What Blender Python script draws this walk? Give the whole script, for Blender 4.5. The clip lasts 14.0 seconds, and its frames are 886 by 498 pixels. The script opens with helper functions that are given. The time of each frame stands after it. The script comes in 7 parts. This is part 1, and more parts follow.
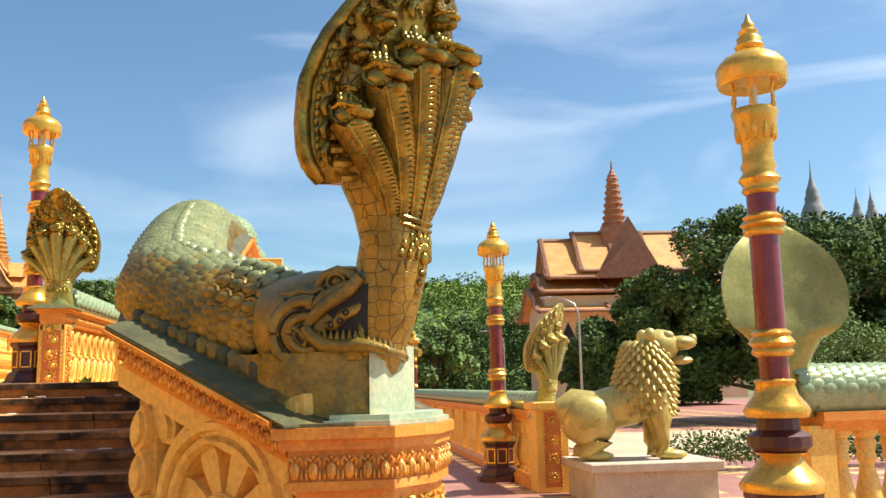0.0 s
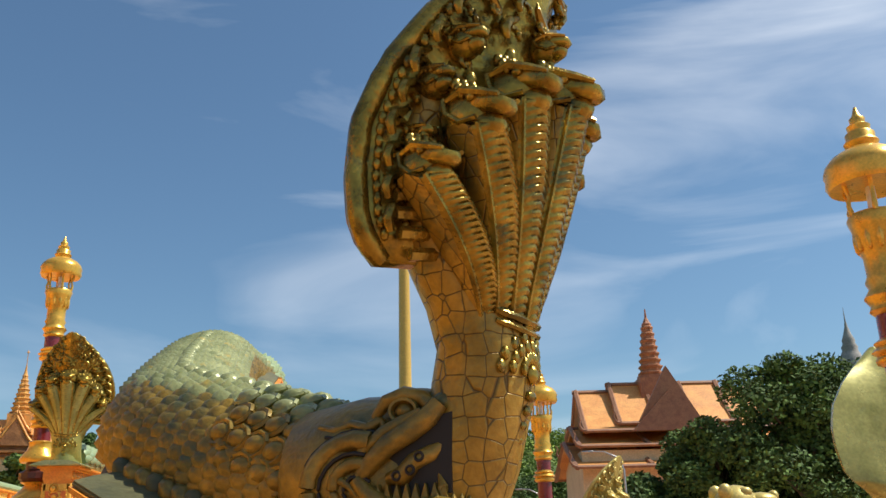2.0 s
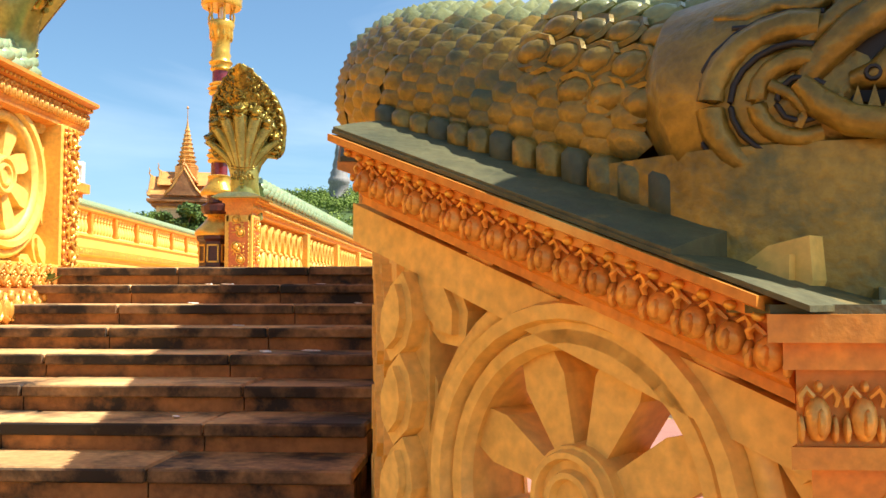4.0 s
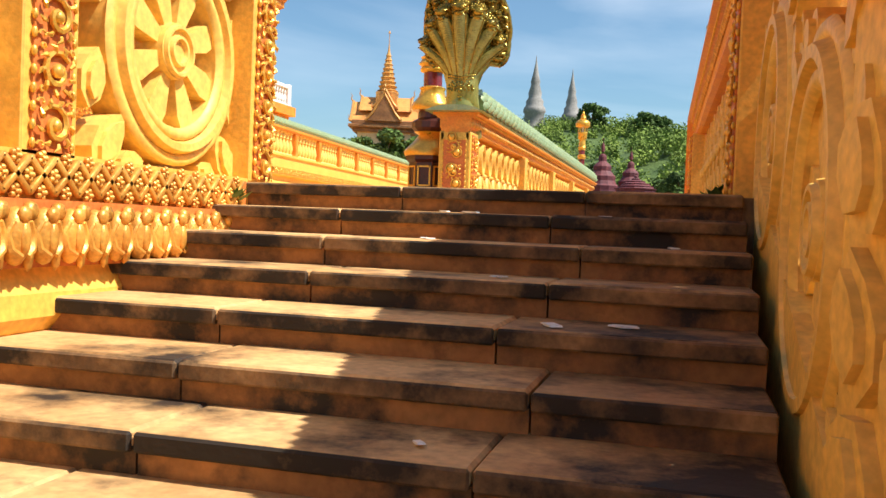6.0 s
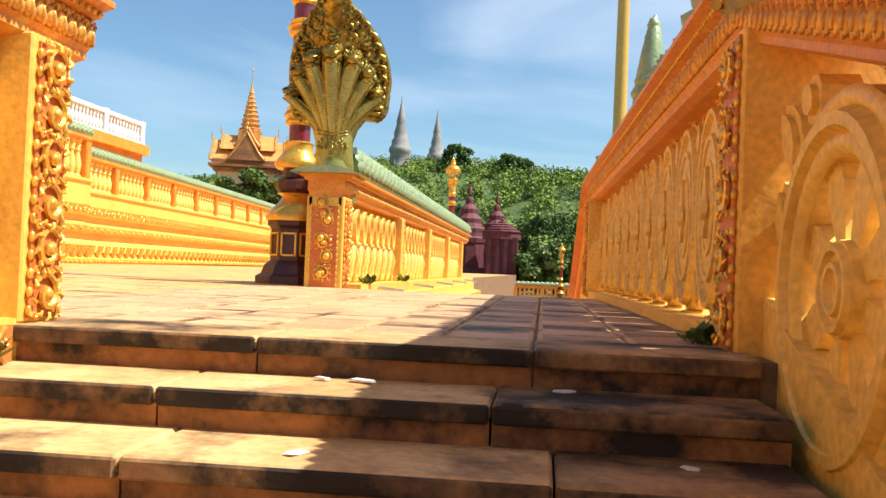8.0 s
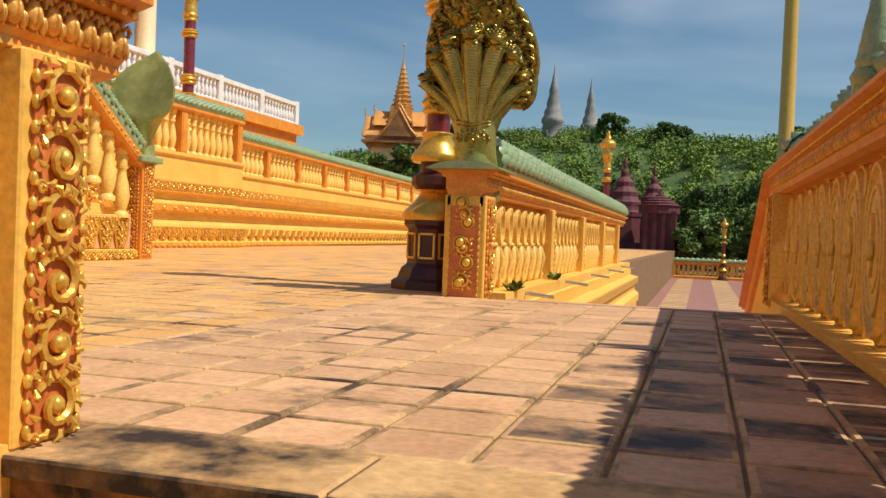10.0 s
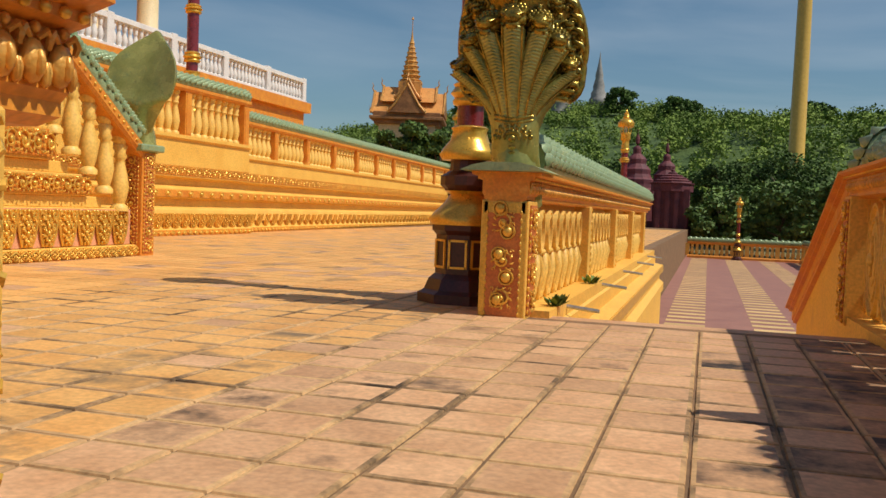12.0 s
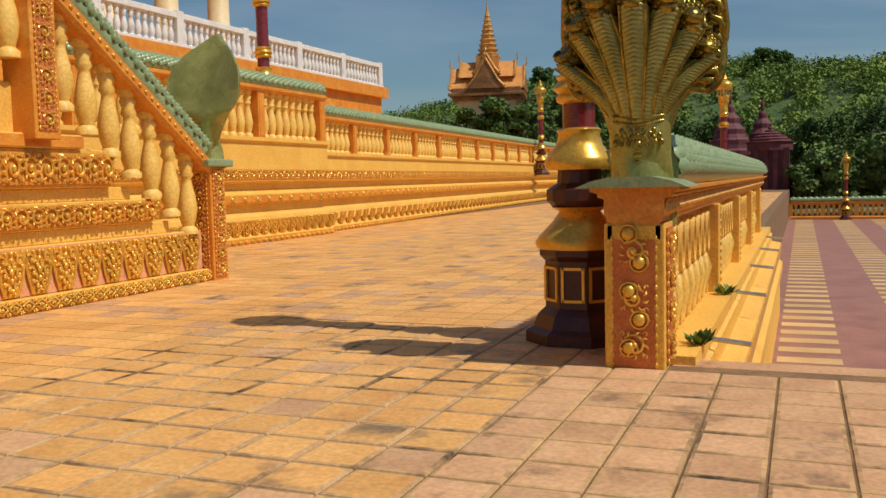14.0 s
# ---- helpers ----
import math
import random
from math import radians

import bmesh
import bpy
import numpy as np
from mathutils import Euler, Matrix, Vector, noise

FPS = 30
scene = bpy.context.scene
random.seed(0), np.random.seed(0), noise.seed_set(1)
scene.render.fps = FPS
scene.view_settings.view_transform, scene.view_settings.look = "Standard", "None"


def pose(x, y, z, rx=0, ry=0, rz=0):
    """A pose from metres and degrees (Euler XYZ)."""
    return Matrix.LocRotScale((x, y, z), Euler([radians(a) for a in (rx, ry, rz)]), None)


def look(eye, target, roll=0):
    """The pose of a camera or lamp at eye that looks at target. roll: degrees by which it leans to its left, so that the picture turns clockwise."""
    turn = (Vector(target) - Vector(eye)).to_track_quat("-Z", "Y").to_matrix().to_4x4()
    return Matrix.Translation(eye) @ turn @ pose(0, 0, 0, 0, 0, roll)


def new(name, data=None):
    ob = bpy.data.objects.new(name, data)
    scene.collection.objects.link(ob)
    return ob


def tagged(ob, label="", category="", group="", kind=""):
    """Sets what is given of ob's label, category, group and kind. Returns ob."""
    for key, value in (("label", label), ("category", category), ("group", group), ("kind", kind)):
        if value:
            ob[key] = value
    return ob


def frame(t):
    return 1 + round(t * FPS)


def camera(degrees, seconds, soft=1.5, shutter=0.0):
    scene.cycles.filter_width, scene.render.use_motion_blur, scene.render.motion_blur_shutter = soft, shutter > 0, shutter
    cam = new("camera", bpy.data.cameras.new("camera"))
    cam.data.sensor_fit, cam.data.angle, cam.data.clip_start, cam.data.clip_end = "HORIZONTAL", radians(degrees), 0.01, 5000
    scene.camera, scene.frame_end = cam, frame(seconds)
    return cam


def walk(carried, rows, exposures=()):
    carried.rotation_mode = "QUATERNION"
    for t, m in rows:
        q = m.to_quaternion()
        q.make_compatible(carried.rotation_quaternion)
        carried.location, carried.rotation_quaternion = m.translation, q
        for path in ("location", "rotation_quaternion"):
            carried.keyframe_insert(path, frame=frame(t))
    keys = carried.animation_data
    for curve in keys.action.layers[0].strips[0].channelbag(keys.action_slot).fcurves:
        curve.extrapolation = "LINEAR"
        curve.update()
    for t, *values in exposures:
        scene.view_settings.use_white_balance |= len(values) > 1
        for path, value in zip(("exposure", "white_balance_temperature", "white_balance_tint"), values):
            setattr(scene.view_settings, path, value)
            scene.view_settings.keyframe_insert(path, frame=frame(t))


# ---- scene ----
cam = camera(53.0, 14.0)
PATH = [
    (0, (0.052, 0.271, 1.514), (0.323, 2.229, 1.816), -1.2),
    (0.5, (-0.001, 0.823, 1.575), (0.268, 2.749, 2.045), -0.1),
    (1, (-0.147, 1.276, 1.616), (0.277, 3.121, 2.26), -2.6),
    (1.5, (-0.179, 1.425, 1.596), (0.11, 3.287, 2.266), -3.3),
    (2, (-0.056, 1.65, 1.588), (0.153, 3.534, 2.226), -1.5),
    (2.5, (-0.048, 1.77, 1.577), (0.191, 3.659, 2.189), -0.5),
    (3, (-0.234, 1.982, 1.468), (-0.015, 3.936, 1.834), 2.1),
    (3.5, (-0.474, 2.302, 1.409), (-0.266, 4.286, 1.545), 0.2),
    (4, (-0.659, 2.752, 1.362), (-0.761, 4.746, 1.474), 0.0),
    (4.2, (-0.703, 2.876, 1.368), (-0.855, 4.868, 1.454), 1.0),
    (6.3, (-1.725, 5.201, 1.395), (-2.257, 7.128, 1.324), 2.1),
    (6.5, (-1.81, 5.389, 1.388), (-2.278, 7.331, 1.284), 2.9),
    (7, (-1.963, 5.704, 1.613), (-2.153, 7.674, 1.327), 1.8),
    (7.5, (-2.009, 6.126, 1.797), (-2.364, 8.084, 1.598), 1.2),
    (8, (-2.079, 6.472, 1.905), (-2.304, 8.459, 1.95), 2.3),
    (8.5, (-2.195, 6.697, 2.024), (-2.494, 8.671, 2.147), -2.3),
    (9, (-2.201, 7.026, 2.14), (-2.619, 8.982, 2.191), 1.1),
    (9.2, (-2.18, 7.191, 2.167), (-2.676, 9.128, 2.179), 2.4),
    (11.3, (-2.658, 8.307, 2.574), (-3.247, 10.217, 2.51), 2.5),
    (11.5, (-2.737, 8.417, 2.606), (-3.312, 10.331, 2.526), 3.3),
    (12, (-2.876, 8.74, 2.641), (-3.444, 10.656, 2.549), 2.3),
    (12.5, (-3.115, 9.161, 2.811), (-3.724, 11.064, 2.725), -0.7),
    (13, (-3.217, 9.528, 2.971), (-4.015, 11.36, 2.872), -0.1),
    (13.5, (-3.393, 9.907, 3.022), (-4.121, 11.766, 2.901), 0.9),
    (14, (-3.55, 10.234, 3.102), (-4.299, 12.082, 2.948), -1.4),
]
walk(cam, [(t, look(eye, target, roll)) for t, eye, target, roll in PATH],
     exposures=[(0.0, 0.72), (1.0, 0.36), (1.5, 0.24), (2.5, 0.24), (3.0, 0.32), (3.5, 0.55), (4.0, 0.95), (4.2, 1.0), (6.3, 0.6), (6.8, 0.65), (7.5, 0.96), (8.0, 0.72), (8.5, 0.35), (9.0, 0.14), (11.3, -0.3), (14.0, -0.52)])


# ---------------------------------------------------------------- light
SUN_EL, SUN_AZ = 55.0, 94.0          # degrees; azimuth clockwise from +y
to_sun = Vector((math.sin(radians(SUN_AZ)) * math.cos(radians(SUN_EL)), math.cos(radians(SUN_AZ)) * math.cos(radians(SUN_EL)), math.sin(radians(SUN_EL))))
sun = new("sun", bpy.data.lights.new("sun", "SUN"))
sun.data.energy, sun.data.angle, sun.data.color = 5.0, radians(0.55), (1.0, 0.93, 0.82)
sun.matrix_world = look((0, 0, 60), Vector((0, 0, 60)) - to_sun)

world = bpy.data.worlds.new("sky_world")
scene.world = world
world.use_nodes = True
wn, wl = world.node_tree.nodes, world.node_tree.links
wn.clear()
w_out, w_bg, w_sky = wn.new("ShaderNodeOutputWorld"), wn.new("ShaderNodeBackground"), wn.new("ShaderNodeTexSky")
w_sky.sky_type, w_sky.sun_disc = "NISHITA", False
w_sky.sun_elevation, w_sky.sun_rotation = radians(SUN_EL), radians(SUN_AZ)
w_sky.air_density, w_sky.dust_density, w_sky.ozone_density = 1.0, 1.2, 1.5
w_tc, w_map = wn.new("ShaderNodeTexCoord"), wn.new("ShaderNodeMapping")
w_map.inputs["Scale"].default_value = (1.0, 2.2, 5.0)
w_map.inputs["Rotation"].default_value = (0.25, 0.1, 0.5)
w_map.inputs["Location"].default_value = (0.7, 0.3, 0.2)
w_n1, w_n2 = wn.new("ShaderNodeTexNoise"), wn.new("ShaderNodeTexNoise")
w_n1.inputs["Scale"].default_value, w_n1.inputs["Detail"].default_value, w_n1.inputs["Distortion"].default_value = 1.6, 7, 0.6
w_n2.inputs["Scale"].default_value, w_n2.inputs["Detail"].default_value = 0.9, 3
w_r1, w_r2 = wn.new("ShaderNodeMapRange"), wn.new("ShaderNodeMapRange")
w_r1.inputs["From Min"].default_value, w_r1.inputs["From Max"].default_value = 0.46, 1.0
w_r2.inputs["From Min"].default_value, w_r2.inputs["From Max"].default_value = 0.38, 0.68
w_mul, w_mix = wn.new("ShaderNodeMath"), wn.new("ShaderNodeMixRGB")
w_mul.operation = "MULTIPLY"
w_mix.inputs["Color2"].default_value = (11.0, 11.3, 11.7, 1)
wl.new(w_tc.outputs["Generated"], w_map.inputs["Vector"])
wl.new(w_map.outputs["Vector"], w_n1.inputs["Vector"])
wl.new(w_tc.outputs["Generated"], w_n2.inputs["Vector"])
wl.new(w_n1.outputs["Fac"], w_r1.inputs["Value"])
wl.new(w_n2.outputs["Fac"], w_r2.inputs["Value"])
wl.new(w_r1.outputs["Result"], w_mul.inputs[0])
wl.new(w_r2.outputs["Result"], w_mul.inputs[1])
wl.new(w_mul.outputs[0], w_mix.inputs["Fac"])
w_tint = wn.new("ShaderNodeMixRGB")
w_tint.blend_type = "MULTIPLY"
w_tint.inputs["Fac"].default_value, w_tint.inputs["Color2"].default_value = 1.0, (0.80, 1.0, 1.06, 1)
wl.new(w_sky.outputs["Color"], w_tint.inputs["Color1"])
wl.new(w_tint.outputs["Color"], w_mix.inputs["Color1"])
wl.new(w_mix.outputs["Color"], w_bg.inputs["Color"])
w_bg.inputs["Strength"].default_value = 0.094
wl.new(w_bg.outputs["Background"], w_out.inputs["Surface"])


# ---------------------------------------------------------------- materials
def material(name, c1, c2, rough=0.6, metal=0.0, scale=3.0, fine=40.0, bump=0.15, stain=None, stain_amount=0.0, per_object=0.0, island=0.0, dist=0.01, coat=0.0, cells=0.0):
    """Paint or stone: two tones on a broad noise, fine grain as bump, stains of their own shape, and a shade for each piece."""
    m = bpy.data.materials.new(name)
    m.use_nodes = True
    n, l = m.node_tree.nodes, m.node_tree.links
    b = n["Principled BSDF"]
    tc = n.new("ShaderNodeTexCoord")
    geo = n.new("ShaderNodeNewGeometry")
    broad, grain = n.new("ShaderNodeTexNoise"), n.new("ShaderNodeTexNoise")
    broad.inputs["Scale"].default_value, broad.inputs["Detail"].default_value, broad.inputs["Roughness"].default_value = scale, 6, 0.6
    grain.inputs["Scale"].default_value, grain.inputs["Detail"].default_value = fine, 4
    l.new(geo.outputs["Position"], broad.inputs["Vector"])
    l.new(geo.outputs["Position"], grain.inputs["Vector"])
    ramp = n.new("ShaderNodeValToRGB")
    ramp.color_ramp.elements[0].position, ramp.color_ramp.elements[1].position = 0.32, 0.68
    ramp.color_ramp.elements[0].color, ramp.color_ramp.elements[1].color = (*c1, 1), (*c2, 1)
    l.new(broad.outputs["Fac"], ramp.inputs["Fac"])
    last = ramp.outputs["Color"]
    g = n.new("ShaderNodeMapRange")
    g.inputs["From Min"].default_value, g.inputs["From Max"].default_value = 0.3, 0.7
    g.inputs["To Min"].default_value, g.inputs["To Max"].default_value = 0.82, 1.14
    l.new(grain.outputs["Fac"], g.inputs["Value"])
    mul = n.new("ShaderNodeMixRGB")
    mul.blend_type, mul.inputs["Fac"].default_value = "MULTIPLY", 1.0
    l.new(last, mul.inputs["Color1"])
    l.new(g.outputs["Result"], mul.inputs["Color2"])
    last = mul.outputs["Color"]
    for amount, node, out in ((per_object, "ShaderNodeObjectInfo", "Random"), (island, "ShaderNodeNewGeometry", "Random Per Island")):
        if amount:
            src = n.new(node)
            r = n.new("ShaderNodeMapRange")
            r.inputs["To Min"].default_value, r.inputs["To Max"].default_value = 1 - amount, 1 + amount
            l.new(src.outputs[out], r.inputs["Value"])
            mm = n.new("ShaderNodeMixRGB")
            mm.blend_type, mm.inputs["Fac"].default_value = "MULTIPLY", 1.0
            l.new(last, mm.inputs["Color1"])
            l.new(r.outputs["Result"], mm.inputs["Color2"])
            last = mm.outputs["Color"]
    if stain:
        sn = n.new("ShaderNodeTexNoise")
        sn.inputs["Scale"].default_value, sn.inputs["Detail"].default_value, sn.inputs["Roughness"].default_value = scale * 0.8, 8, 0.65
        sm = n.new("ShaderNodeMapping")
        sm.inputs["Location"].default_value = (7.3, 2.1, 4.4)
        l.new(geo.outputs["Position"], sm.inputs["Vector"])
        l.new(sm.outputs["Vector"], sn.inputs["Vector"])
        sr = n.new("ShaderNodeMapRange")
        sr.inputs["From Min"].default_value, sr.inputs["From Max"].default_value = 0.62 - stain_amount * 0.3, 0.74 - stain_amount * 0.2
        l.new(sn.outputs["Fac"], sr.inputs["Value"])
        sx = n.new("ShaderNodeMixRGB")
        sx.inputs["Color2"].default_value = (*stain, 1)
        l.new(sr.outputs["Result"], sx.inputs["Fac"])
        l.new(last, sx.inputs["Color1"])
        last = sx.outputs["Color"]
    if cells:
        vo = n.new("ShaderNodeTexVoronoi")
        vo.feature, vo.inputs["Scale"].default_value, vo.inputs["Randomness"].default_value = "DISTANCE_TO_EDGE", cells, 0.32
        l.new(geo.outputs["Position"], vo.inputs["Vector"])
        vr = n.new("ShaderNodeMapRange")
        vr.inputs["From Max"].default_value = 0.045
        l.new(vo.outputs["Distance"], vr.inputs["Value"])
        vx = n.new("ShaderNodeMixRGB")
        vx.inputs["Color1"].default_value = (c1[0] * 0.28, c1[1] * 0.28, c1[2] * 0.4, 1)
        l.new(vr.outputs["Result"], vx.inputs["Fac"])
        l.new(last, vx.inputs["Color2"])
        last = vx.outputs["Color"]
        vb = n.new("ShaderNodeBump")
        vb.inputs["Strength"].default_value, vb.inputs["Distance"].default_value = 0.4, 0.015
        l.new(vr.outputs["Result"], vb.inputs["Height"])
    l.new(last, b.inputs["Base Color"])
    rr = n.new("ShaderNodeMapRange")
    rr.inputs["To Min"].default_value, rr.inputs["To Max"].default_value = max(rough - 0.12, 0.05), min(rough + 0.12, 1)
    l.new(broad.outputs["Fac"], rr.inputs["Value"])
    l.new(rr.outputs["Result"], b.inputs["Roughness"])
    b.inputs["Metallic"].default_value = metal
    b.inputs["Coat Weight"].default_value = coat
    bp = n.new("ShaderNodeBump")
    bp.inputs["Strength"].default_value, bp.inputs["Distance"].default_value = bump, dist
    l.new(grain.outputs["Fac"], bp.inputs["Height"])
    if cells:
        l.new(vb.outputs["Normal"], bp.inputs["Normal"])
    l.new(bp.outputs["Normal"], b.inputs["Normal"])
    return m


YELLOW = material("yellow_paint", (0.79, 0.43, 0.07), (0.87, 0.52, 0.10), 0.55, scale=1.4, fine=30, bump=0.2, stain=(0.62, 0.32, 0.08), stain_amount=0.05)
CREAM = material("cream_paint", (0.80, 0.48, 0.095), (0.88, 0.58, 0.145), 0.5, scale=2.0, fine=26, bump=0.22, stain=(0.62, 0.34, 0.07), stain_amount=0.08)
ORANGE = material("orange_paint", (0.64, 0.205, 0.022), (0.78, 0.32, 0.036), 0.5, scale=3.0, fine=40, bump=0.2, stain=(0.8, 0.45, 0.1), stain_amount=0.1)
RED = material("red_ground_paint", (0.54, 0.14, 0.03), (0.66, 0.22, 0.05), 0.5, scale=5.0, fine=40, bump=0.2)
PINK = material("salmon_paint", (0.68, 0.30, 0.16), (0.78, 0.38, 0.2), 0.55, scale=4.0, fine=40, bump=0.2)
CARVED = material("orange_gold_carving", (0.64, 0.27, 0.045), (0.82, 0.45, 0.09), 0.36, metal=0.3, scale=12.0, fine=60, bump=0.3, per_object=0.14)
GOLD = material("gold_paint", (0.72, 0.38, 0.05), (0.88, 0.54, 0.1), 0.32, metal=0.45, scale=9.0, fine=60, bump=0.25, per_object=0.1)
BRIGHT_GOLD = material("bright_gold_leaf", (0.66, 0.36, 0.045), (0.82, 0.50, 0.085), 0.30, metal=0.55, scale=6.0, fine=50, bump=0.12, per_object=0.06)
MAROON = material("maroon_enamel", (0.15, 0.012, 0.016), (0.22, 0.022, 0.026), 0.28, scale=3, fine=40, bump=0.05, coat=0.3)
DARK_MAROON = material("dark_maroon_base", (0.05, 0.014, 0.012), (0.09, 0.022, 0.016), 0.4, scale=5, fine=40, bump=0.1)
BRONZE = material("bronze_gold_paint", (0.14, 0.095, 0.014), (0.50, 0.34, 0.055), 0.24, metal=0.72, scale=9.0, fine=45, bump=0.35, stain=(0.085, 0.10, 0.05), stain_amount=0.26)
OLD_GOLD = material("weathered_green_gold_paint", (0.17, 0.115, 0.02), (0.40, 0.25, 0.04), 0.36, metal=0.35, scale=5.0, fine=40, bump=0.45, stain=(0.075, 0.095, 0.045), stain_amount=0.34)
HEX_BRONZE = material("scaled_bronze_gold_paint", (0.27, 0.165, 0.02), (0.44, 0.27, 0.04), 0.34, metal=0.35, scale=7.0, fine=45, bump=0.3, stain=(0.13, 0.14, 0.06), stain_amount=0.2, cells=15.0)
PATINA = material("green_patina_paint", (0.17, 0.195, 0.075), (0.32, 0.34, 0.15), 0.36, metal=0.15, scale=6.0, fine=45, bump=0.4, stain=(0.36, 0.27, 0.06), stain_amount=0.2)
DARK_GREEN = material("dark_green_base", (0.05, 0.056, 0.022), (0.12, 0.11, 0.042), 0.6, scale=5.0, fine=30, bump=0.5, stain=(0.30, 0.19, 0.04), stain_amount=0.2)
PALE_GREEN = material("pale_green_paint", (0.36, 0.42, 0.28), (0.50, 0.54, 0.34), 0.32, scale=4.0, fine=35, bump=0.15, stain=(0.6, 0.5, 0.2), stain_amount=0.12)
GREEN_TILE = material("green_scale_rail", (0.23, 0.31, 0.16), (0.34, 0.42, 0.22), 0.34, metal=0.1, scale=5.0, fine=38, bump=0.4, stain=(0.5, 0.4, 0.12), stain_amount=0.1)
OLIVE = material("olive_gold_paint", (0.27, 0.26, 0.065), (0.43, 0.40, 0.12), 0.26, metal=0.35, scale=3.0, fine=30, bump=0.08, stain=(0.2, 0.23, 0.09), stain_amount=0.08)
LION_GOLD = material("lion_gold_paint", (0.44, 0.34, 0.08), (0.58, 0.46, 0.14), 0.38, metal=0.3, scale=4.0, fine=30, bump=0.2)
STEP = material("sandstone_step", (0.46, 0.245, 0.085), (0.74, 0.47, 0.21), 0.75, scale=2.0, fine=25, bump=0.35, stain=(0.028, 0.016, 0.009), stain_amount=0.42, per_object=0.14)
# stained risers, with the shade on their fronts put into a darker base colour
RISER = material("shaded_sandstone_riser", (0.26, 0.105, 0.028), (0.42, 0.18, 0.05), 0.7, scale=3.0, fine=25, bump=0.35, stain=(0.018, 0.010, 0.006), stain_amount=0.54, per_object=0.14)
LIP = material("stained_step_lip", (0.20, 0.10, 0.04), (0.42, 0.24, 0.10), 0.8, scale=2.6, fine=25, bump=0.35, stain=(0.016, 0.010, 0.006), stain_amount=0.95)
# landing out of view: colour set to dim and warm the light it bounces
LANDING = material("low_bounce_landing_stone", (0.30, 0.135, 0.04), (0.42, 0.20, 0.065), 0.8, scale=1.5, fine=25, bump=0.3, stain=(0.05, 0.032, 0.02), stain_amount=0.3)
# right-end treads: mould, and a darker base that paints in the rail's shade
STEP_MOULD_SHADE = material("mould_shade_step", (0.34, 0.18, 0.065), (0.60, 0.36, 0.15), 0.75, scale=2.2, fine=25, bump=0.35, stain=(0.02, 0.013, 0.008), stain_amount=0.72, per_object=0.14)
# tiles by the right rail: mould, plus the rail's shade put into the colour
TILE_MOULD_SHADE = material("mould_shade_tile", (0.40, 0.22, 0.11), (0.60, 0.34, 0.17), 0.65, scale=2.4, fine=30, bump=0.2, stain=(0.03, 0.02, 0.012), stain_amount=0.66, per_object=0.14)
GROUT = material("dark_tile_joint", (0.14, 0.08, 0.038), (0.30, 0.17, 0.08), 0.9, scale=4, fine=40, bump=0.2)
TILE_PINK = material("pink_terrace_tile", (0.58, 0.31, 0.15), (0.72, 0.42, 0.22), 0.6, scale=1.8, fine=30, bump=0.2, stain=(0.13, 0.08, 0.045), stain_amount=0.18, per_object=0.12, island=0.08)
TILE_YELLOW = material("yellow_terrace_tile", (0.72, 0.35, 0.10), (0.84, 0.46, 0.15), 0.6, scale=1.6, fine=30, bump=0.2, stain=(0.20, 0.14, 0.08), stain_amount=0.15, per_object=0.10, island=0.10)
TILE_EDGE = material("grimy_tile_edge", (0.50, 0.29, 0.13), (0.68, 0.42, 0.19), 0.7, scale=2.0, fine=30, bump=0.3, stain=(0.07, 0.042, 0.02), stain_amount=0.36)
PAVE_RED = material("maroon_paving_tile", (0.30, 0.13, 0.10), (0.40, 0.19, 0.14), 0.65, scale=1.2, fine=30, bump=0.15, island=0.1)
PAVE_YELLOW = material("yellow_paving_tile", (0.58, 0.37, 0.15), (0.70, 0.47, 0.2), 0.65, scale=1.5, fine=30, bump=0.15, island=0.12)
CONCRETE = material("pale_concrete", (0.46, 0.38, 0.27), (0.60, 0.51, 0.38), 0.8, scale=2.5, fine=30, bump=0.3, stain=(0.26, 0.2, 0.13), stain_amount=0.1)
WHITE = material("white_painted_concrete", (0.70, 0.66, 0.62), (0.80, 0.77, 0.73), 0.6, scale=2.0, fine=30, bump=0.15, stain=(0.45, 0.42, 0.4), stain_amount=0.08)
ROOF = material("orange_roof_tile", (0.60, 0.24, 0.055), (0.74, 0.35, 0.09), 0.6, scale=1.0, fine=9, bump=0.4, dist=0.05)
ROOF_TRIM = material("brown_roof_trim", (0.24, 0.11, 0.06), (0.36, 0.18, 0.09), 0.6, scale=2.0, fine=12, bump=0.3)
SPIRE = material("red_brown_spire", (0.30, 0.11, 0.05), (0.46, 0.2, 0.08), 0.5, scale=2.0, fine=10, bump=0.4, dist=0.04)
TEMPLE_WALL = material("cream_temple_wall", (0.66, 0.50, 0.27), (0.78, 0.62, 0.37), 0.7, scale=0.6, fine=10, bump=0.15)
COLUMN = material("cream_column_paint", (0.78, 0.60, 0.32), (0.86, 0.70, 0.42), 0.5, scale=0.8, fine=20, bump=0.05)
PEDIMENT = material("dark_carved_gable", (0.20, 0.085, 0.03), (0.36, 0.17, 0.06), 0.6, scale=1.5, fine=7, bump=0.6, dist=0.06)
GILT_SPIRE = material("gilt_orange_spire", (0.50, 0.22, 0.06), (0.70, 0.38, 0.10), 0.42, metal=0.2, scale=2.0, fine=10, bump=0.4, dist=0.04)
STUPA = material("grey_stupa_stone", (0.22, 0.21, 0.20), (0.36, 0.34, 0.32), 0.85, scale=0.3, fine=2, bump=0.4, dist=0.1)
PURPLE = material("purple_red_stone", (0.085, 0.018, 0.028), (0.17, 0.04, 0.045), 0.7, scale=1.5, fine=10, bump=0.4, dist=0.03)
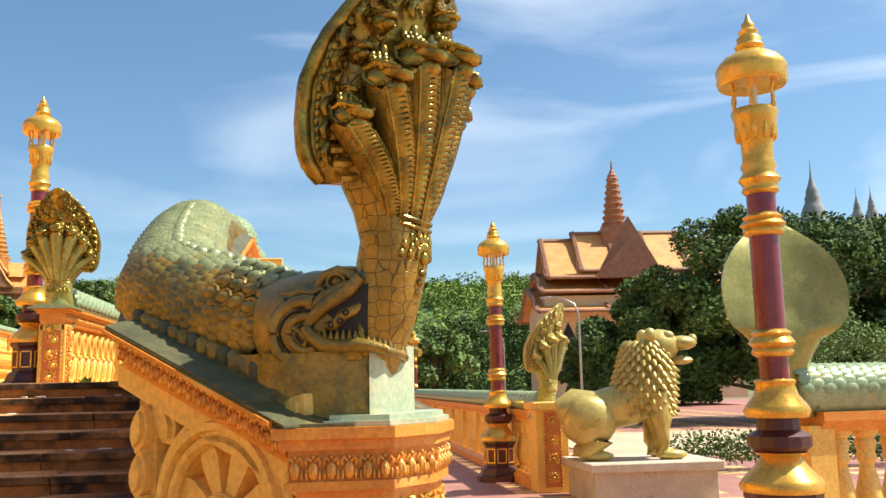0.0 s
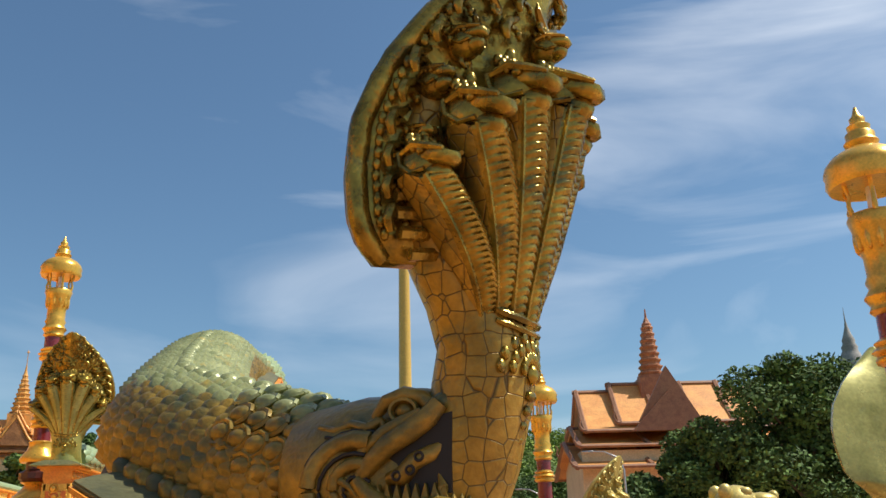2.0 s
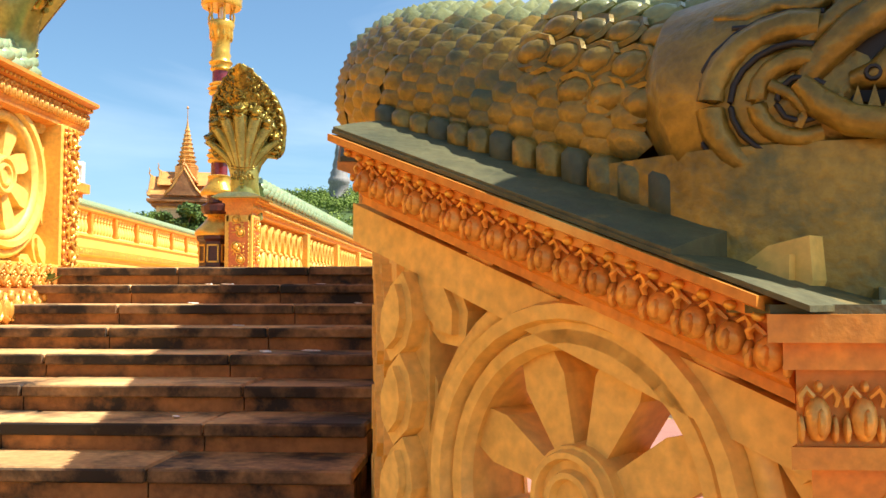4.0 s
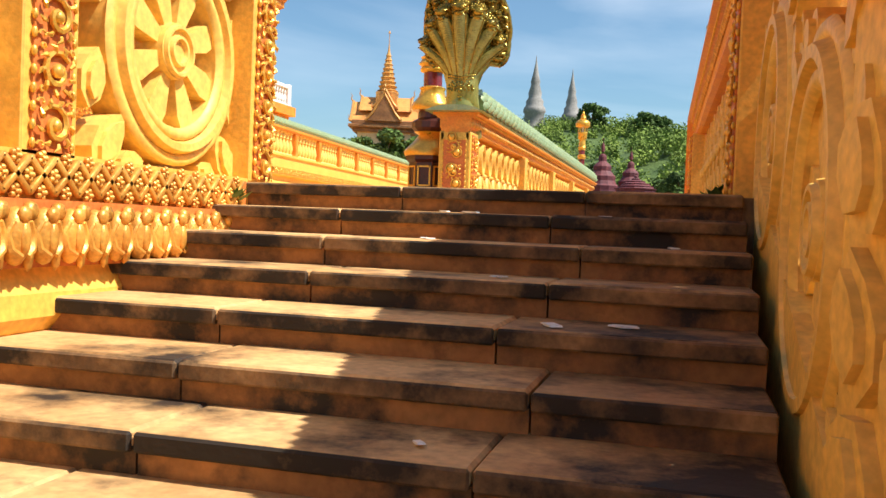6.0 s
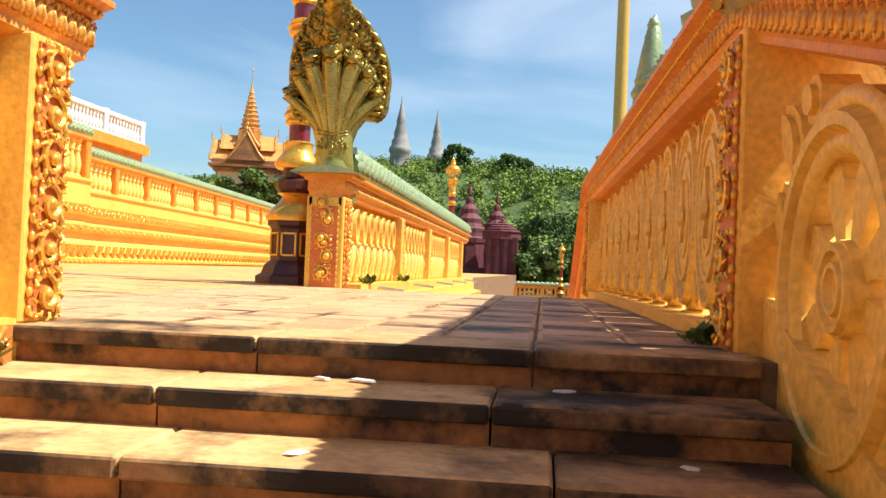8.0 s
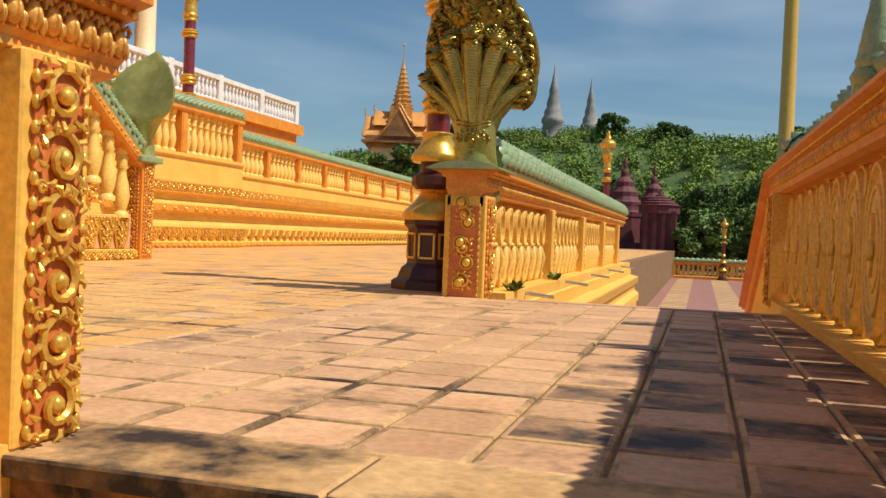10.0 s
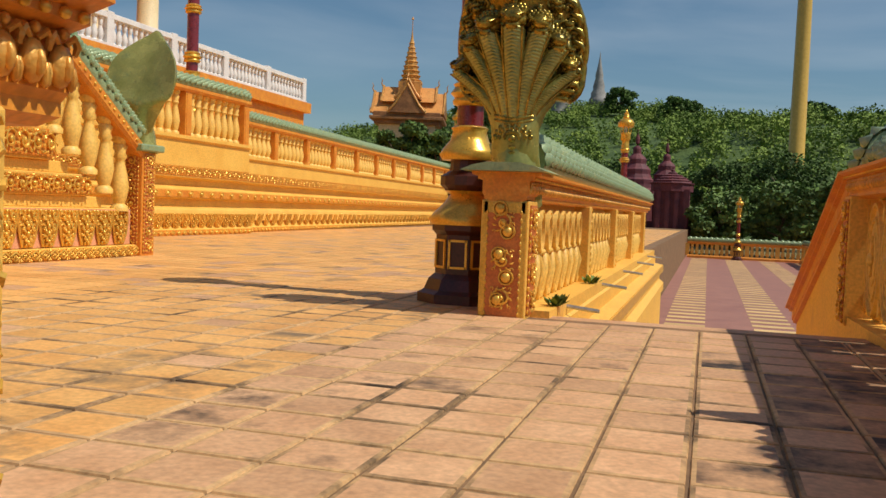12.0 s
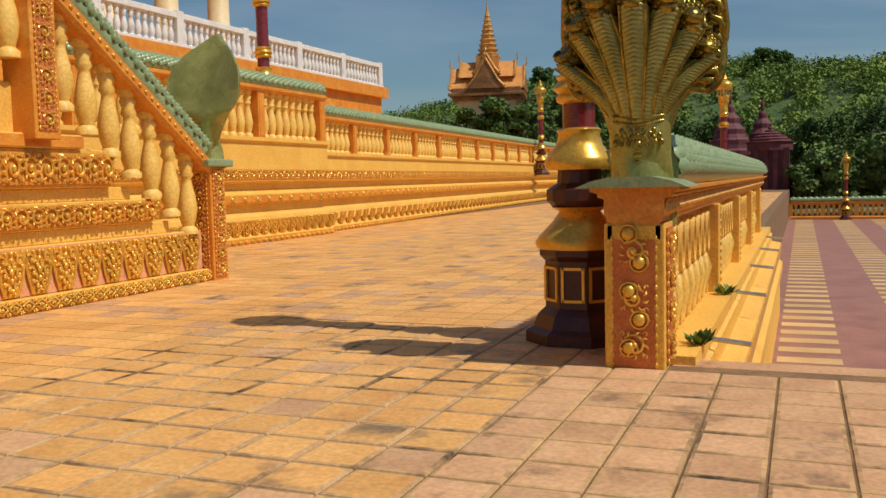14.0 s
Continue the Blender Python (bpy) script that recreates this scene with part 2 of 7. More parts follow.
GRASS = material("dry_grass_ground", (0.10, 0.11, 0.03), (0.27, 0.22, 0.10), 0.9, scale=0.15, fine=6, bump=0.5, dist=0.05)
ROADWAY = material("sandy_road", (0.44, 0.34, 0.21), (0.58, 0.46, 0.3), 0.9, scale=0.5, fine=12, bump=0.3)
HILL = material("wooded_hill_ground", (0.04, 0.08, 0.012), (0.09, 0.14, 0.03), 0.9, scale=0.08, fine=1.0, bump=0.8, dist=0.5)
LEAF_DARK = material("dark_leaf", (0.032, 0.07, 0.012), (0.10, 0.17, 0.028), 0.86, scale=0.6, fine=6, bump=0.1, island=0.4)
LEAF_LIGHT = material("light_leaf", (0.06, 0.12, 0.018), (0.14, 0.22, 0.04), 0.72, scale=0.3, fine=5, bump=0.1, island=0.4)
LEAF_FAR = material("hill_leaf", (0.085, 0.15, 0.018), (0.24, 0.32, 0.055), 0.92, scale=0.06, fine=2, bump=0.1, island=0.3)
BARK = material("grey_brown_bark", (0.12, 0.085, 0.055), (0.2, 0.15, 0.1), 0.9, scale=4, fine=20, bump=0.5)
STEEL = material("grey_steel", (0.35, 0.35, 0.34), (0.45, 0.45, 0.44), 0.4, metal=0.8, scale=4, fine=30, bump=0.05)
POLE_YELLOW = material("yellow_flagpole_paint", (0.60, 0.36, 0.06), (0.70, 0.44, 0.09), 0.35, scale=2, fine=20, bump=0.05)
FROST = material("frosted_lamp_glass", (0.72, 0.72, 0.68), (0.8, 0.8, 0.76), 0.3, scale=4, fine=30, bump=0.02)
# black that paints the shade inside openings and grooves
BLACK = material("recess_shade_black", (0.012, 0.01, 0.009), (0.02, 0.017, 0.014), 0.6, scale=2, fine=10, bump=0.0)
LITTER = material("white_paper_scrap", (0.75, 0.72, 0.66), (0.8, 0.78, 0.74), 0.7, scale=9, fine=60, bump=0.05)


# ---------------------------------------------------------------- builders
def mesh_of(bm, mats, smooth=False):
    me = bpy.data.meshes.new("mesh")
    bmesh.ops.recalc_face_normals(bm, faces=bm.faces)
    bm.to_mesh(me)
    bm.free()
    for m in mats if isinstance(mats, (list, tuple)) else [mats]:
        me.materials.append(m)
    if smooth:
        for p in me.polygons:
            p.use_smooth = True
        me.set_sharp_from_angle(angle=radians(58))
    return me


def thing(name, label, category, m=None, group="", kind=""):
    ob = new(name)
    ob.empty_display_size = 0.2
    if m is not None:
        ob.matrix_basis = m
    return tagged(ob, label, category, group, kind)


def part(name, bm, mat, parent=None, label="", smooth=False, m=None):
    ob = new(name, bm if isinstance(bm, bpy.types.Mesh) else mesh_of(bm, mat, smooth))
    if parent is not None:
        ob.parent = parent
    if m is not None:
        ob.matrix_basis = m
    return tagged(ob, label)


def solid(name, bm, mat, label, category, m=None, smooth=False, group="", kind=""):
    return tagged(part(name, bm, mat, None, "", smooth, m), label, category, group, kind)


def faces_since(bm, count):
    bm.faces.ensure_lookup_table()
    return [bm.faces[i] for i in range(count, len(bm.faces))]


def box(bm, x0, x1, y0, y1, z0, z1, bevel=0.0, mat=0, m=None):
    start = len(bm.faces)
    v = [bm.verts.new(p) for p in ((x0, y0, z0), (x1, y0, z0), (x1, y1, z0), (x0, y1, z0), (x0, y0, z1), (x1, y0, z1), (x1, y1, z1), (x0, y1, z1))]
    fs = [bm.faces.new([v[i] for i in q]) for q in ((0, 3, 2, 1), (4, 5, 6, 7), (0, 1, 5, 4), (1, 2, 6, 5), (2, 3, 7, 6), (3, 0, 4, 7))]
    for f in fs:
        f.material_index = mat
    if bevel:
        bmesh.ops.bevel(bm, geom=list({e for f in fs for e in f.edges}), offset=bevel, segments=1, affect="EDGES", material=mat)
    if m is not None:
        bmesh.ops.transform(bm, matrix=m, verts=list({w for f in faces_since(bm, start) for w in f.verts}))
    return bm


def prism(bm, outline, y0, y1, mat=0, m=None):
    """A flat outline of (x, z) points made thick along y."""
    a = [bm.verts.new((x, y0, z)) for x, z in outline]
    b = [bm.verts.new((x, y1, z)) for x, z in outline]
    fs = [bm.faces.new(a), bm.faces.new(b[::-1])]
    for i in range(len(a)):
        j = (i + 1) % len(a)
        fs.append(bm.faces.new((a[i], b[i], b[j], a[j])))
    for f in fs:
        f.material_index = mat
    if m is not None:
        bmesh.ops.transform(bm, matrix=m, verts=a + b)
    return bm


def lathe(bm, profile, n=16, mat=0, m=None, square=False):
    """Turns (radius, z) round the z axis; square gives a four-sided body."""
    rings = []
    off = math.pi / n if square else 0
    for r, z in profile:
        rings.append([bm.verts.new((r * math.cos(off + i * math.tau / n), r * math.sin(off + i * math.tau / n), z)) for i in range(n)])
    fs = [bm.faces.new(rings[0][::-1]), bm.faces.new(rings[-1])]
    for a, b in zip(rings, rings[1:]):
        for i in range(n):
            fs.append(bm.faces.new((a[i], a[(i + 1) % n], b[(i + 1) % n], b[i])))
    for f in fs:
        f.material_index = mat
    if m is not None:
        bmesh.ops.transform(bm, matrix=m, verts=[v for r in rings for v in r])
    return bm


def tube(bm, path, radii, n=10, mat=0, flat=1.0, up=Vector((0, 0, 1)), m=None):
    """A tapered round body along a path; flat squeezes it across."""
    path = [Vector(p) for p in path]
    rings = []
    for i, p in enumerate(path):
        t = (path[min(i + 1, len(path) - 1)] - path[max(i - 1, 0)]).normalized()
        side = t.cross(up)
        side = side.normalized() if side.length > 1e-3 else Vector((1, 0, 0))
        top = side.cross(t).normalized()
        r = radii[i] if isinstance(radii, (list, tuple)) else radii
        rings.append([bm.verts.new(p + side * (r * flat * math.cos(k * math.tau / n)) + top * (r * math.sin(k * math.tau / n))) for k in range(n)])
    fs = [bm.faces.new(rings[0][::-1]), bm.faces.new(rings[-1])]
    for a, b in zip(rings, rings[1:]):
        for k in range(n):
            fs.append(bm.faces.new((a[k], a[(k + 1) % n], b[(k + 1) % n], b[k])))
    for f in fs:
        f.material_index = mat
    if m is not None:
        bmesh.ops.transform(bm, matrix=m, verts=[v for r in rings for v in r])
    return bm


def blob(bm, c, r, mat=0, seg=8, rings=6, m=None):
    """An ellipsoid with half-axes r at c."""
    mm = Matrix.Translation(c) @ Matrix.Diagonal((*r, 1))
    if m is not None:
        mm = m @ mm
    top, low = bm.verts.new(mm @ Vector((0, 0, 1))), bm.verts.new(mm @ Vector((0, 0, -1)))
    rows = []
    for j in range(1, rings):
        a = math.pi * j / rings
        rows.append([bm.verts.new(mm @ Vector((math.sin(a) * math.cos(k * math.tau / seg), math.sin(a) * math.sin(k * math.tau / seg), math.cos(a)))) for k in range(seg)])
    for k in range(seg):
        q = (k + 1) % seg
        bm.faces.new((top, rows[0][k], rows[0][q])).material_index = mat
        bm.faces.new((low, rows[-1][q], rows[-1][k])).material_index = mat
        for u, v in zip(rows, rows[1:]):
            bm.faces.new((u[k], v[k], v[q], u[q])).material_index = mat
    return bm


def ring(bm, c, rx, rz, thick, depth, n=28, mat=0, a0=0.0, a1=math.tau, m=None):
    """A raised oval band in the x-z plane, rounded in section, facing -y."""
    closed = abs(a1 - a0 - math.tau) < 1e-6
    steps = n if closed else n + 1
    loops = []
    for i in range(steps):
        a = a0 + (a1 - a0) * i / n
        dx, dz = math.cos(a), math.sin(a)
        loops.append([bm.verts.new((c[0] + (rx + o) * dx, c[1] + y, c[2] + (rz + o) * dz)) for o, y in ((-thick / 2, 0), (-thick / 4, -depth), (thick / 4, -depth), (thick / 2, 0))])
    fs = []
    for i in range(steps if closed else steps - 1):
        a, b = loops[i], loops[(i + 1) % steps]
        for k in range(4):
            fs.append(bm.faces.new((a[k], b[k], b[(k + 1) % 4], a[(k + 1) % 4])))
    for f in fs:
        f.material_index = mat
    if m is not None:
        bmesh.ops.transform(bm, matrix=m, verts=[v for q in loops for v in q])
    return bm


def scroll_mesh(size, mat):
    """A carved leaf scroll with a boss in its eye, facing -y, about its middle."""
    bm = bmesh.new()
    pts, rad = [], []
    for i in range(15):
        a = 0.6 + i * 0.62
        r = size * 0.46 * (1 - i / 16)
        pts.append((r * math.cos(a), -0.012 - size * 0.05 * i / 14, r * math.sin(a)))
        rad.append(size * (0.035 + 0.04 * math.sin(math.pi * min(1, (i + 2) / 15))))
    tube(bm, pts, rad, n=5, up=Vector((0, 1, 0)))
    blob(bm, (0, -size * 0.09, 0), (size * 0.15, size * 0.13, size * 0.15), seg=7, rings=5)
    for k in range(9):
        a = 0.3 + k * 0.7
        tube(bm, [(size * q * math.cos(a + w), -0.008 - size * d, size * q * math.sin(a + w)) for q, w, d in ((0.40, 0.0, 0.06), (0.50, 0.10, 0.09), (0.57, 0.28, 0.05))], [size * 0.04, size * 0.055, size * 0.012], n=5, up=Vector((0, 1, 0)))
    for px, pz in ((-0.44, 0.44), (0.44, 0.44), (-0.44, -0.44), (0.44, -0.44)):
        tube(bm, [(size * (px + 0.11 * (1 - i / 7) * math.cos(i * 0.9)), -0.012 - size * 0.01 * i, size * (pz + 0.11 * (1 - i / 7) * math.sin(i * 0.9))) for i in range(6)], size * 0.03, n=5, up=Vector((0, 1, 0)))
    return mesh_of(bm, mat, True)


# ---------------------------------------------------------------- ground, terrace, stair
T, RISE, RUN, STAIR_Y, P = 1.62, 0.1475, 0.43, 9.83, -0.6
rng = random.Random(4)

bm = bmesh.new()
box(bm, -1500, 1500, -1500, 1500, -1.6, P - 0.06)
solid("ground", bm, GRASS, "dry grassy ground reaching to the hills", "ground", kind="structure")

bm = bmesh.new()
box(bm, -4.6, 60, -40, 92, P - 0.5, P - 0.008)
solid("plaza_paving", bm, PAVE_RED, "maroon and pink paved plaza below the terrace", "paving", kind="structure")
bm = bmesh.new()
for i in range(0, 12):
    for j in range(-20, 80):
        x, y = -4.0 + i * 2.6, j * 1.1
        if y < 17.5 and x < 1.4:
            continue
        box(bm, x, x + 1.2, y, y + 0.55, P - 0.3, P)
solid("paving_bars", bm, PAVE_YELLOW, "yellow tile bars laid in rows across maroon paving", "paving", kind="stuff")

bm = bmesh.new()
box(bm, -4.2, 1.45, -5.0, 5.52, P - 0.5, -0.002, bevel=0.015)
box(bm, -4.2, 1.9, -5.4, 5.52, P - 0.5, -0.2, bevel=0.015)
box(bm, -4.2, 2.35, -5.8, 5.52, P - 0.5, -0.4, bevel=0.015)
solid("landing", bm, LANDING, "pink stone landing at the foot of the stair", "landing", kind="structure")

bm = bmesh.new()
box(bm, -40, -4.55, -30, 110, -1.5, T - 0.012)
box(bm, -4.55, -0.5, STAIR_Y + 0.03, 17.28, -1.5, T - 0.012)
terrace = solid("terrace_floor", bm, GROUT, "raised tiled terrace at the top of the stair", "floor", kind="structure")


def tile_mesh(sx, sy, mat):
    """A tile with a worn, grimy border and a bevelled edge."""
    bm = bmesh.new()
    g, rings = 0.006, []
    for inset, z in ((g, 0.0), (g + 0.006, 0.012), (g + 0.026, 0.015)):
        rings.append([bm.verts.new(p) for p in ((inset, inset, z), (sx - inset, inset, z), (sx - inset, sy - inset, z), (inset, sy - inset, z))])
    for a, b in zip(rings, rings[1:]):
        for k in range(4):
            bm.faces.new((a[k], a[(k + 1) % 4], b[(k + 1) % 4], b[k])).material_index = 1
    bm.faces.new(rings[-1])
    return mesh_of(bm, [mat, TILE_EDGE])


# the stair: eleven steps of long sandstone blocks with a lip
stair = thing("stair", "wide sandstone stair with dark-stained lips", "stairs", kind="structure")
JOINTS = (-5.2, -4.2, -3.28, -2.12, -1.28)
for k in range(11):
    z, y = T - RISE * k, STAIR_Y - RUN * k
    left = -4.2 if k < 2 else -4.2 - 0.16 * min(k - 1, 5)
    cuts = [left] + [c + 0.12 * math.sin(k * 2.1 + i) for i, c in enumerate(JOINTS) if c > left + 0.4 and c < -1.5] + [-1.27]
    for a, b in zip(cuts, cuts[1:]):
        bm = bmesh.new()
        dz = rng.uniform(-0.004, 0.003)
        box(bm, a + 0.004, b - 0.004, y - 0.02 + rng.uniform(-0.002, 0.002), y + RUN + 0.05, z - 0.062, z + dz, bevel=0.012)
        part("tread", bm, STEP_MOULD_SHADE if b > -1.5 else STEP, stair)
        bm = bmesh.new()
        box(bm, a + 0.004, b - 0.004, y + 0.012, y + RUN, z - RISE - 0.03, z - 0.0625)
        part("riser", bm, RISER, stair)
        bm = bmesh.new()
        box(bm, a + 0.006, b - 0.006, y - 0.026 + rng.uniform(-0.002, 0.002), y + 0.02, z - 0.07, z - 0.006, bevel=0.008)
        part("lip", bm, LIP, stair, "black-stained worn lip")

def lotus_mesh(mat):
    """A carved lotus leaf, 0.34 by 0.34, broad at the top, filled with curls and buds, foot at the origin, facing -y."""
    bm = bmesh.new()
    prism(bm, [(-0.08, 0.0), (0.08, 0.0), (0.15, 0.2), (0.165, 0.34), (-0.165, 0.34), (-0.15, 0.2)], -0.014, 0.0)
    for sx in (-1, 1):
        tube(bm, [(sx * 0.08, -0.016, 0.005), (sx * 0.125, -0.024, 0.1), (sx * 0.155, -0.024, 0.22), (sx * 0.162, -0.016, 0.33)], 0.013, n=5, up=Vector((0, 1, 0)))
        for cx, cz, r in ((0.045, 0.07, 0.036), (0.085, 0.17, 0.044), (0.10, 0.27, 0.046), (0.035, 0.225, 0.034)):
            pts = [(sx * (cx + r * (1 - k / 9) * math.cos(0.6 + k * 0.75)), -0.02 - 0.004 * k, cz + r * (1 - k / 9) * math.sin(0.6 + k * 0.75)) for k in range(8)]
            tube(bm, pts, [0.012] * 8, n=5, up=Vector((0, 1, 0)))
            blob(bm, (sx * cx, -0.035, cz), (0.015, 0.018, 0.015), seg=6, rings=4)
        for cx, cz in ((0.03, 0.02), (0.085, 0.10), (0.13, 0.225), (0.06, 0.32), (0.14, 0.325), (0.04, 0.14)):
            blob(bm, (sx * cx, -0.022, cz), (0.016, 0.02, 0.022), seg=6, rings=4)
    for z, r in ((0.045, 0.02), (0.12, 0.024), (0.185, 0.028), (0.27, 0.022), (0.325, 0.018)):
        blob(bm, (0, -0.026, z), (r, 0.028, r * 1.2), seg=7, rings=5)
    return mesh_of(bm, mat, True)


# rail sections share one set of carved members
RUN_LEN = 0.17
bm = bmesh.new()
blob(bm, (0, -0.008, 0.05), (0.031, 0.024, 0.046), seg=9, rings=6)
blob(bm, (0, -0.026, 0.045), (0.012, 0.014, 0.03), seg=6, rings=4)
for q in (-1, 1):
    tube(bm, [(q * 0.010, -0.012, 0.095), (q * 0.030, -0.016, 0.112), (q * 0.042, -0.016, 0.095), (q * 0.038, -0.012, 0.076)], [0.006, 0.009, 0.009, 0.006], n=5, up=Vector((0, 1, 0)))
    blob(bm, (q * 0.037, -0.006, 0.03), (0.010, 0.014, 0.03), seg=6, rings=4)
blob(bm, (0, -0.012, 0.116), (0.011, 0.014, 0.013), seg=6, rings=4)
PETAL = mesh_of(bm, CARVED, True)
PETAL_BIG = lotus_mesh(GOLD)
SCROLL = scroll_mesh(0.2, GOLD)
SCROLL_SMALL = scroll_mesh(0.13, GOLD)
bm = bmesh.new()
blob(bm, (0, 0, 0), (0.014, 0.014, 0.014), seg=6, rings=4)
BEAD = mesh_of(bm, GOLD, True)
bm = bmesh.new()
blob(bm, (0, -0.01, 0), (0.052, 0.036, 0.052), seg=9, rings=6)
ring(bm, (0, 0, 0), 0.068, 0.068, 0.022, 0.02, n=12)
BOSS = mesh_of(bm, GOLD, True)
bm = bmesh.new()
prism(bm, [(-0.055, 0), (0, -0.07), (0.055, 0), (0, 0.07)], -0.022, 0.0)
blob(bm, (0, -0.022, 0), (0.026, 0.016, 0.03), seg=6, rings=4)
DIAMOND = mesh_of(bm, GOLD, True)
bm = bmesh.new()
for q in (-1, 1):
    box(bm, -0.105, 0.105, -0.02, 0.0, -0.014, 0.014, bevel=0.004, m=pose(0, 0, 0, 0, 43 * q))
for px, pz in ((0.075, 0), (0, 0.068), (0, -0.068)):
    for k in range(5):
        blob(bm, (px + 0.02 * math.cos(k * 1.257), -0.008, pz + 0.02 * math.sin(k * 1.257)), (0.014, 0.012, 0.014), seg=5, rings=4)
    blob(bm, (px, -0.014, pz), (0.012, 0.012, 0.012), seg=5, rings=4)
LATTICE = mesh_of(bm, CARVED, True)
LATTICE_GOLD = LATTICE.copy()
LATTICE_GOLD.materials[0] = GOLD
bm = bmesh.new()
blob(bm, (0, -0.02, 0.09), (0.05, 0.055, 0.09), seg=9, rings=7)
blob(bm, (0, -0.065, 0.085), (0.022, 0.02, 0.05), seg=7, rings=5)
blob(bm, (0, -0.06, 0.155), (0.024, 0.024, 0.026), seg=7, rings=5)
for q in (-1, 1):
    tube(bm, [(q * 0.012, -0.07, 0.03), (q * 0.045, -0.055, 0.05), (q * 0.055, -0.045, 0.10), (q * 0.035, -0.055, 0.135)], [0.008, 0.012, 0.012, 0.007], n=5, up=Vector((0, 1, 0)))
    blob(bm, (q * 0.062, -0.02, 0.165), (0.03, 0.032, 0.032), seg=6, rings=4)
    blob(bm, (q * 0.062, -0.014, 0.03), (0.018, 0.022, 0.05), seg=6, rings=4)
LOTUS_FIGURE = mesh_of(bm, CARVED, True)


def basis(origin, along, slope=0.0):
    """A frame whose x runs along a wall (climbing by slope, sheared), whose -y faces out of it and whose z is up."""
    ax = Vector((along[0], along[1], 0)).normalized()
    ay = Vector((-ax.y, ax.x, 0))
    m = Matrix(((ax.x, ay.x, 0, origin[0]), (ax.y, ay.y, 0, origin[1]), (slope, 0, 1, origin[2]), (0, 0, 0, 1)))
    return m


def beam(bm, length, profile, m=None, mat=0):
    """Extrudes a closed (y, z) section along x."""
    a = [bm.verts.new((0, y, z)) for y, z in profile]
    b = [bm.verts.new((length, y, z)) for y, z in profile]
    fs = [bm.faces.new(a), bm.faces.new(b[::-1])]
    for i in range(len(a)):
        j = (i + 1) % len(a)
        fs.append(bm.faces.new((a[i], b[i], b[j], a[j])))
    for f in fs:
        f.material_index = mat
    if m is not None:
        bmesh.ops.transform(bm, matrix=m, verts=a + b)
    return bm


def bake(bm, m):
    bmesh.ops.transform(bm, matrix=m, verts=bm.verts)
    return bm


def cornice(parent, m, length, half, z, both=True, petals=True):
    """A cornice of orange and yellow mouldings with a row of lotus petals and beads, on top of a rail of the given half thickness."""
    h = half
    bm = bmesh.new()
    beam(bm, length, [(-h + 0.06, z - 0.27), (-h, z - 0.25), (-h, z - 0.22), (-h - 0.02, z - 0.2), (-h - 0.02, z - 0.075), (-h - 0.07, z - 0.06), (-h - 0.07, z - 0.035), (-h - 0.13, z - 0.015), (-h - 0.13, z + 0.012),
                      (h + 0.13, z + 0.012), (h + 0.13, z - 0.015), (h + 0.07, z - 0.035), (h + 0.07, z - 0.06), (h + 0.02, z - 0.075), (h + 0.02, z - 0.2), (h, z - 0.22), (h, z - 0.25), (h - 0.06, z - 0.27)])
    part("cornice", bake(bm, m), ORANGE, parent)
    if petals:
        n = max(1, int(length / 0.08))
        for i in range(n):
            x = (i + 0.5) * length / n
            part("petal", PETAL, None, parent, m=m @ Matrix.Translation((x, -h - 0.022, z - 0.2)))
        n = max(1, int(length / 0.055))
        for i in range(n):
            part("bead", BEAD, None, parent, m=m @ Matrix.Translation(((i + 0.5) * length / n, -h - 0.075, z - 0.05)))


def scroll_strip(parent, m, z0, z1, w=0.2):
    """An upright red band with gold leaf scrolls, bosses and beaded edges, on a pillar's face (facing -y)."""
    bm = bmesh.new()
    box(bm, -w / 2, w / 2, -0.012, 0.004, z0, z1)
    part("red_band", bake(bm, m), RED, parent)
    n = max(2, int((z1 - z0) / (w * 0.86)))
    for i in range(n):
        flip = Matrix.Diagonal((1 if i % 2 else -1, 1, 1, 1))
        part("scroll", SCROLL if w > 0.16 else SCROLL_SMALL, None, parent, m=m @ Matrix.Translation((0, -0.012, z0 + (i + 0.5) * (z1 - z0) / n)) @ flip)
    for s in (-1, 1):
        for i in range(int((z1 - z0) / 0.075)):
            part("bead", BEAD, None, parent, m=m @ Matrix.Translation((s * w * 0.5, -0.014, z0 + 0.03 + i * 0.075)) @ Matrix.Diagonal((1, 1, 1.7, 1)))


def pillar(parent, m, w, d, z0, z1, strip_front=True, strip_side=False):
    """A square yellow pillar about the local origin, with carved red and gold bands."""
    bm = bmesh.new()
    box(bm, -w / 2, w / 2, -d / 2, d / 2, z0, z1, bevel=0.008)
    part("pillar", bake(bm, m), YELLOW, parent)
    if strip_front:
        scroll_strip(parent, m @ Matrix.Translation((0, -d / 2, 0)), z0 + 0.02, z1 - 0.03, w * 0.72)
    if strip_side:
        for s in (-1, 1):
            scroll_strip(parent, m @ Matrix.Translation((s * w / 2, 0, 0)) @ pose(0, 0, 0, 0, 0, 90 * s), z0 + 0.02, z1 - 0.03, d * 0.5)


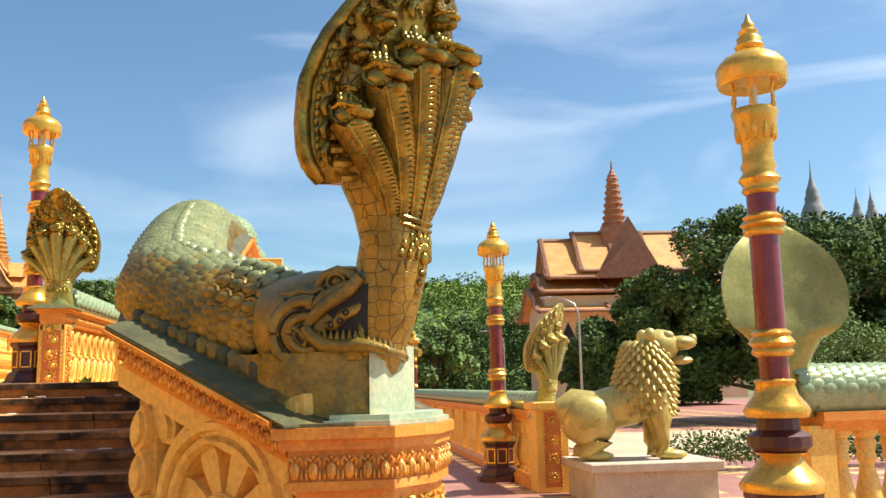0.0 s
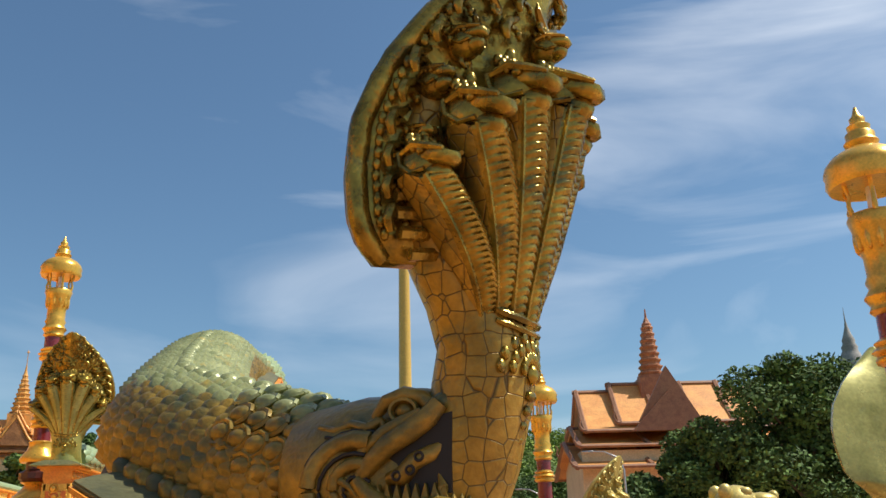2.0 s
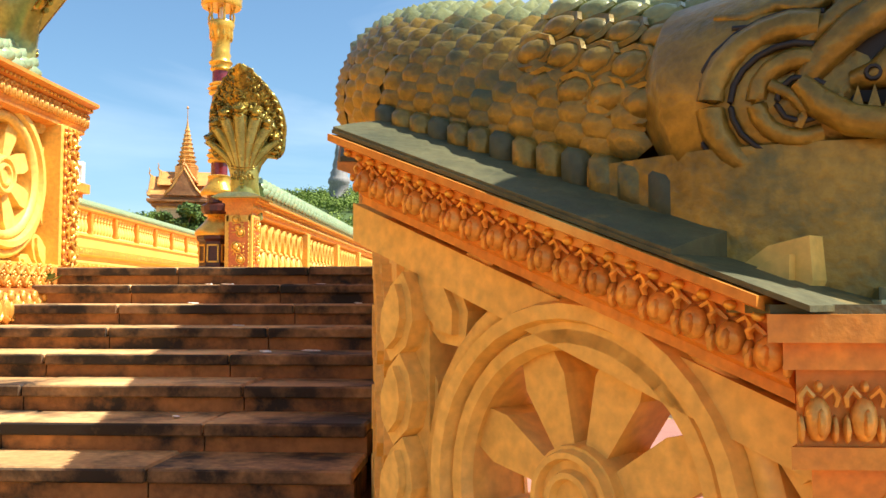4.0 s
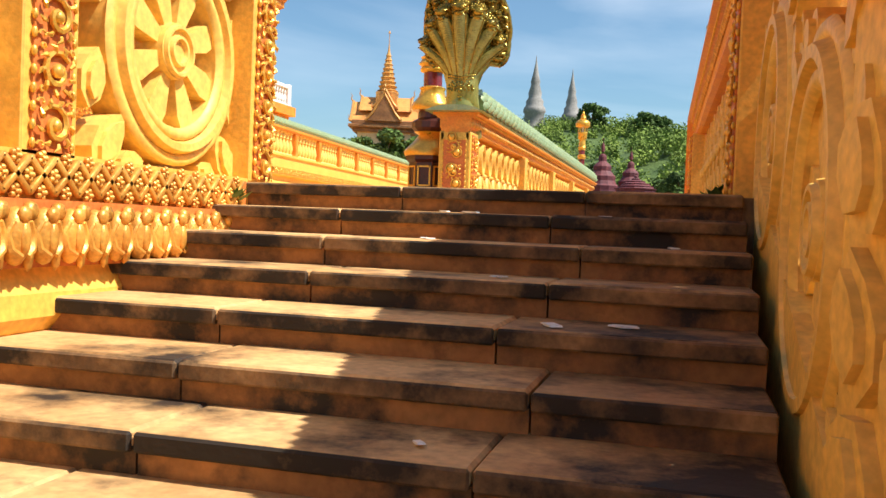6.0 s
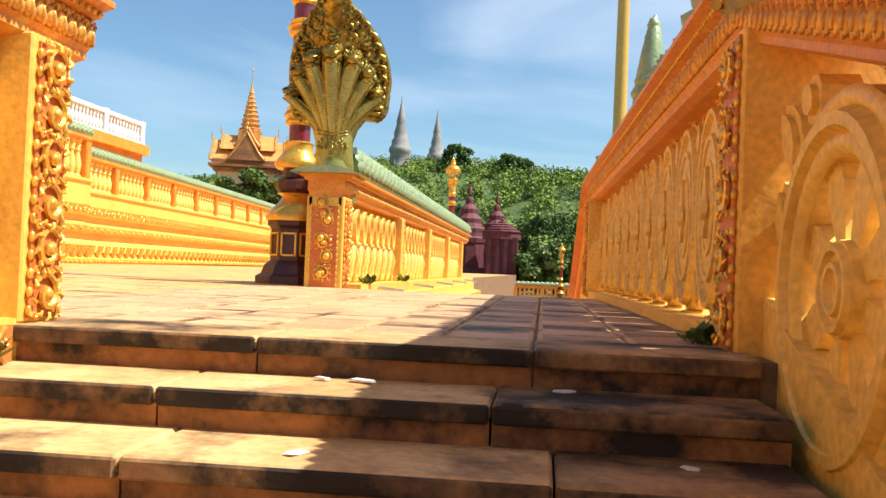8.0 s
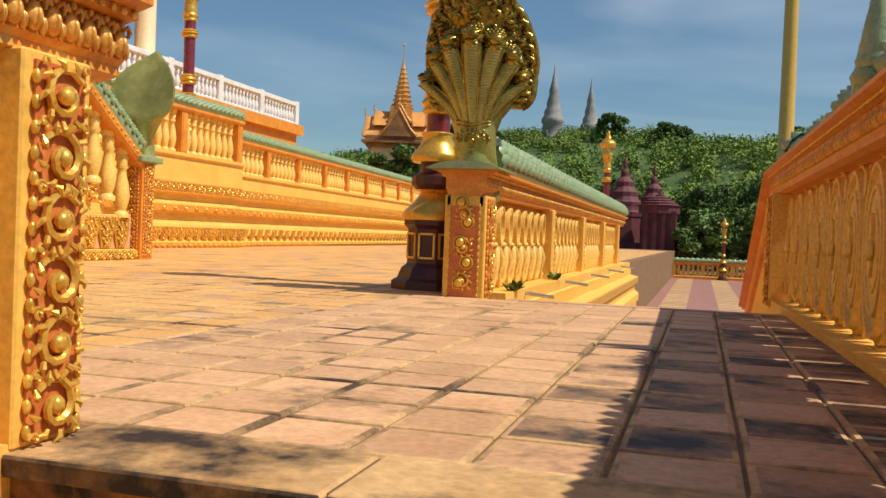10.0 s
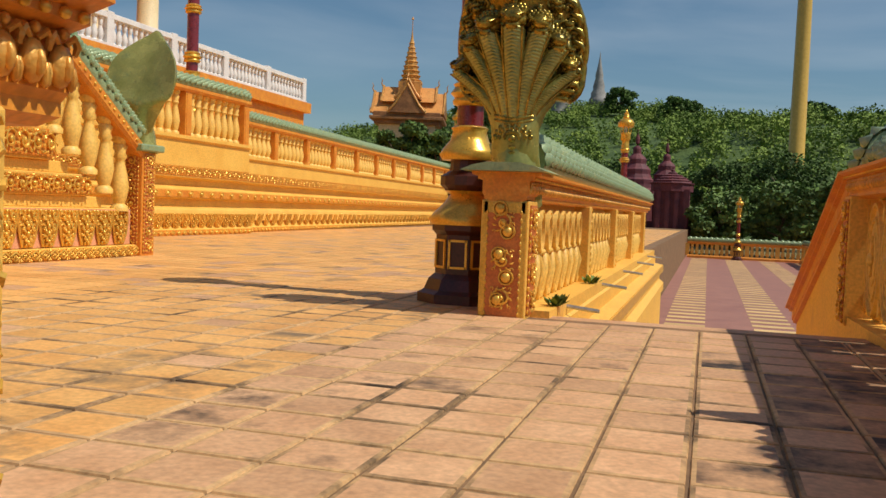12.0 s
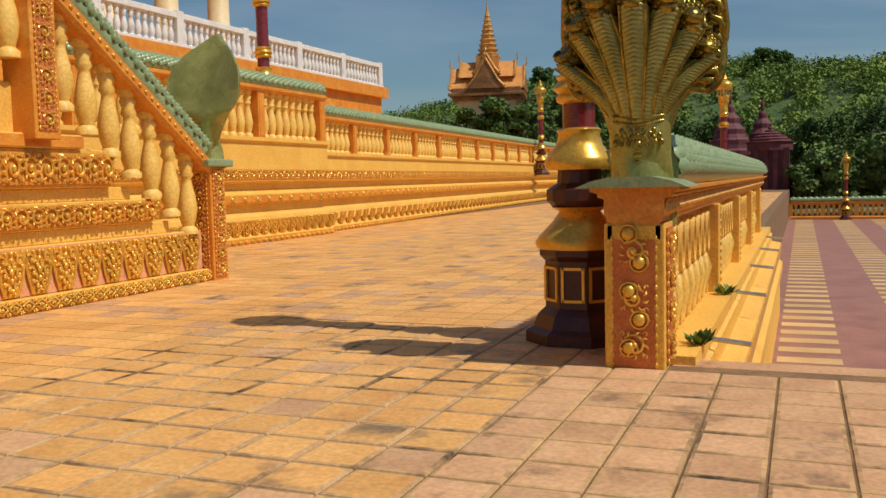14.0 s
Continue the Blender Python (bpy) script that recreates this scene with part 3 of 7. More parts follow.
def wheel(parent, m, cx, cz, r, y, depth):
    """An eight-spoked wheel of the law with a stepped rim, open between the spokes."""
    bm = bmesh.new()
    for rr, th, out in ((r * 0.97, r * 0.09, 0.02), (r * 0.86, r * 0.11, 0.055), (r * 0.745, r * 0.1, 0.03)):
        ring(bm, (cx, y, cz), rr, rr, th + 0.015, out, n=36)
        ring(bm, (cx, y + depth, cz), rr, rr, th + 0.015, -out, n=36)
    n = 36
    loops = []
    for i in range(n):
        c, s = math.cos(i * math.tau / n), math.sin(i * math.tau / n)
        loops.append([bm.verts.new((cx + q * c, yy, cz + q * s)) for q, yy in ((r * 0.69, y - 0.001), (r * 1.02, y - 0.001), (r * 1.02, y + depth + 0.001), (r * 0.69, y + depth + 0.001))])
    for i in range(n):
        for k in range(4):
            bm.faces.new((loops[i][k], loops[(i + 1) % n][k], loops[(i + 1) % n][(k + 1) % 4], loops[i][(k + 1) % 4]))
    part("wheel_rim", bake(bm, m), CREAM, parent, smooth=True)
    bm = bmesh.new()
    lathe(bm, [(r * 0.25, -depth / 2 - 0.01), (r * 0.27, 0), (r * 0.25, depth / 2 + 0.01)], 20, m=Matrix.Translation((cx, y + depth / 2, cz)) @ pose(0, 0, 0, 90))
    for rr in (0.21, 0.12):
        ring(bm, (cx, y - 0.008, cz), r * rr, r * rr, r * 0.055, 0.025, n=20)
    part("wheel_hub", bake(bm, m), CREAM, parent, smooth=True)
    for i in range(8):
        bm = bmesh.new()
        prism(bm, [(-r * 0.055, r * 0.2), (r * 0.055, r * 0.2), (r * 0.13, r * 0.56), (r * 0.10, r * 0.72), (-r * 0.10, r * 0.72), (-r * 0.13, r * 0.56)], y + 0.02, y + depth - 0.02, m=Matrix.Translation((cx, 0, cz)) @ pose(0, 0, 0, 0, 22.5 + 45 * i))
        part("spoke", bake(bm, m), CREAM, parent)


def leaf_filler(bm, cx, cz, w, h, y, depth, tilt=0.0):
    """A thick pointed leaf of the pierced panels."""
    out = [(0, -h / 2), (w * 0.4, -h * 0.28), (w * 0.5, 0.02 * h), (w * 0.32, h * 0.3), (0, h / 2), (-w * 0.32, h * 0.3), (-w * 0.5, 0.02 * h), (-w * 0.4, -h * 0.28)]
    mm = Matrix.Translation((cx, 0, cz)) @ pose(0, 0, 0, 0, tilt)
    prism(bm, out, y, y + depth, m=mm)
    prism(bm, [(a * 0.6, b * 0.72) for a, b in out], y - 0.025, y, m=mm)


def wheel_panel(parent, m, length, z0, z1, slope_cut=0.0, y=-0.1, depth=0.16):
    """A pierced panel: one wheel, with leaves filling the corners."""
    r = min(length, z1 - z0) / 2 * 0.98
    cx, cz = length / 2, (z0 + z1) / 2
    wheel(parent, m, cx, cz, r, y, depth)
    bm = bmesh.new()
    for sx in (-1, 1):
        for sz in (-1, 1):
            leaf_filler(bm, cx + sx * r * 0.93, cz + sz * r * 0.9, r * 0.34, r * 0.62, y, depth, sx * sz * 38)
            leaf_filler(bm, cx + sx * r * 0.6, cz + sz * r * 1.08, r * 0.3, r * 0.34, y + 0.01, depth - 0.02, sx * sz * 60)
            leaf_filler(bm, cx + sx * r * 1.12, cz + sz * r * 0.42, r * 0.3, r * 0.5, y + 0.01, depth - 0.02, sx * sz * 12)
    part("leaf_carving", bake(bm, m), CREAM, parent)


def oval_panel(parent, m, length, z0, z1, pitch=0.62, y=-0.06, depth=0.12):
    """A pierced panel of upright nested ovals with slender leaves between them."""
    n = max(1, round(length / pitch))
    step, h = length / n, (z1 - z0) / 2
    cz = (z0 + z1) / 2
    for i in range(n):
        cx = (i + 0.5) * step
        bm = bmesh.new()
        lathe(bm, [(0.02, y - 0.03), (0.6, y - 0.015), (0.99, y + 0.02), (0.99, y + depth), (0.02, y + depth)], 22, m=Matrix.Translation((cx, 0, cz)) @ Matrix(((step * 0.47, 0, 0, 0), (0, 0, 1, 0), (0, -h * 0.97, 0, 0), (0, 0, 0, 1))))
        for q in (0.9, 0.66, 0.42):
            ring(bm, (cx, y + 0.012, cz), step * 0.47 * q, h * 0.97 * q, 0.06, 0.04, n=22)
        leaf_filler(bm, cx, cz + h * 0.05, step * 0.2, h * 0.9, y - 0.02, 0.05)
        blob(bm, (cx, y - 0.04, cz), (step * 0.1, 0.04, step * 0.1), seg=8, rings=5)
        part("oval_carving", bake(bm, m), CREAM, parent, smooth=True)
        bm = bmesh.new()
        for s in (-1, 1):
            leaf_filler(bm, i * step, cz + s * h * 0.72, step * 0.2, h * 0.42, y + 0.005, depth - 0.02, 0)
            leaf_filler(bm, i * step + step * 0.5, cz + s * h * 0.995, step * 0.24, h * 0.1, y + 0.01, depth - 0.02, 0)
        part("leaf_carving", bake(bm, m), CREAM, parent)


def scale_rows(bm, path, radii, mat, a0, a1, rows, pitch, size, start=0.0, flat=1.0, relief=1.0):
    """Overlapping raised scales over the top of a body that follows path."""
    pts = [Vector(p) for p in path]
    cum = [0.0]
    for a, b in zip(pts, pts[1:]):
        cum.append(cum[-1] + (b - a).length)
    s, j = start, 0
    while s < cum[-1] - 0.01:
        i = max(k for k in range(len(cum) - 1) if cum[k] <= s)
        f = (s - cum[i]) / (cum[i + 1] - cum[i])
        p, r = pts[i].lerp(pts[i + 1], f), radii[i] * (1 - f) + radii[i + 1] * f
        t = (pts[i + 1] - pts[i]).normalized()
        side = t.cross(Vector((0, 0, 1))).normalized()
        top = side.cross(t)
        for q in range(rows):
            a = a0 + (a1 - a0) * (q + (0.5 if j % 2 else 0.0)) / rows
            nrm = side * math.cos(a) * flat + top * math.sin(a)
            c = p + nrm * r
            nn = nrm.normalized()
            u = nn.cross(t).normalized()
            w = size
            vs = [bm.verts.new(c + t * du * w * 1.1 + u * dv * w + nn * dn * w * relief) for du, dv, dn in ((-0.75, 0, 0.0), (-0.2, -0.6, 0.04), (0.35, -0.6, 0.16), (0.68, -0.34, 0.26), (0.8, 0, 0.3), (0.68, 0.34, 0.26), (0.35, 0.6, 0.16), (-0.2, 0.6, 0.04), (0.2, 0, 0.46), (0.32, -0.58, -0.1), (0.66, -0.33, -0.1), (0.78, 0, -0.1), (0.66, 0.33, -0.1), (0.32, 0.58, -0.1))]
            for tri in ((0, 1, 8), (1, 2, 8), (2, 3, 8), (3, 4, 8), (4, 5, 8), (5, 6, 8), (6, 7, 8), (7, 0, 8), (2, 9, 10, 3), (3, 10, 11, 4), (4, 11, 12, 5), (5, 12, 13, 6)):
                bm.faces.new([vs[k] for k in tri]).material_index = mat
        s += pitch
        j += 1


def green_body(parent, path, r, hump=0.0):
    """The scaly naga body that lies along a rail as its coping."""
    bm = bmesh.new()
    pts = [Vector(p) for p in path]
    radii = [r] * len(pts)
    tube(bm, pts, radii, n=12, flat=1.15)
    scale_rows(bm, pts, radii, 0, 0.05, math.pi - 0.05, 7, r * 0.66, r * 0.46, flat=1.15, relief=1.9)
    part("naga_coping", bm, GREEN_TILE, parent, "green scaly serpent body as coping", smooth=True)


def curve_pts(a, b, n, bulge=0.0):
    a, b = Vector(a), Vector(b)
    return [a.lerp(b, i / n) + Vector((0, 0, bulge * math.sin(math.pi * i / n))) for i in range(n + 1)]


# ---- rail on the stair's right-hand side, climbing, then level beside the landing, then down again
rail_r = thing("stair_rail", "yellow pierced stair rail with wheels, ovals and orange cornice", "balustrade", kind="structure")
HALF = 0.42
XR = -0.85
# local x runs towards -y, so that local -y faces the stair
TURN_R = -90 + 1.2
m_level = Matrix.Translation((XR - 0.18, 19.0, 0)) @ pose(0, 0, 0, 0, 0, TURN_R)
RZ = 3.18
cornice(rail_r, m_level @ Matrix.Translation((0, -0.2, 0)), 8.7, HALF - 0.2, RZ)
bm = bmesh.new()
beam(bm, 8.7, [(-HALF - 0.02, -0.8), (-HALF - 0.02, T + 0.07), (HALF, T + 0.07), (HALF, -0.8)])
part("kerb", bake(bm, m_level), YELLOW, rail_r)
for xx in (0.18, 8.72):
    pillar(rail_r, m_level @ Matrix.Translation((xx, 0, 0)), 0.36, 2 * HALF + 0.1, T - 0.02, RZ - 0.25)
oval_panel(rail_r, m_level @ Matrix.Translation((0.36, -HALF + 0.2, 0)), 8.18, T + 0.06, RZ - 0.25, 0.76)
# the climbing stretch, sheared along the stair
SL = 0.295
m_ramp = Matrix.Translation((XR, 10.35, 0)) @ Matrix(((0, 1, 0, 0), (-1, 0, 0, 0), (-SL, 0, 1, 0), (0, 0, 0, 1)))
cornice(rail_r, m_ramp @ Matrix.Translation((0, -0.2, 0)), 3.1, HALF - 0.2, RZ)
turn_a, turn_b = Vector((XR, 7.3, 0)), Vector((-0.64, 5.88, 0))
td = (turn_b - turn_a).normalized()
TZ = RZ - SL * 3.05
m_turn = Matrix(((td.x, -td.y, 0, turn_a.x), (td.y, td.x, 0, turn_a.y), (-0.32, 0, 1, 0), (0, 0, 0, 1)))
cornice(rail_r, m_turn @ Matrix.Translation((0, -0.2, 0)), 1.4, HALF - 0.2, TZ)
bm = bmesh.new()
beam(bm, 1.4, [(-HALF + 0.08, -0.4), (-HALF + 0.08, TZ - 0.25), (-HALF + 0.26, TZ - 0.25), (-HALF + 0.26, -0.4)])
for i in range(4):
    for k in range(4):
        leaf_filler(bm, 0.2 + i * 0.33, 0.55 + k * 0.36, 0.3, 0.34, -HALF + 0.04, 0.06, 15 if (i + k) % 2 else -15)
part("turning_panel", bake(bm, m_turn), CREAM, rail_r)
STL = RISE / RUN
for i, (y0, y1) in enumerate(((10.05, 8.6), (8.6, 7.15))):
    zb = T - STL * (STAIR_Y - y1) - 0.05
    zt = RZ - 0.27 - SL * (10.35 - y1)
    mw = Matrix.Translation((XR - HALF + 0.2, y0, 0)) @ pose(0, 0, 0, 0, 0, -90)
    wheel_panel(rail_r, mw, y0 - y1, zb + 0.12, zt + 0.12)
bm = bmesh.new()
box(bm, XR - HALF + 0.05, XR + HALF, 7.2, 10.1, -0.3, 0.2)
prism(bm, [(-10.1, 0.2), (-7.2, 0.2), (-7.2, 0.3 + STL * 1.6), (-10.1, 0.3 + STL * 4.5)], XR - HALF + 0.06, XR - HALF + 0.3, m=Matrix(((0, 1, 0, 0), (-1, 0, 0, 0), (0, 0, 1, 0), (0, 0, 0, 1))))
part("kerb", bm, CREAM, rail_r)
# the far stretch, stepping down to the plaza
m_down = Matrix.Translation((XR - 0.18, 19.0, 0)) @ Matrix(((0, -1, 0, 0), (1, 0, 0, 0), (-0.36, 0, 1, 0), (0, 0, 0, 1)))
cornice(rail_r, m_down @ Matrix.Translation((0, 0.2, 0)), 5.4, HALF - 0.2, RZ, petals=False)
bm = bmesh.new()
prism(bm, [(0, P - 0.2), (5.4, P - 0.2), (5.4, 2.95 - 0.36 * 5.4), (0, 2.95)], -0.1, 0.36, m=Matrix.Translation((XR - 0.18, 19.0, 0)) @ pose(0, 0, 0, 0, 0, 90))
part("panel", bm, YELLOW, rail_r)
green_body(rail_r, [(XR - 0.20, 10.7 + 0.25 * i, RZ + 0.06 + 0.06 * math.sin(i * 0.85)) for i in range(34)], 0.22)
green_body(rail_r, curve_pts((XR - 0.18, 18.8, RZ + 0.2), (XR - 0.18, 24.4, RZ - 1.75), 12, 0.12), 0.28)
bm = bmesh.new()
TAIL = Vector((XR - 0.46, 13.5, RZ + 0.05))
tail = [TAIL, TAIL + Vector((0, -0.02, 0.22)), TAIL + Vector((0.01, -0.03, 0.42)), TAIL + Vector((0.02, -0.02, 0.60)), TAIL + Vector((0.03, 0.0, 0.72))]
tube(bm, tail, [0.13, 0.11, 0.085, 0.055, 0.012], n=10, up=Vector((1, 0, 0)))
for i in range(7):
    lathe(bm, [(0.13 - 0.015 * i, 0), (0.145 - 0.015 * i, 0.04), (0.115 - 0.015 * i, 0.095)], 12, m=Matrix.Translation(TAIL + Vector((0.004 * i, -0.02, 0.06 + 0.09 * i))) @ pose(0, 0, 0, 8, 0, 40 * i))
part("tail_tip", bm, GREEN_TILE, rail_r, "upright ringed serpent tail", smooth=True)
# far steps down to the plaza
far_steps = thing("far_steps", "pink steps down from the terrace to the plaza", "stairs", kind="structure")
for k in range(15):
    bm = bmesh.new()
    box(bm, -4.5, -1.3, 17.28 + 0.33 * k, 17.28 + 0.33 * (k + 1), -1.2, T - RISE * (k + 0) - 0.02 - (RISE if k else 0), bevel=0.01)
    part("tread", bm, TILE_PINK, far_steps)

# ---- the flared wing at the foot of the stair, with its wheel and pedestal
wing = thing("wing_wall", "flared yellow wing wall with open wheel and carved pedestal", "balustrade", kind="structure")
D = Vector((0.693, -0.721, 0)).normalized()
WS = 0.353
wa = Vector((-0.806, 5.866, 0))
WL = 1.52
m_wing = Matrix(((D.x, -D.y, 0, wa.x), (D.y, D.x, 0, wa.y), (-WS, 0, 1, 0.035), (0, 0, 0, 1)))
m_wing_flat = Matrix(((D.x, -D.y, 0, wa.x), (D.y, D.x, 0, wa.y), (0, 0, 1, 0), (0, 0, 0, 1)))
cornice(wing, m_wing @ Matrix.Translation((0.15, 0, 0)) @ Matrix.Diagonal((1, 1, 0.76, 1)), WL - 0.15, 0.47, 1.86 / 0.76)
wheel_panel(wing, m_wing_flat @ Matrix.Translation((0.30, -0.27, 0)), 1.2, 0.32, 1.42, depth=0.2)
bm = bmesh.new()
beam(bm, WL, [(-0.47, -0.2), (-0.47, 0.24), (0.47, 0.24), (0.47, -0.2)])
beam(bm, WL, [(-0.40, 1.55), (-0.40, 1.67), (0.40, 1.67), (0.40, 1.55)], m=Matrix(((1, 0, 0, 0), (0, 1, 0, 0), (-WS, 0, 1, 0), (0, 0, 0, 1))))
part("kerb", bake(bm, m_wing_flat), CREAM, wing)
bm = bmesh.new()
box(bm, 0.24, 0.36, -0.38, -0.1, 0.0, 1.52)
for i in range(5):
    leaf_filler(bm, 0.28, 0.35 + i * 0.24, 0.15, 0.27, -0.44, 0.1, 12 - 6 * (i % 2))
part("end_carving", bake(bm, m_wing_flat), CREAM, wing)
OCT = [(-0.17, 4.345), (0.38, 4.34), (0.62, 4.58), (0.735, 4.93), (0.735, 5.25), (0.50, 5.52)]
ped_c = Vector((0.38, 4.9, 0))


def slab(bm, outline, z0, z1, grow=0.0, centre=ped_c, mat=0):
    pts = []
    for x, y in outline:
        v = Vector((x, y, 0)) - centre
        v = centre + v * (1 + grow)
        pts.append(v)
    a = [bm.verts.new((p.x, p.y, z0)) for p in pts]
    b = [bm.verts.new((p.x, p.y, z1)) for p in pts]
    fs = [bm.faces.new(a[::-1]), bm.faces.new(b)] + [bm.faces.new((a[i], a[(i + 1) % len(a)], b[(i + 1) % len(a)], b[i])) for i in range(len(a))]
    for f in fs:
        f.material_index = mat


bm = bmesh.new()
for z0, z1, g in ((1.285, 1.335, 0.0), (1.235, 1.285, -0.07), (1.095, 1.235, -0.13), (1.055, 1.095, -0.10), (0.99, 1.055, -0.2), (0.0, 0.08, 0.02), (0.08, 0.16, -0.08)):
    slab(bm, OCT, z0, z1, g)
part("pedestal_cornice", bm, ORANGE, wing)
bm = bmesh.new()
slab(bm, OCT, 0.1, 1.02, -0.24)
part("pedestal_post", bm, ORANGE, wing)
for i in range(len(OCT) - 2):
    a, b = [ped_c + (Vector((*q, 0)) - ped_c) * 0.76 for q in OCT[i:i + 2]]
    al = (b - a).normalized()
    mf = Matrix(((al.x, -al.y, 0, 0), (al.y, al.x, 0, 0), (0, 0, 1, 0), (0, 0, 0, 1)))
    mf.translation = (a + b) / 2
    L = (b - a).length
    bm = bmesh.new()
    for q in (-1, 1):
        box(bm, q * L * 0.40 - 0.02, q * L * 0.40 + 0.02, -0.02, 0.01, 0.2, 0.98)
    box(bm, -L * 0.42, L * 0.42, -0.02, 0.01, 0.94, 0.98)
    part("frame", bake(bm, mf), GOLD, wing)
    for k in range(4):
        part("scroll", SCROLL, None, wing, m=mf @ Matrix.Translation((0, -0.006, 0.3 + 0.2 * k)) @ Matrix.Diagonal((1 if k % 2 else -1, 1, 1, 1)))
    a, b = [ped_c + (Vector((*q, 0)) - ped_c) * 0.885 for q in OCT[i:i + 2]]
    L = (b - a).length
    for k in range(max(2, int(L / 0.07))):
        mf2 = mf.copy()
        mf2.translation = a.lerp(b, (k + 0.5) / max(2, int(L / 0.07))) + Vector((0, 0, 1.1))
        part("petal", PETAL, None, wing, m=mf2 @ Matrix.Diagonal((0.8, 0.9, 0.9, 1)))

# ---- rail and plinth on the stair's left-hand side, level with the terrace
rail_l = thing("terrace_rail", "yellow terrace rail with a large wheel and gilt pillar", "balustrade", kind="structure")
XL = -4.62
m_l = Matrix.Translation((XL, 4.0, 0)) @ pose(0, 0, 0, 0, 0, 90)
cornice(rail_l, m_l, 6.32, HALF, 3.05)
mp = Matrix.Translation((XL, 9.98, 0)) @ pose(0, 0, 0, 0, 0, 90)
pillar(rail_l, mp, 0.30, 2 * HALF + 0.08, T, 2.80)
for i, y0 in enumerate((8.56, 6.5, 4.5)):
    wheel_panel(rail_l, Matrix.Translation((XL + HALF - 0.2, y0, 0)) @ pose(0, 0, 0, 0, 0, 90), 1.30, T + 0.05, 2.92)
    if i < 2:
        pillar(rail_l, Matrix.Translation((XL, y0 - 0.5, 0)) @ pose(0, 0, 0, 0, 0, 90), 0.34, 2 * HALF + 0.06, T, 2.80)
bm = bmesh.new()
beam(bm, 6.1, [(-HALF - 0.03, 1.3), (-HALF - 0.03, T + 0.02), (HALF, T + 0.02), (HALF, 1.3)])
beam(bm, 6.1, [(-HALF + 0.02, 0.85), (-HALF - 0.06, 0.95), (-HALF - 0.06, 1.05), (-HALF + 0.06, 1.28), (HALF, 1.28), (HALF, 0.85)])
beam(bm, 6.1, [(-HALF - 0.14, -0.2), (-HALF - 0.14, 0.5), (-HALF - 0.02, 0.62), (-HALF + 0.04, 0.85), (HALF, 0.85), (HALF, -0.2)])
part("plinth", bake(bm, m_l), YELLOW, rail_l)
bm = bmesh.new()
beam(bm, 5.78, [(-HALF - 0.05, T - 0.16), (-HALF - 0.05, T - 0.002), (-HALF - 0.02, T - 0.002), (-HALF - 0.02, T - 0.16)])
beam(bm, 5.5, [(-HALF - 0.075, 1.16), (-HALF - 0.075, 1.44), (-HALF + 0.02, 1.44), (-HALF + 0.02, 1.16)])
part("red_band", bake(bm, m_l), RED, rail_l)
for i in range(38):
    part("diamond", LATTICE, None, rail_l, m=m_l @ Matrix.Translation((0.08 + i * 0.15, -HALF - 0.05, T - 0.082)) @ Matrix.Diagonal((1, 1.3, 1.05, 1)))
for i in range(34):
    part("lotus_carving", LOTUS_FIGURE, None, rail_l, m=m_l @ Matrix.Translation((0.07 + i * 0.162, -HALF - 0.076, 1.17)) @ Matrix.Diagonal((1.3, 1.05, 1.33, 1)))
green_body(rail_l, curve_pts((XL, 4.2, 3.2), (XL, 9.85, 3.2), 14), 0.2)


# ---------------------------------------------------------------- naga statues
def hood_shape(z):
    """Half-width and forward lean of a hood at height z (0 at the neck's foot, 2.1 at the tip)."""
    pts = ((0.0, 0.15, 0.0), (0.25, 0.17, -0.02), (0.5, 0.26, -0.03), (0.70, 0.38, -0.03), (0.78, 0.52, -0.02), (0.9, 0.60, -0.01), (1.1, 0.64, 0.01), (1.3, 0.63, 0.06), (1.5, 0.57, 0.13), (1.7, 0.44, 0.22), (1.88, 0.26, 0.32), (2.0, 0.13, 0.39), (2.1, 0.02, 0.45))
    for (za, wa_, la), (zb, wb, lb) in zip(pts, pts[1:]):
        if z <= zb:
            f = (z - za) / (zb - za)
            return wa_ + (wb - wa_) * f, la + (lb - la) * f
    return pts[-1][1:]


def add_hood(bm, m, gold=0, green=1):
    """A plain moulded cobra hood: a leaf-shaped cupped shell that faces +x."""
    rows = 28
    grid_f, grid_b = [], []
    for i in range(rows + 1):
        z = 2.1 * i / rows
        w, lean = hood_shape(z)
        edge = min(1.0, max(0.0, (z - 0.75) / 0.3))
        f, b = [], []
        for k in range(9):
            s = -1 + k / 4
            cup = -0.17 * s * s * min(1, w / 0.5) * (1 if z > 0.7 else 0.2)
            thick = (0.10 - 0.05 * edge) * math.sqrt(max(0.0, 1 - s * s)) + 0.03 * edge + (1 - edge) * 0.06 * (1 - s * s)
            f.append(bm.verts.new(m @ Vector((lean + cup + thick, w * s, z))))
            b.append(bm.verts.new(m @ Vector((lean + cup - thick - 0.01, w * s, z))))
        grid_f.append(f)
        grid_b.append(b)
    for i in range(rows):
        for k in range(8):
            bm.faces.new((grid_f[i][k], grid_f[i][k + 1], grid_f[i + 1][k + 1], grid_f[i + 1][k])).material_index = gold
            bm.faces.new((grid_b[i][k + 1], grid_b[i][k], grid_b[i + 1][k], grid_b[i + 1][k + 1])).material_index = green
        for k in (0, 8):
            q = (grid_f[i][k], grid_b[i][k], grid_b[i + 1][k], grid_f[i + 1][k])
            bm.faces.new(q if k == 0 else q[::-1]).material_index = gold


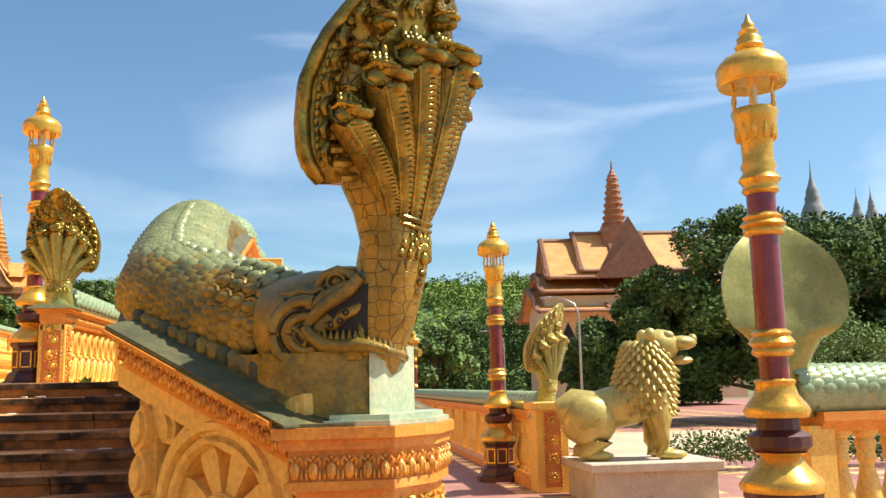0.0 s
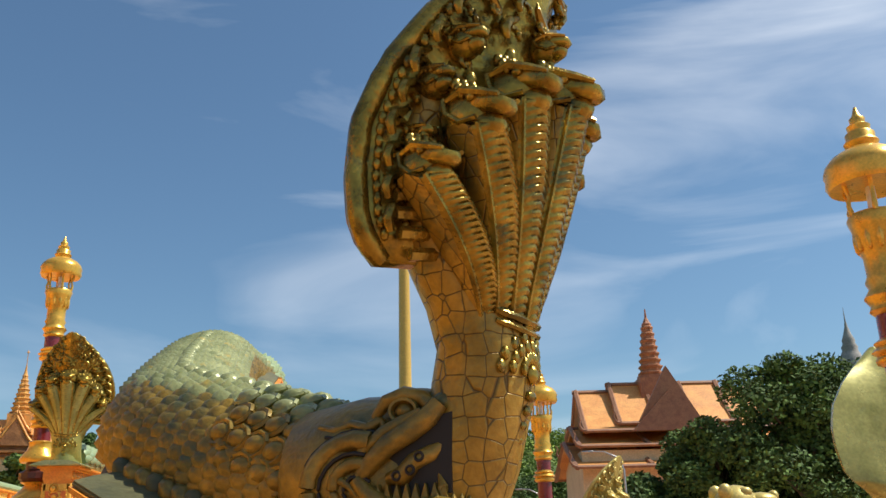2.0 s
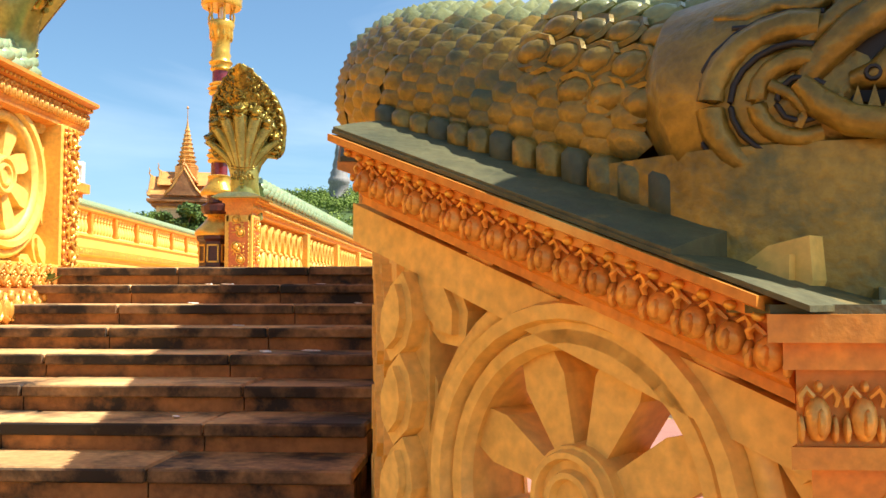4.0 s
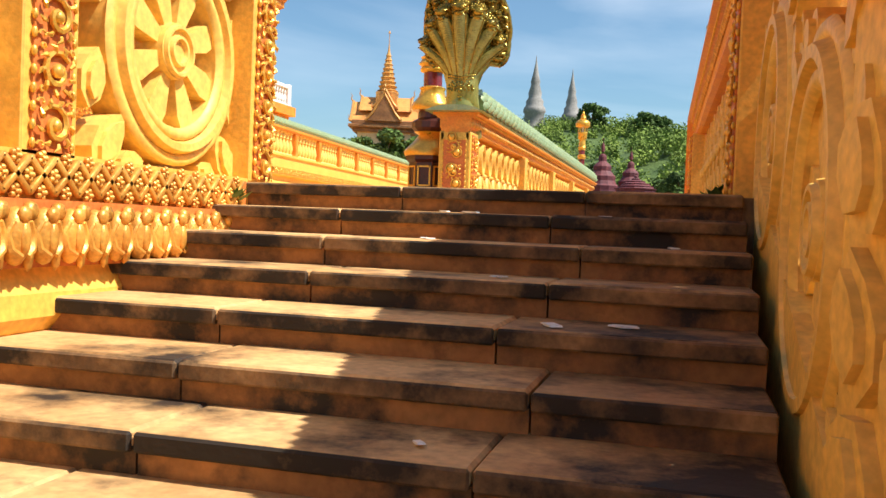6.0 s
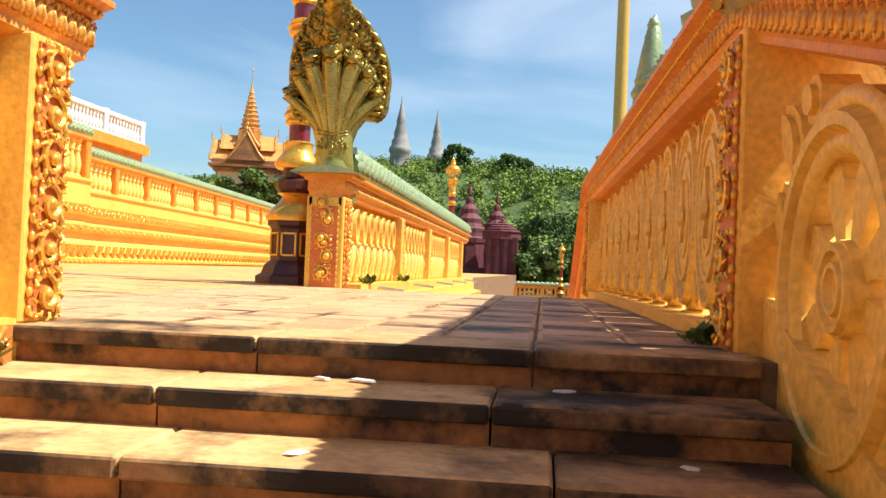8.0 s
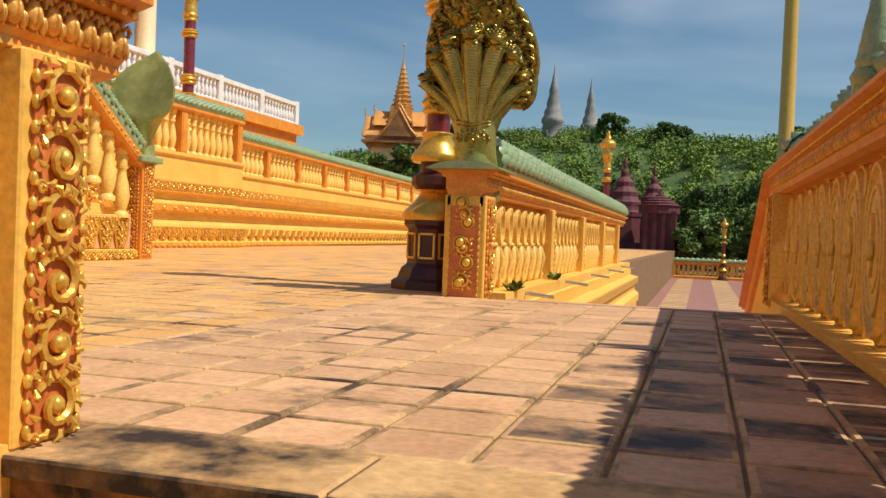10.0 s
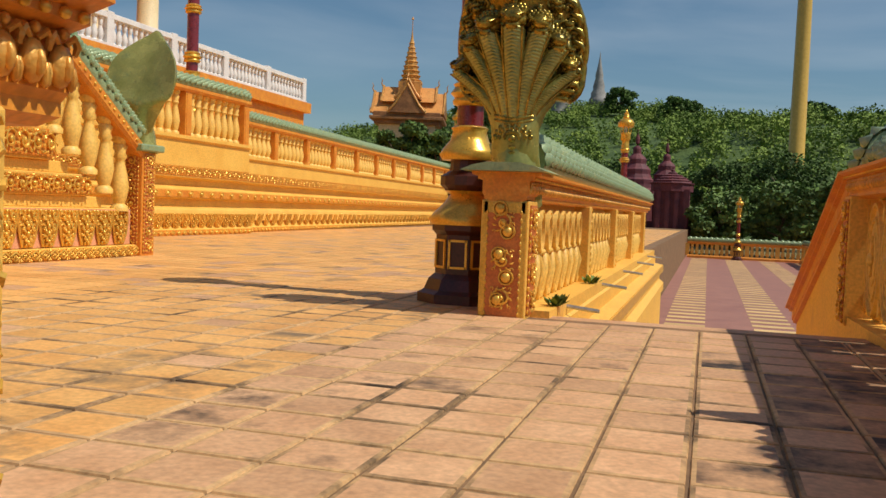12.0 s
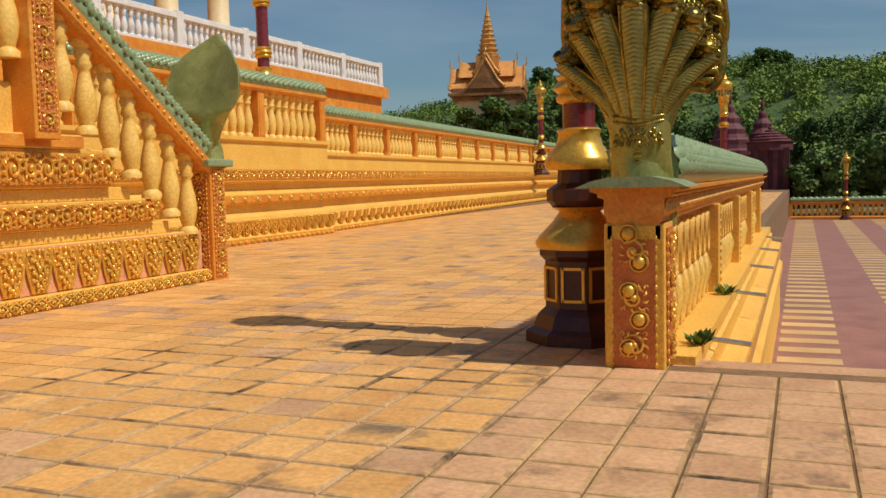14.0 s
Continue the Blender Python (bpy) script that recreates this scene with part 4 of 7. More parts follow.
# height, half-width, forward place of the edge and of the middle of the great hood
GREAT_HOOD = ((0.54, 0.35, -0.11, 0.16), (0.60, 0.42, -0.13, 0.17), (0.68, 0.45, -0.145, 0.19), (0.82, 0.46, -0.15, 0.22), (1.0, 0.475, -0.12, 0.25), (1.2, 0.455, -0.03, 0.28), (1.4, 0.385, 0.11, 0.32), (1.58, 0.27, 0.24, 0.38), (1.74, 0.13, 0.37, 0.44), (1.84, 0.012, 0.46, 0.475))


def great_shape(z):
    """Half-width, edge and middle of the great hood at height z."""
    if z <= GREAT_HOOD[0][0]:
        return GREAT_HOOD[0][1:]
    for a, b in zip(GREAT_HOOD, GREAT_HOOD[1:]):
        if z <= b[0]:
            f = (z - a[0]) / (b[0] - a[0])
            return [a[k] + (b[k] - a[k]) * f for k in (1, 2, 3)]
    return GREAT_HOOD[-1][1:]


def great_point(s, z, out=0.0):
    """A place on the front of the great hood's shell."""
    w, edge, mid = great_shape(z)
    return Vector((mid - (mid - edge) * abs(s) ** 1.35 + out, w * s, z))


def snake_head(bm, mk, hr, mat=0):
    """A serpent head with a long flat bill, jaw, brows and a beaded crown; looks along +x."""
    blob(bm, (-hr * 0.30, 0, -hr * 0.05), (hr * 1.05, hr * 0.90, hr * 0.95), mat, 12, 8, mk)
    bill = [(-0.2, -0.70), (0.6, -0.56), (1.05, -0.46), (1.3, -0.24), (1.3, 0.24), (1.05, 0.46), (0.6, 0.56), (-0.2, 0.70)]
    top = [bm.verts.new(mk @ Vector((x * hr, y * hr, hr * (0.56 - 0.26 * x)))) for x, y in bill]
    low = [bm.verts.new(mk @ Vector((x * hr * 1.03, y * hr * 1.05, hr * (0.16 - 0.16 * x)))) for x, y in bill]
    under = [bm.verts.new(mk @ Vector((x * hr * 0.9, y * hr * 0.84, hr * (0.0 - 0.16 * x)))) for x, y in bill]
    for f in [top[::-1], under] + [(p[i], p[(i + 1) % 8], q[(i + 1) % 8], q[i]) for p, q in ((top, low), (low, under)) for i in range(8)]:
        bm.faces.new(f).material_index = mat
    blob(bm, (hr * 0.30, 0, -hr * 0.42), (hr * 0.80, hr * 0.56, hr * 0.46), mat, 10, 6, mk)
    for s in (-1, 1):
        tube(bm, [(hr * 1.2, s * hr * 0.38, hr * 0.28), (hr * 0.7, s * hr * 0.60, hr * 0.42), (hr * 0.1, s * hr * 0.78, hr * 0.58), (-hr * 0.5, s * hr * 0.88, hr * 0.36)], [hr * 0.08, hr * 0.13, hr * 0.16, hr * 0.1], n=6, mat=mat, m=mk)
        blob(bm, (hr * 0.30, s * hr * 0.66, hr * 0.36), (hr * 0.2, hr * 0.14, hr * 0.16), mat, 7, 5, mk)
        tube(bm, [(hr * 0.55, s * hr * 0.62, -hr * 0.32), (hr * 0.05, s * hr * 0.82, -hr * 0.42), (-hr * 0.4, s * hr * 0.95, -hr * 0.1), (-hr * 0.6, s * hr * 0.9, hr * 0.4)], hr * 0.1, n=6, mat=mat, m=mk)
    for row, (x, z, r) in enumerate(((0.15, 0.62, 0.17), (-0.12, 0.84, 0.2), (-0.4, 1.04, 0.23))):
        for k in range(7 - row):
            a = (k - (6 - row) / 2) * 0.36
            blob(bm, (hr * (x - 0.12 * abs(a)), hr * 0.86 * math.sin(a), hr * (z - 0.26 * (1 - math.cos(a)))), (hr * r * 0.8, hr * r * 0.8, hr * r), mat, 6, 4, mk)
    blob(bm, (-hr * 0.5, 0, hr * 1.3), (hr * 0.22, hr * 0.2, hr * 0.32), mat, 7, 5, mk)


def flame(bm, c, h, hand, m, mat=0):
    """A carved curling leaf: a hooked stem with a scroll at its foot, facing +x."""
    pts = [(0.0, -0.30, -0.32), (0.02, -0.46, -0.05), (0.05, -0.34, 0.25), (0.08, -0.02, 0.42), (0.12, 0.26, 0.62), (0.10, 0.20, 0.88)]
    tube(bm, [c + Vector((x * h, hand * y * h, z * h)) for x, y, z in pts], [h * q for q in (0.1, 0.15, 0.17, 0.15, 0.11, 0.03)], n=6, mat=mat, up=Vector((1, 0, 0)), m=m)
    pts = [(0.06 + 0.03 * i, 0.30 * (1 - i / 8) * math.cos(2.6 - i * 0.85) + 0.06, 0.30 * (1 - i / 8) * math.sin(2.6 - i * 0.85) - 0.08) for i in range(8)]
    tube(bm, [c + Vector((x * h, hand * y * h, z * h)) for x, y, z in pts], [h * 0.11 * (1 - i / 14) for i in range(8)], n=6, mat=mat, up=Vector((1, 0, 0)), m=m)
    blob(bm, c + Vector((0.2 * h, hand * 0.06 * h, -0.08 * h)), (h * 0.12, h * 0.11, h * 0.11), mat, 6, 4, m)


def add_great_hood(bm, m, throat=0, flare=1.35):
    """The great seven-headed hood: ribbed necks fanning out of one scaly throat, heads in an arch, curling leaves filling the shell up to a broad plain rim."""
    # the throat, bowed forward at the collar
    spine = [(-0.20, -0.36, 0.20, 0.21), (-0.13, -0.22, 0.20, 0.205), (-0.05, -0.06, 0.195, 0.195), (0.035, 0.12, 0.182, 0.175), (0.065, 0.28, 0.185, 0.17), (0.04, 0.42, 0.225, 0.17), (-0.01, 0.56, 0.31, 0.16), (-0.03, 0.72, 0.37, 0.15), (-0.01, 0.95, 0.40, 0.14), (0.06, 1.2, 0.36, 0.12)]
    rings = []
    for x, z, hw, hd in spine:
        rings.append([bm.verts.new(m @ Vector((x + hd * math.cos(k * math.tau / 20), hw * math.sin(k * math.tau / 20), z + 0.28 * hd * math.cos(k * math.tau / 20) * (-1 if z < 0 else -0.2)))) for k in range(20)])
    for a, b in zip(rings, rings[1:]):
        for k in range(20):
            bm.faces.new((a[k], a[(k + 1) % 20], b[(k + 1) % 20], b[k])).material_index = 4
    bm.faces.new(rings[0][::-1]).material_index = 4
    bm.faces.new(rings[-1]).material_index = 4
    # the leaf-shaped shell with a thick edge
    rows, half = 40, 14
    f_grid, b_grid = [], []
    for i in range(rows + 1):
        z = 0.54 + 1.30 * i / rows
        f_grid.append([bm.verts.new(m @ great_point(-1 + 2 * k / half, z)) for k in range(half + 1)])
        b_grid.append([bm.verts.new(m @ great_point(-1 + 2 * k / half, z, -0.07)) for k in range(half + 1)])
    for i in range(rows):
        for k in range(half):
            bm.faces.new((f_grid[i][k], f_grid[i][k + 1], f_grid[i + 1][k + 1], f_grid[i + 1][k])).material_index = 0
            bm.faces.new((b_grid[i][k + 1], b_grid[i][k], b_grid[i + 1][k], b_grid[i + 1][k + 1])).material_index = 4
        for k in (0, half):
            q = (f_grid[i][k], b_grid[i][k], b_grid[i + 1][k], f_grid[i + 1][k])
            bm.faces.new(q if k == 0 else q[::-1]).material_index = 0
    for k in range(half):
        bm.faces.new((f_grid[0][k + 1], f_grid[0][k], b_grid[0][k], b_grid[0][k + 1])).material_index = 0
    heads = ((0.0, 1.15, 0.115, 0.38), (-0.19, 1.11, 0.115, 0.305), (0.18, 1.11, 0.112, 0.305), (-0.32, 0.99, 0.112, 0.205), (0.30, 0.985, 0.108, 0.195), (-0.42, 0.805, 0.096, 0.075), (0.38, 0.80, 0.090, 0.06))
    for hy, hz, hr, hx in heads:
        n, path = 84, []
        for i in range(n + 1):
            f = i / n
            y = hy * (0.24 + 0.76 * f ** flare)
            x = 0.185 - 0.10 * (hy / 0.43) ** 2 * (1 - f) + (hx - 0.185) * f ** 1.5 + 0.02 * math.sin(math.pi * f)
            path.append(Vector((x, y, 0.31 + (hz - 0.35) * f)))
        yaw = math.atan2(hy, 0.62) * 0.8
        turn = Matrix.Rotation(yaw * 0.75, 3, "Z")
        rings = []
        for i, p in enumerate(path):
            f = i / n
            r = 0.036 + 0.056 * math.sin(1.6 * f)
            ring_v = []
            for k in range(12):
                a = k * math.tau / 12
                rib = 1.0
                if abs(a if a < math.pi else a - math.tau) < 0.9:
                    rib = 1.10 if i % 3 else 0.97
                drop = -0.35 * r * abs(math.sin(a)) if math.cos(a) > 0 else 0
                ring_v.append(bm.verts.new(m @ (p + turn @ Vector((r * rib * math.cos(a) * 1.15, r * math.sin(a), drop)))))
            rings.append(ring_v)
        for a, b in zip(rings, rings[1:]):
            for k in range(12):
                bm.faces.new((a[k], a[(k + 1) % 12], b[(k + 1) % 12], b[k])).material_index = throat if k in (0, 1, 10, 11) else 4
        bm.faces.new(rings[-1]).material_index = 0
        # a beaded cord down each flank of the ribs
        for q in (-1, 1):
            cord = []
            for i, p in enumerate(path):
                r = 0.036 + 0.056 * math.sin(1.6 * i / n)
                cord.append(p + turn @ Vector((r * 0.78, q * r * 0.80, -0.2 * r)))
            tube(bm, cord, [0.010 if i % 2 else 0.0065 for i in range(n + 1)], n=5, mat=0, up=Vector((1, 0, 0)), m=m)
        mk = m @ Matrix.Translation(path[-1] + Vector((0.015, 0, 0.045))) @ Matrix.Rotation(yaw, 4, "Z") @ Matrix.Rotation(0.12, 4, "Y")
        snake_head(bm, mk, hr)
        # a smaller crowned head behind each
        up = Vector((0, hy * 1.0, 0.32)).normalized() * 0.22
        zz = min(hz + up.z, 1.5)
        w = great_shape(zz)[0]
        c = great_point(max(-0.78, min(0.78, (hy + up.y) / w)), zz, 0.05)
        snake_head(bm, m @ Matrix.Translation(c) @ Matrix.Rotation(yaw * 1.15, 4, "Z") @ Matrix.Rotation(-0.1, 4, "Y"), 0.062)
    # curling leaves between the heads and the rim
    rg = random.Random(77)
    for row, inset, size in ((0, 0.875, 0.125), (1, 0.66, 0.12), (2, 0.40, 0.12), (3, 0.14, 0.12)):
        z = 0.66 + 0.05 * row
        while z < 1.77 - 0.07 * row:
            w = great_shape(z)[0]
            if row == 0 or z > (0.0, 1.02, 1.30, 1.38)[row]:
                for s in (-1, 1):
                    if w * inset > 0.045:
                        flame(bm, great_point(s * inset, z, 0.03), size * rg.uniform(0.9, 1.1) * min(1.0, 0.55 + w), s * (1 if row % 2 else -1), m)
            z += size * 0.86
    # the broad plain rim, notched where its lengths meet
    for s in (-1, 1):
        pts = [great_point(s * 1.0, 0.55 + 1.28 * i / 36, -0.02) for i in range(37)]
        rad = [(0.040 if i % 9 else 0.034) * (0.55 + 0.45 * min(1, (36 - i) / 14)) for i in range(37)]
        tube(bm, pts, rad, n=9, mat=0, flat=1.0, up=Vector((1, 0, 0)), m=m)
        for i in range(30):
            p = great_point(s * 0.965, 0.62 + 1.13 * i / 29, 0.03)
            blob(bm, p, (0.018, 0.016, 0.026), 0, 6, 4, m)
        for k in range(4):
            p = great_point(s * 0.80, 0.56 + 0.062 * k, 0.02)
            tube(bm, [p + Vector((0.03, -s * 0.10, 0.01)), p + Vector((0.045, 0, 0)), p + Vector((0.0, s * 0.07, -0.01))], 0.024, n=6, mat=0, m=m)
    # collar and palmette on the throat's front
    for z, r in ((0.36, 0.017), (0.325, 0.013)):
        tube(bm, [(0.062 + 0.172 * math.cos(a), 0.187 * math.sin(a), z + 0.05 * (1 - math.cos(a * 1.3))) for a in [-0.9 + 0.18 * k for k in range(11)]], [r if k % 2 else r * 0.75 for k in range(11)], n=6, mat=0, m=m)
    for k in range(9):
        a = -1.5 + 3.0 * k / 8
        for q in (0.055, 0.10, 0.135):
            yy, zz = q * math.sin(a), 0.20 + q * math.cos(a) * 0.85
            blob(bm, (0.058 + 0.170 * math.sqrt(max(0.0, 1 - (yy / 0.187) ** 2)) - 0.10 * max(0.0, 0.2 - zz), yy, zz), (0.014, 0.012 + 0.06 * q, 0.026), 0, 6, 4, m)
    blob(bm, (0.226, 0, 0.19), (0.02, 0.03, 0.035), 0, 7, 5, m)
    for k in range(5):
        blob(bm, (0.215 - 0.018 * k, 0, 0.12 - 0.045 * k), (0.016, 0.034 - 0.004 * k, 0.02), 0, 6, 4, m)


bm = bmesh.new()
add_great_hood(bm, Matrix.Diagonal((1.0, 1.26, 1.11, 1)), 4, 1.75)
tube(bm, [(-0.02, 0, -0.16), (-0.02, 0, 0.0), (0.0, 0, 0.14), (0.0, 0, 0.3)], [0.25, 0.23, 0.21, 0.17], n=14, mat=4, up=Vector((1, 0, 0)))
HOOD_MESH = mesh_of(bm, [BRONZE, OLIVE, OLIVE, OLIVE, OLIVE], True)
bm = bmesh.new()
add_hood(bm, Matrix.Identity(4))
tube(bm, [(0.0, 0, -0.12), (0.0, 0, 0.02), (0.02, 0, 0.2), (0.0, 0, 0.36)], [0.25, 0.22, 0.19, 0.15], n=12, up=Vector((1, 0, 0)))
HOOD_BACK_MESH = mesh_of(bm, [BRONZE, OLIVE], True)


def hood_statue(label, x, y, z, yaw, gold=BRONZE, green=OLIVE, size=1.0, detail=True):
    """A smaller naga hood: the carved front, or the plain moulded one."""
    me = (HOOD_MESH if detail else HOOD_BACK_MESH).copy()
    me.transform(Matrix.Diagonal((size, size, size, 1)))
    for i in range(len(me.materials)):
        me.materials[i] = green if i else gold
    return solid("naga_statue", me, None, label, "statue", m=pose(x, y, z, 0, 0, yaw))


# the great naga on the wing wall
bm = bmesh.new()
YAW_N = -34
mh = pose(0.36, 4.635, 1.93, 0, 0, YAW_N)
add_great_hood(bm, mh)
# the block under the jaws, with its pale front
slab(bm, [(-0.42, 4.90), (-0.20, 4.665), (0.00, 4.565), (0.28, 4.51), (0.345, 4.55), (0.515, 4.87), (0.42, 5.02), (0.0, 5.35)], 1.30, 1.68, centre=Vector((0.1, 4.8, 0)), mat=6)
slab(bm, [(0.275, 4.492), (0.352, 4.545), (0.525, 4.875), (0.42, 4.96)], 1.30, 1.712, centre=Vector((0.4, 4.7, 0)), mat=3)
# the makara head from whose jaws the throat rises: x along the flank, -y outwards
m_mask = Matrix(((0.922, 0.386, 0, -0.182), (-0.386, 0.922, 0, 4.6), (0, 0, 1, 0), (0, 0, 0, 1)))
CORE = ((-0.07, 0.40, 1.75, 0.26), (-0.04, 0.385, 1.765, 0.33), (0.15, 0.34, 1.80, 0.315), (0.32, 0.32, 1.83, 0.27), (0.44, 0.30, 1.82, 0.20))
tube(bm, [(a, y, z) for a, y, z, r in CORE], [r for a, y, z, r in CORE], n=22, mat=6, m=m_mask)


def flank(a, z, out=0.0):
    """A place on the outside of the makara's head."""
    for p, q in zip(CORE, CORE[1:]):
        if a <= q[0] or q is CORE[-1]:
            f = max(0.0, min(1.15, (a - p[0]) / (q[0] - p[0])))
            y, zc, r = [p[k] + (q[k] - p[k]) * f for k in (1, 2, 3)]
            return Vector((a, y - math.sqrt(max(0.006, r * r - (z - zc) ** 2)) - out, z))


def carve(pts, radii, mat, out=0.0):
    """A moulded line over the head's flank, on both sides of the head."""
    fine = []
    for (a0, z0), (a1, z1) in zip(pts, pts[1:]):
        fine += [(a0 + (a1 - a0) * k / 3, z0 + (z1 - z0) * k / 3) for k in range(3)]
    fine.append(pts[-1])
    n = len(fine) - 1
    rr = [radii[0] + (radii[1] - radii[0]) * i / n for i in range(n + 1)]
    for mm in (m_mask, m_mask @ Matrix.Translation((0, 0.66, 0)) @ Matrix.Diagonal((1, -1, 1, 1))):
        tube(bm, [flank(a, z, out) for a, z in fine], rr, n=7, mat=mat, m=mm)


def arc(ca, cz, ra, rz, a0, a1, n=9):
    return [(ca + ra * math.cos(a0 + (a1 - a0) * i / n), cz + rz * math.sin(a0 + (a1 - a0) * i / n)) for i in range(n + 1)]


# the great C-shaped scroll; thin black lines paint the shade of its incised borders
carve(arc(0.14, 1.77, 0.165, 0.155, 1.25, 5.1, 12) + [(0.30, 1.645), (0.42, 1.675), (0.52, 1.675)], (0.036, 0.028), 6, -0.004)
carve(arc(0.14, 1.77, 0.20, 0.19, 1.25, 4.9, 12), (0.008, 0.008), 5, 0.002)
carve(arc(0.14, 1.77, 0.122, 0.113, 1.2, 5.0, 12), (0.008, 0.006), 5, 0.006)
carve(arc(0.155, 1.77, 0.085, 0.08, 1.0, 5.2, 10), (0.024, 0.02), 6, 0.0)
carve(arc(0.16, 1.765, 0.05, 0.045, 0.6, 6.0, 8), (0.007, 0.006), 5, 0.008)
carve([(0.10, 1.80), (0.14, 1.775), (0.165, 1.74), (0.15, 1.71)], (0.014, 0.01), 6, 0.006)
# leaf curls over the cheek, with a black line as the shade below them
carve([(-0.02, 1.985), (0.05, 1.965), (0.11, 1.985), (0.17, 1.965), (0.21, 1.985)], (0.012, 0.02), 6, 0.0)
carve(arc(0.20, 1.962, 0.032, 0.03, 1.6, -3.4, 8), (0.014, 0.009), 6, 0.004)
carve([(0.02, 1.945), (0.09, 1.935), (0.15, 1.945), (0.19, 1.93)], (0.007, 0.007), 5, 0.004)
# jaws, with a solid black wedge for the shade inside the mouth
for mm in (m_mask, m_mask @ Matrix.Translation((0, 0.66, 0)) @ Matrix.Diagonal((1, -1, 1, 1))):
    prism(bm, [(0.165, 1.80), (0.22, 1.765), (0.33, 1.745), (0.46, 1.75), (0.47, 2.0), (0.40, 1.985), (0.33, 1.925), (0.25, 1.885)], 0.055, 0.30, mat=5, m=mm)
    upper = [(0.16, 1.80), (0.20, 1.85), (0.26, 1.905), (0.33, 1.945), (0.39, 1.985), (0.43, 2.03)]
    lower = [(0.155, 1.80), (0.19, 1.755), (0.25, 1.715), (0.33, 1.70), (0.42, 1.712), (0.49, 1.70), (0.56, 1.68)]
    tube(bm, [Vector((a, 0.035 + 0.10 * max(0.0, a - 0.25), z)) for a, z in upper], [0.024, 0.032, 0.036, 0.038, 0.036, 0.03], n=8, mat=6, m=mm)
    tube(bm, [Vector((a, 0.025 + 0.30 * max(0.0, a - 0.42), z)) for a, z in lower], [0.024, 0.032, 0.034, 0.032, 0.03, 0.028, 0.022], n=8, mat=6, m=mm)
    tube(bm, [Vector((a, 0.05, z)) for a, z in ((0.13, 1.86), (0.18, 1.895), (0.24, 1.945), (0.30, 1.975), (0.37, 2.005))], [0.016, 0.022, 0.024, 0.022, 0.016], n=7, mat=6, m=mm)
    for i in range(8):
        a = 0.23 + i * 0.030
        y = 0.03 + 0.10 * max(0.0, a - 0.25)
        prism(bm, [(a - 0.013, 1.735), (a + 0.013, 1.735), (a + 0.002, 1.782)], y - 0.012, y + 0.02, mat=6, m=mm)
        zu = 1.858 + 0.62 * (a - 0.20)
        if i < 7:
            prism(bm, [(a - 0.012, zu + 0.02), (a + 0.012, zu + 0.03), (a + 0.010, zu - 0.026)], y - 0.006, y + 0.02, mat=6, m=mm)
    # the tongue: two lobes, black rings painting the shade of their bored eyes
    tube(bm, [(0.25, 0.06, 1.80), (0.30, 0.055, 1.805), (0.34, 0.055, 1.85), (0.40, 0.06, 1.875), (0.43, 0.07, 1.90)], [0.022, 0.034, 0.03, 0.028, 0.014], n=8, mat=6, m=mm)
    for a, z in ((0.29, 1.806), (0.335, 1.822), (0.365, 1.862)):
        ring(bm, (a, 0.028, z), 0.013, 0.013, 0.010, 0.008, n=10, mat=5, m=mm)
    # tusk, eye, brow and snout
    tube(bm, [(0.43, 0.06, 1.72), (0.435, 0.05, 1.77), (0.42, 0.06, 1.81)], [0.024, 0.018, 0.005], n=7, mat=6, m=mm)
    blob(bm, (0.30, 0.10, 2.015), (0.038, 0.04, 0.032), 6, 9, 6, mm)
    ring(bm, (0.30, 0.075, 2.015), 0.045, 0.036, 0.018, 0.016, n=14, mat=6, m=mm)
    tube(bm, [(0.19, 0.10, 2.0), (0.235, 0.09, 2.05), (0.30, 0.09, 2.068), (0.36, 0.09, 2.055), (0.40, 0.09, 2.01), (0.39, 0.08, 1.96)], [0.016, 0.026, 0.03, 0.028, 0.024, 0.014], n=8, mat=6, m=mm)
    blob(bm, (0.435, 0.12, 2.035), (0.05, 0.06, 0.045), 6, 9, 6, mm)
    blob(bm, (0.31, 0.20, 2.055), (0.12, 0.10, 0.05), 6, 12, 8, mm)
    blob(bm, (0.41, 0.20, 2.06), (0.07, 0.09, 0.045), 6, 10, 7, mm)
# the lower jaw's second row of teeth, bent round the foot of the throat
lip = [(0.42, 0.03), (0.49, 0.07), (0.545, 0.14), (0.57, 0.24), (0.55, 0.36), (0.50, 0.46)]
tube(bm, [(a, y, 1.70 - 0.012 * i) for i, (a, y) in enumerate(lip)], 0.022, n=7, mat=6, m=m_mask)
for i in range(16):
    f = i / 15 * 4.99
    k = int(f)
    a, y = [lip[k][q] + (lip[k + 1][q] - lip[k][q]) * (f - k) for q in (0, 1)]
    lathe(bm, [(0.014, 0), (0.012, 0.02), (0.001, 0.045)], 6, mat=6, m=m_mask @ Matrix.Translation((a, y, 1.715 - 0.012 * f)))
# the body along the wing and up the stair rail
body_path = [Vector((m_mask @ Vector((-0.02, 0.40, 1.74)))[:])]
body_path += [wa + D * q + Vector((0, 0, z)) for q, z in ((1.15, 1.75), (0.95, 1.80), (0.75, 1.85), (0.55, 1.90), (0.35, 1.955), (0.15, 2.0))]
body_path += [Vector((-0.85, 6.02, 2.09)), Vector((-0.91, 6.4, 2.20)), Vector((-0.98, 6.9, 2.36)), Vector((-1.04, 7.5, 2.55)), Vector((-1.10, 8.2, 2.77)), Vector((-1.15, 9.0, 3.0)), Vector((-1.16, 9.5, 3.12)), Vector((-1.12, 10.1, 3.18)), Vector((XR - 0.20, 10.9, 3.22))]
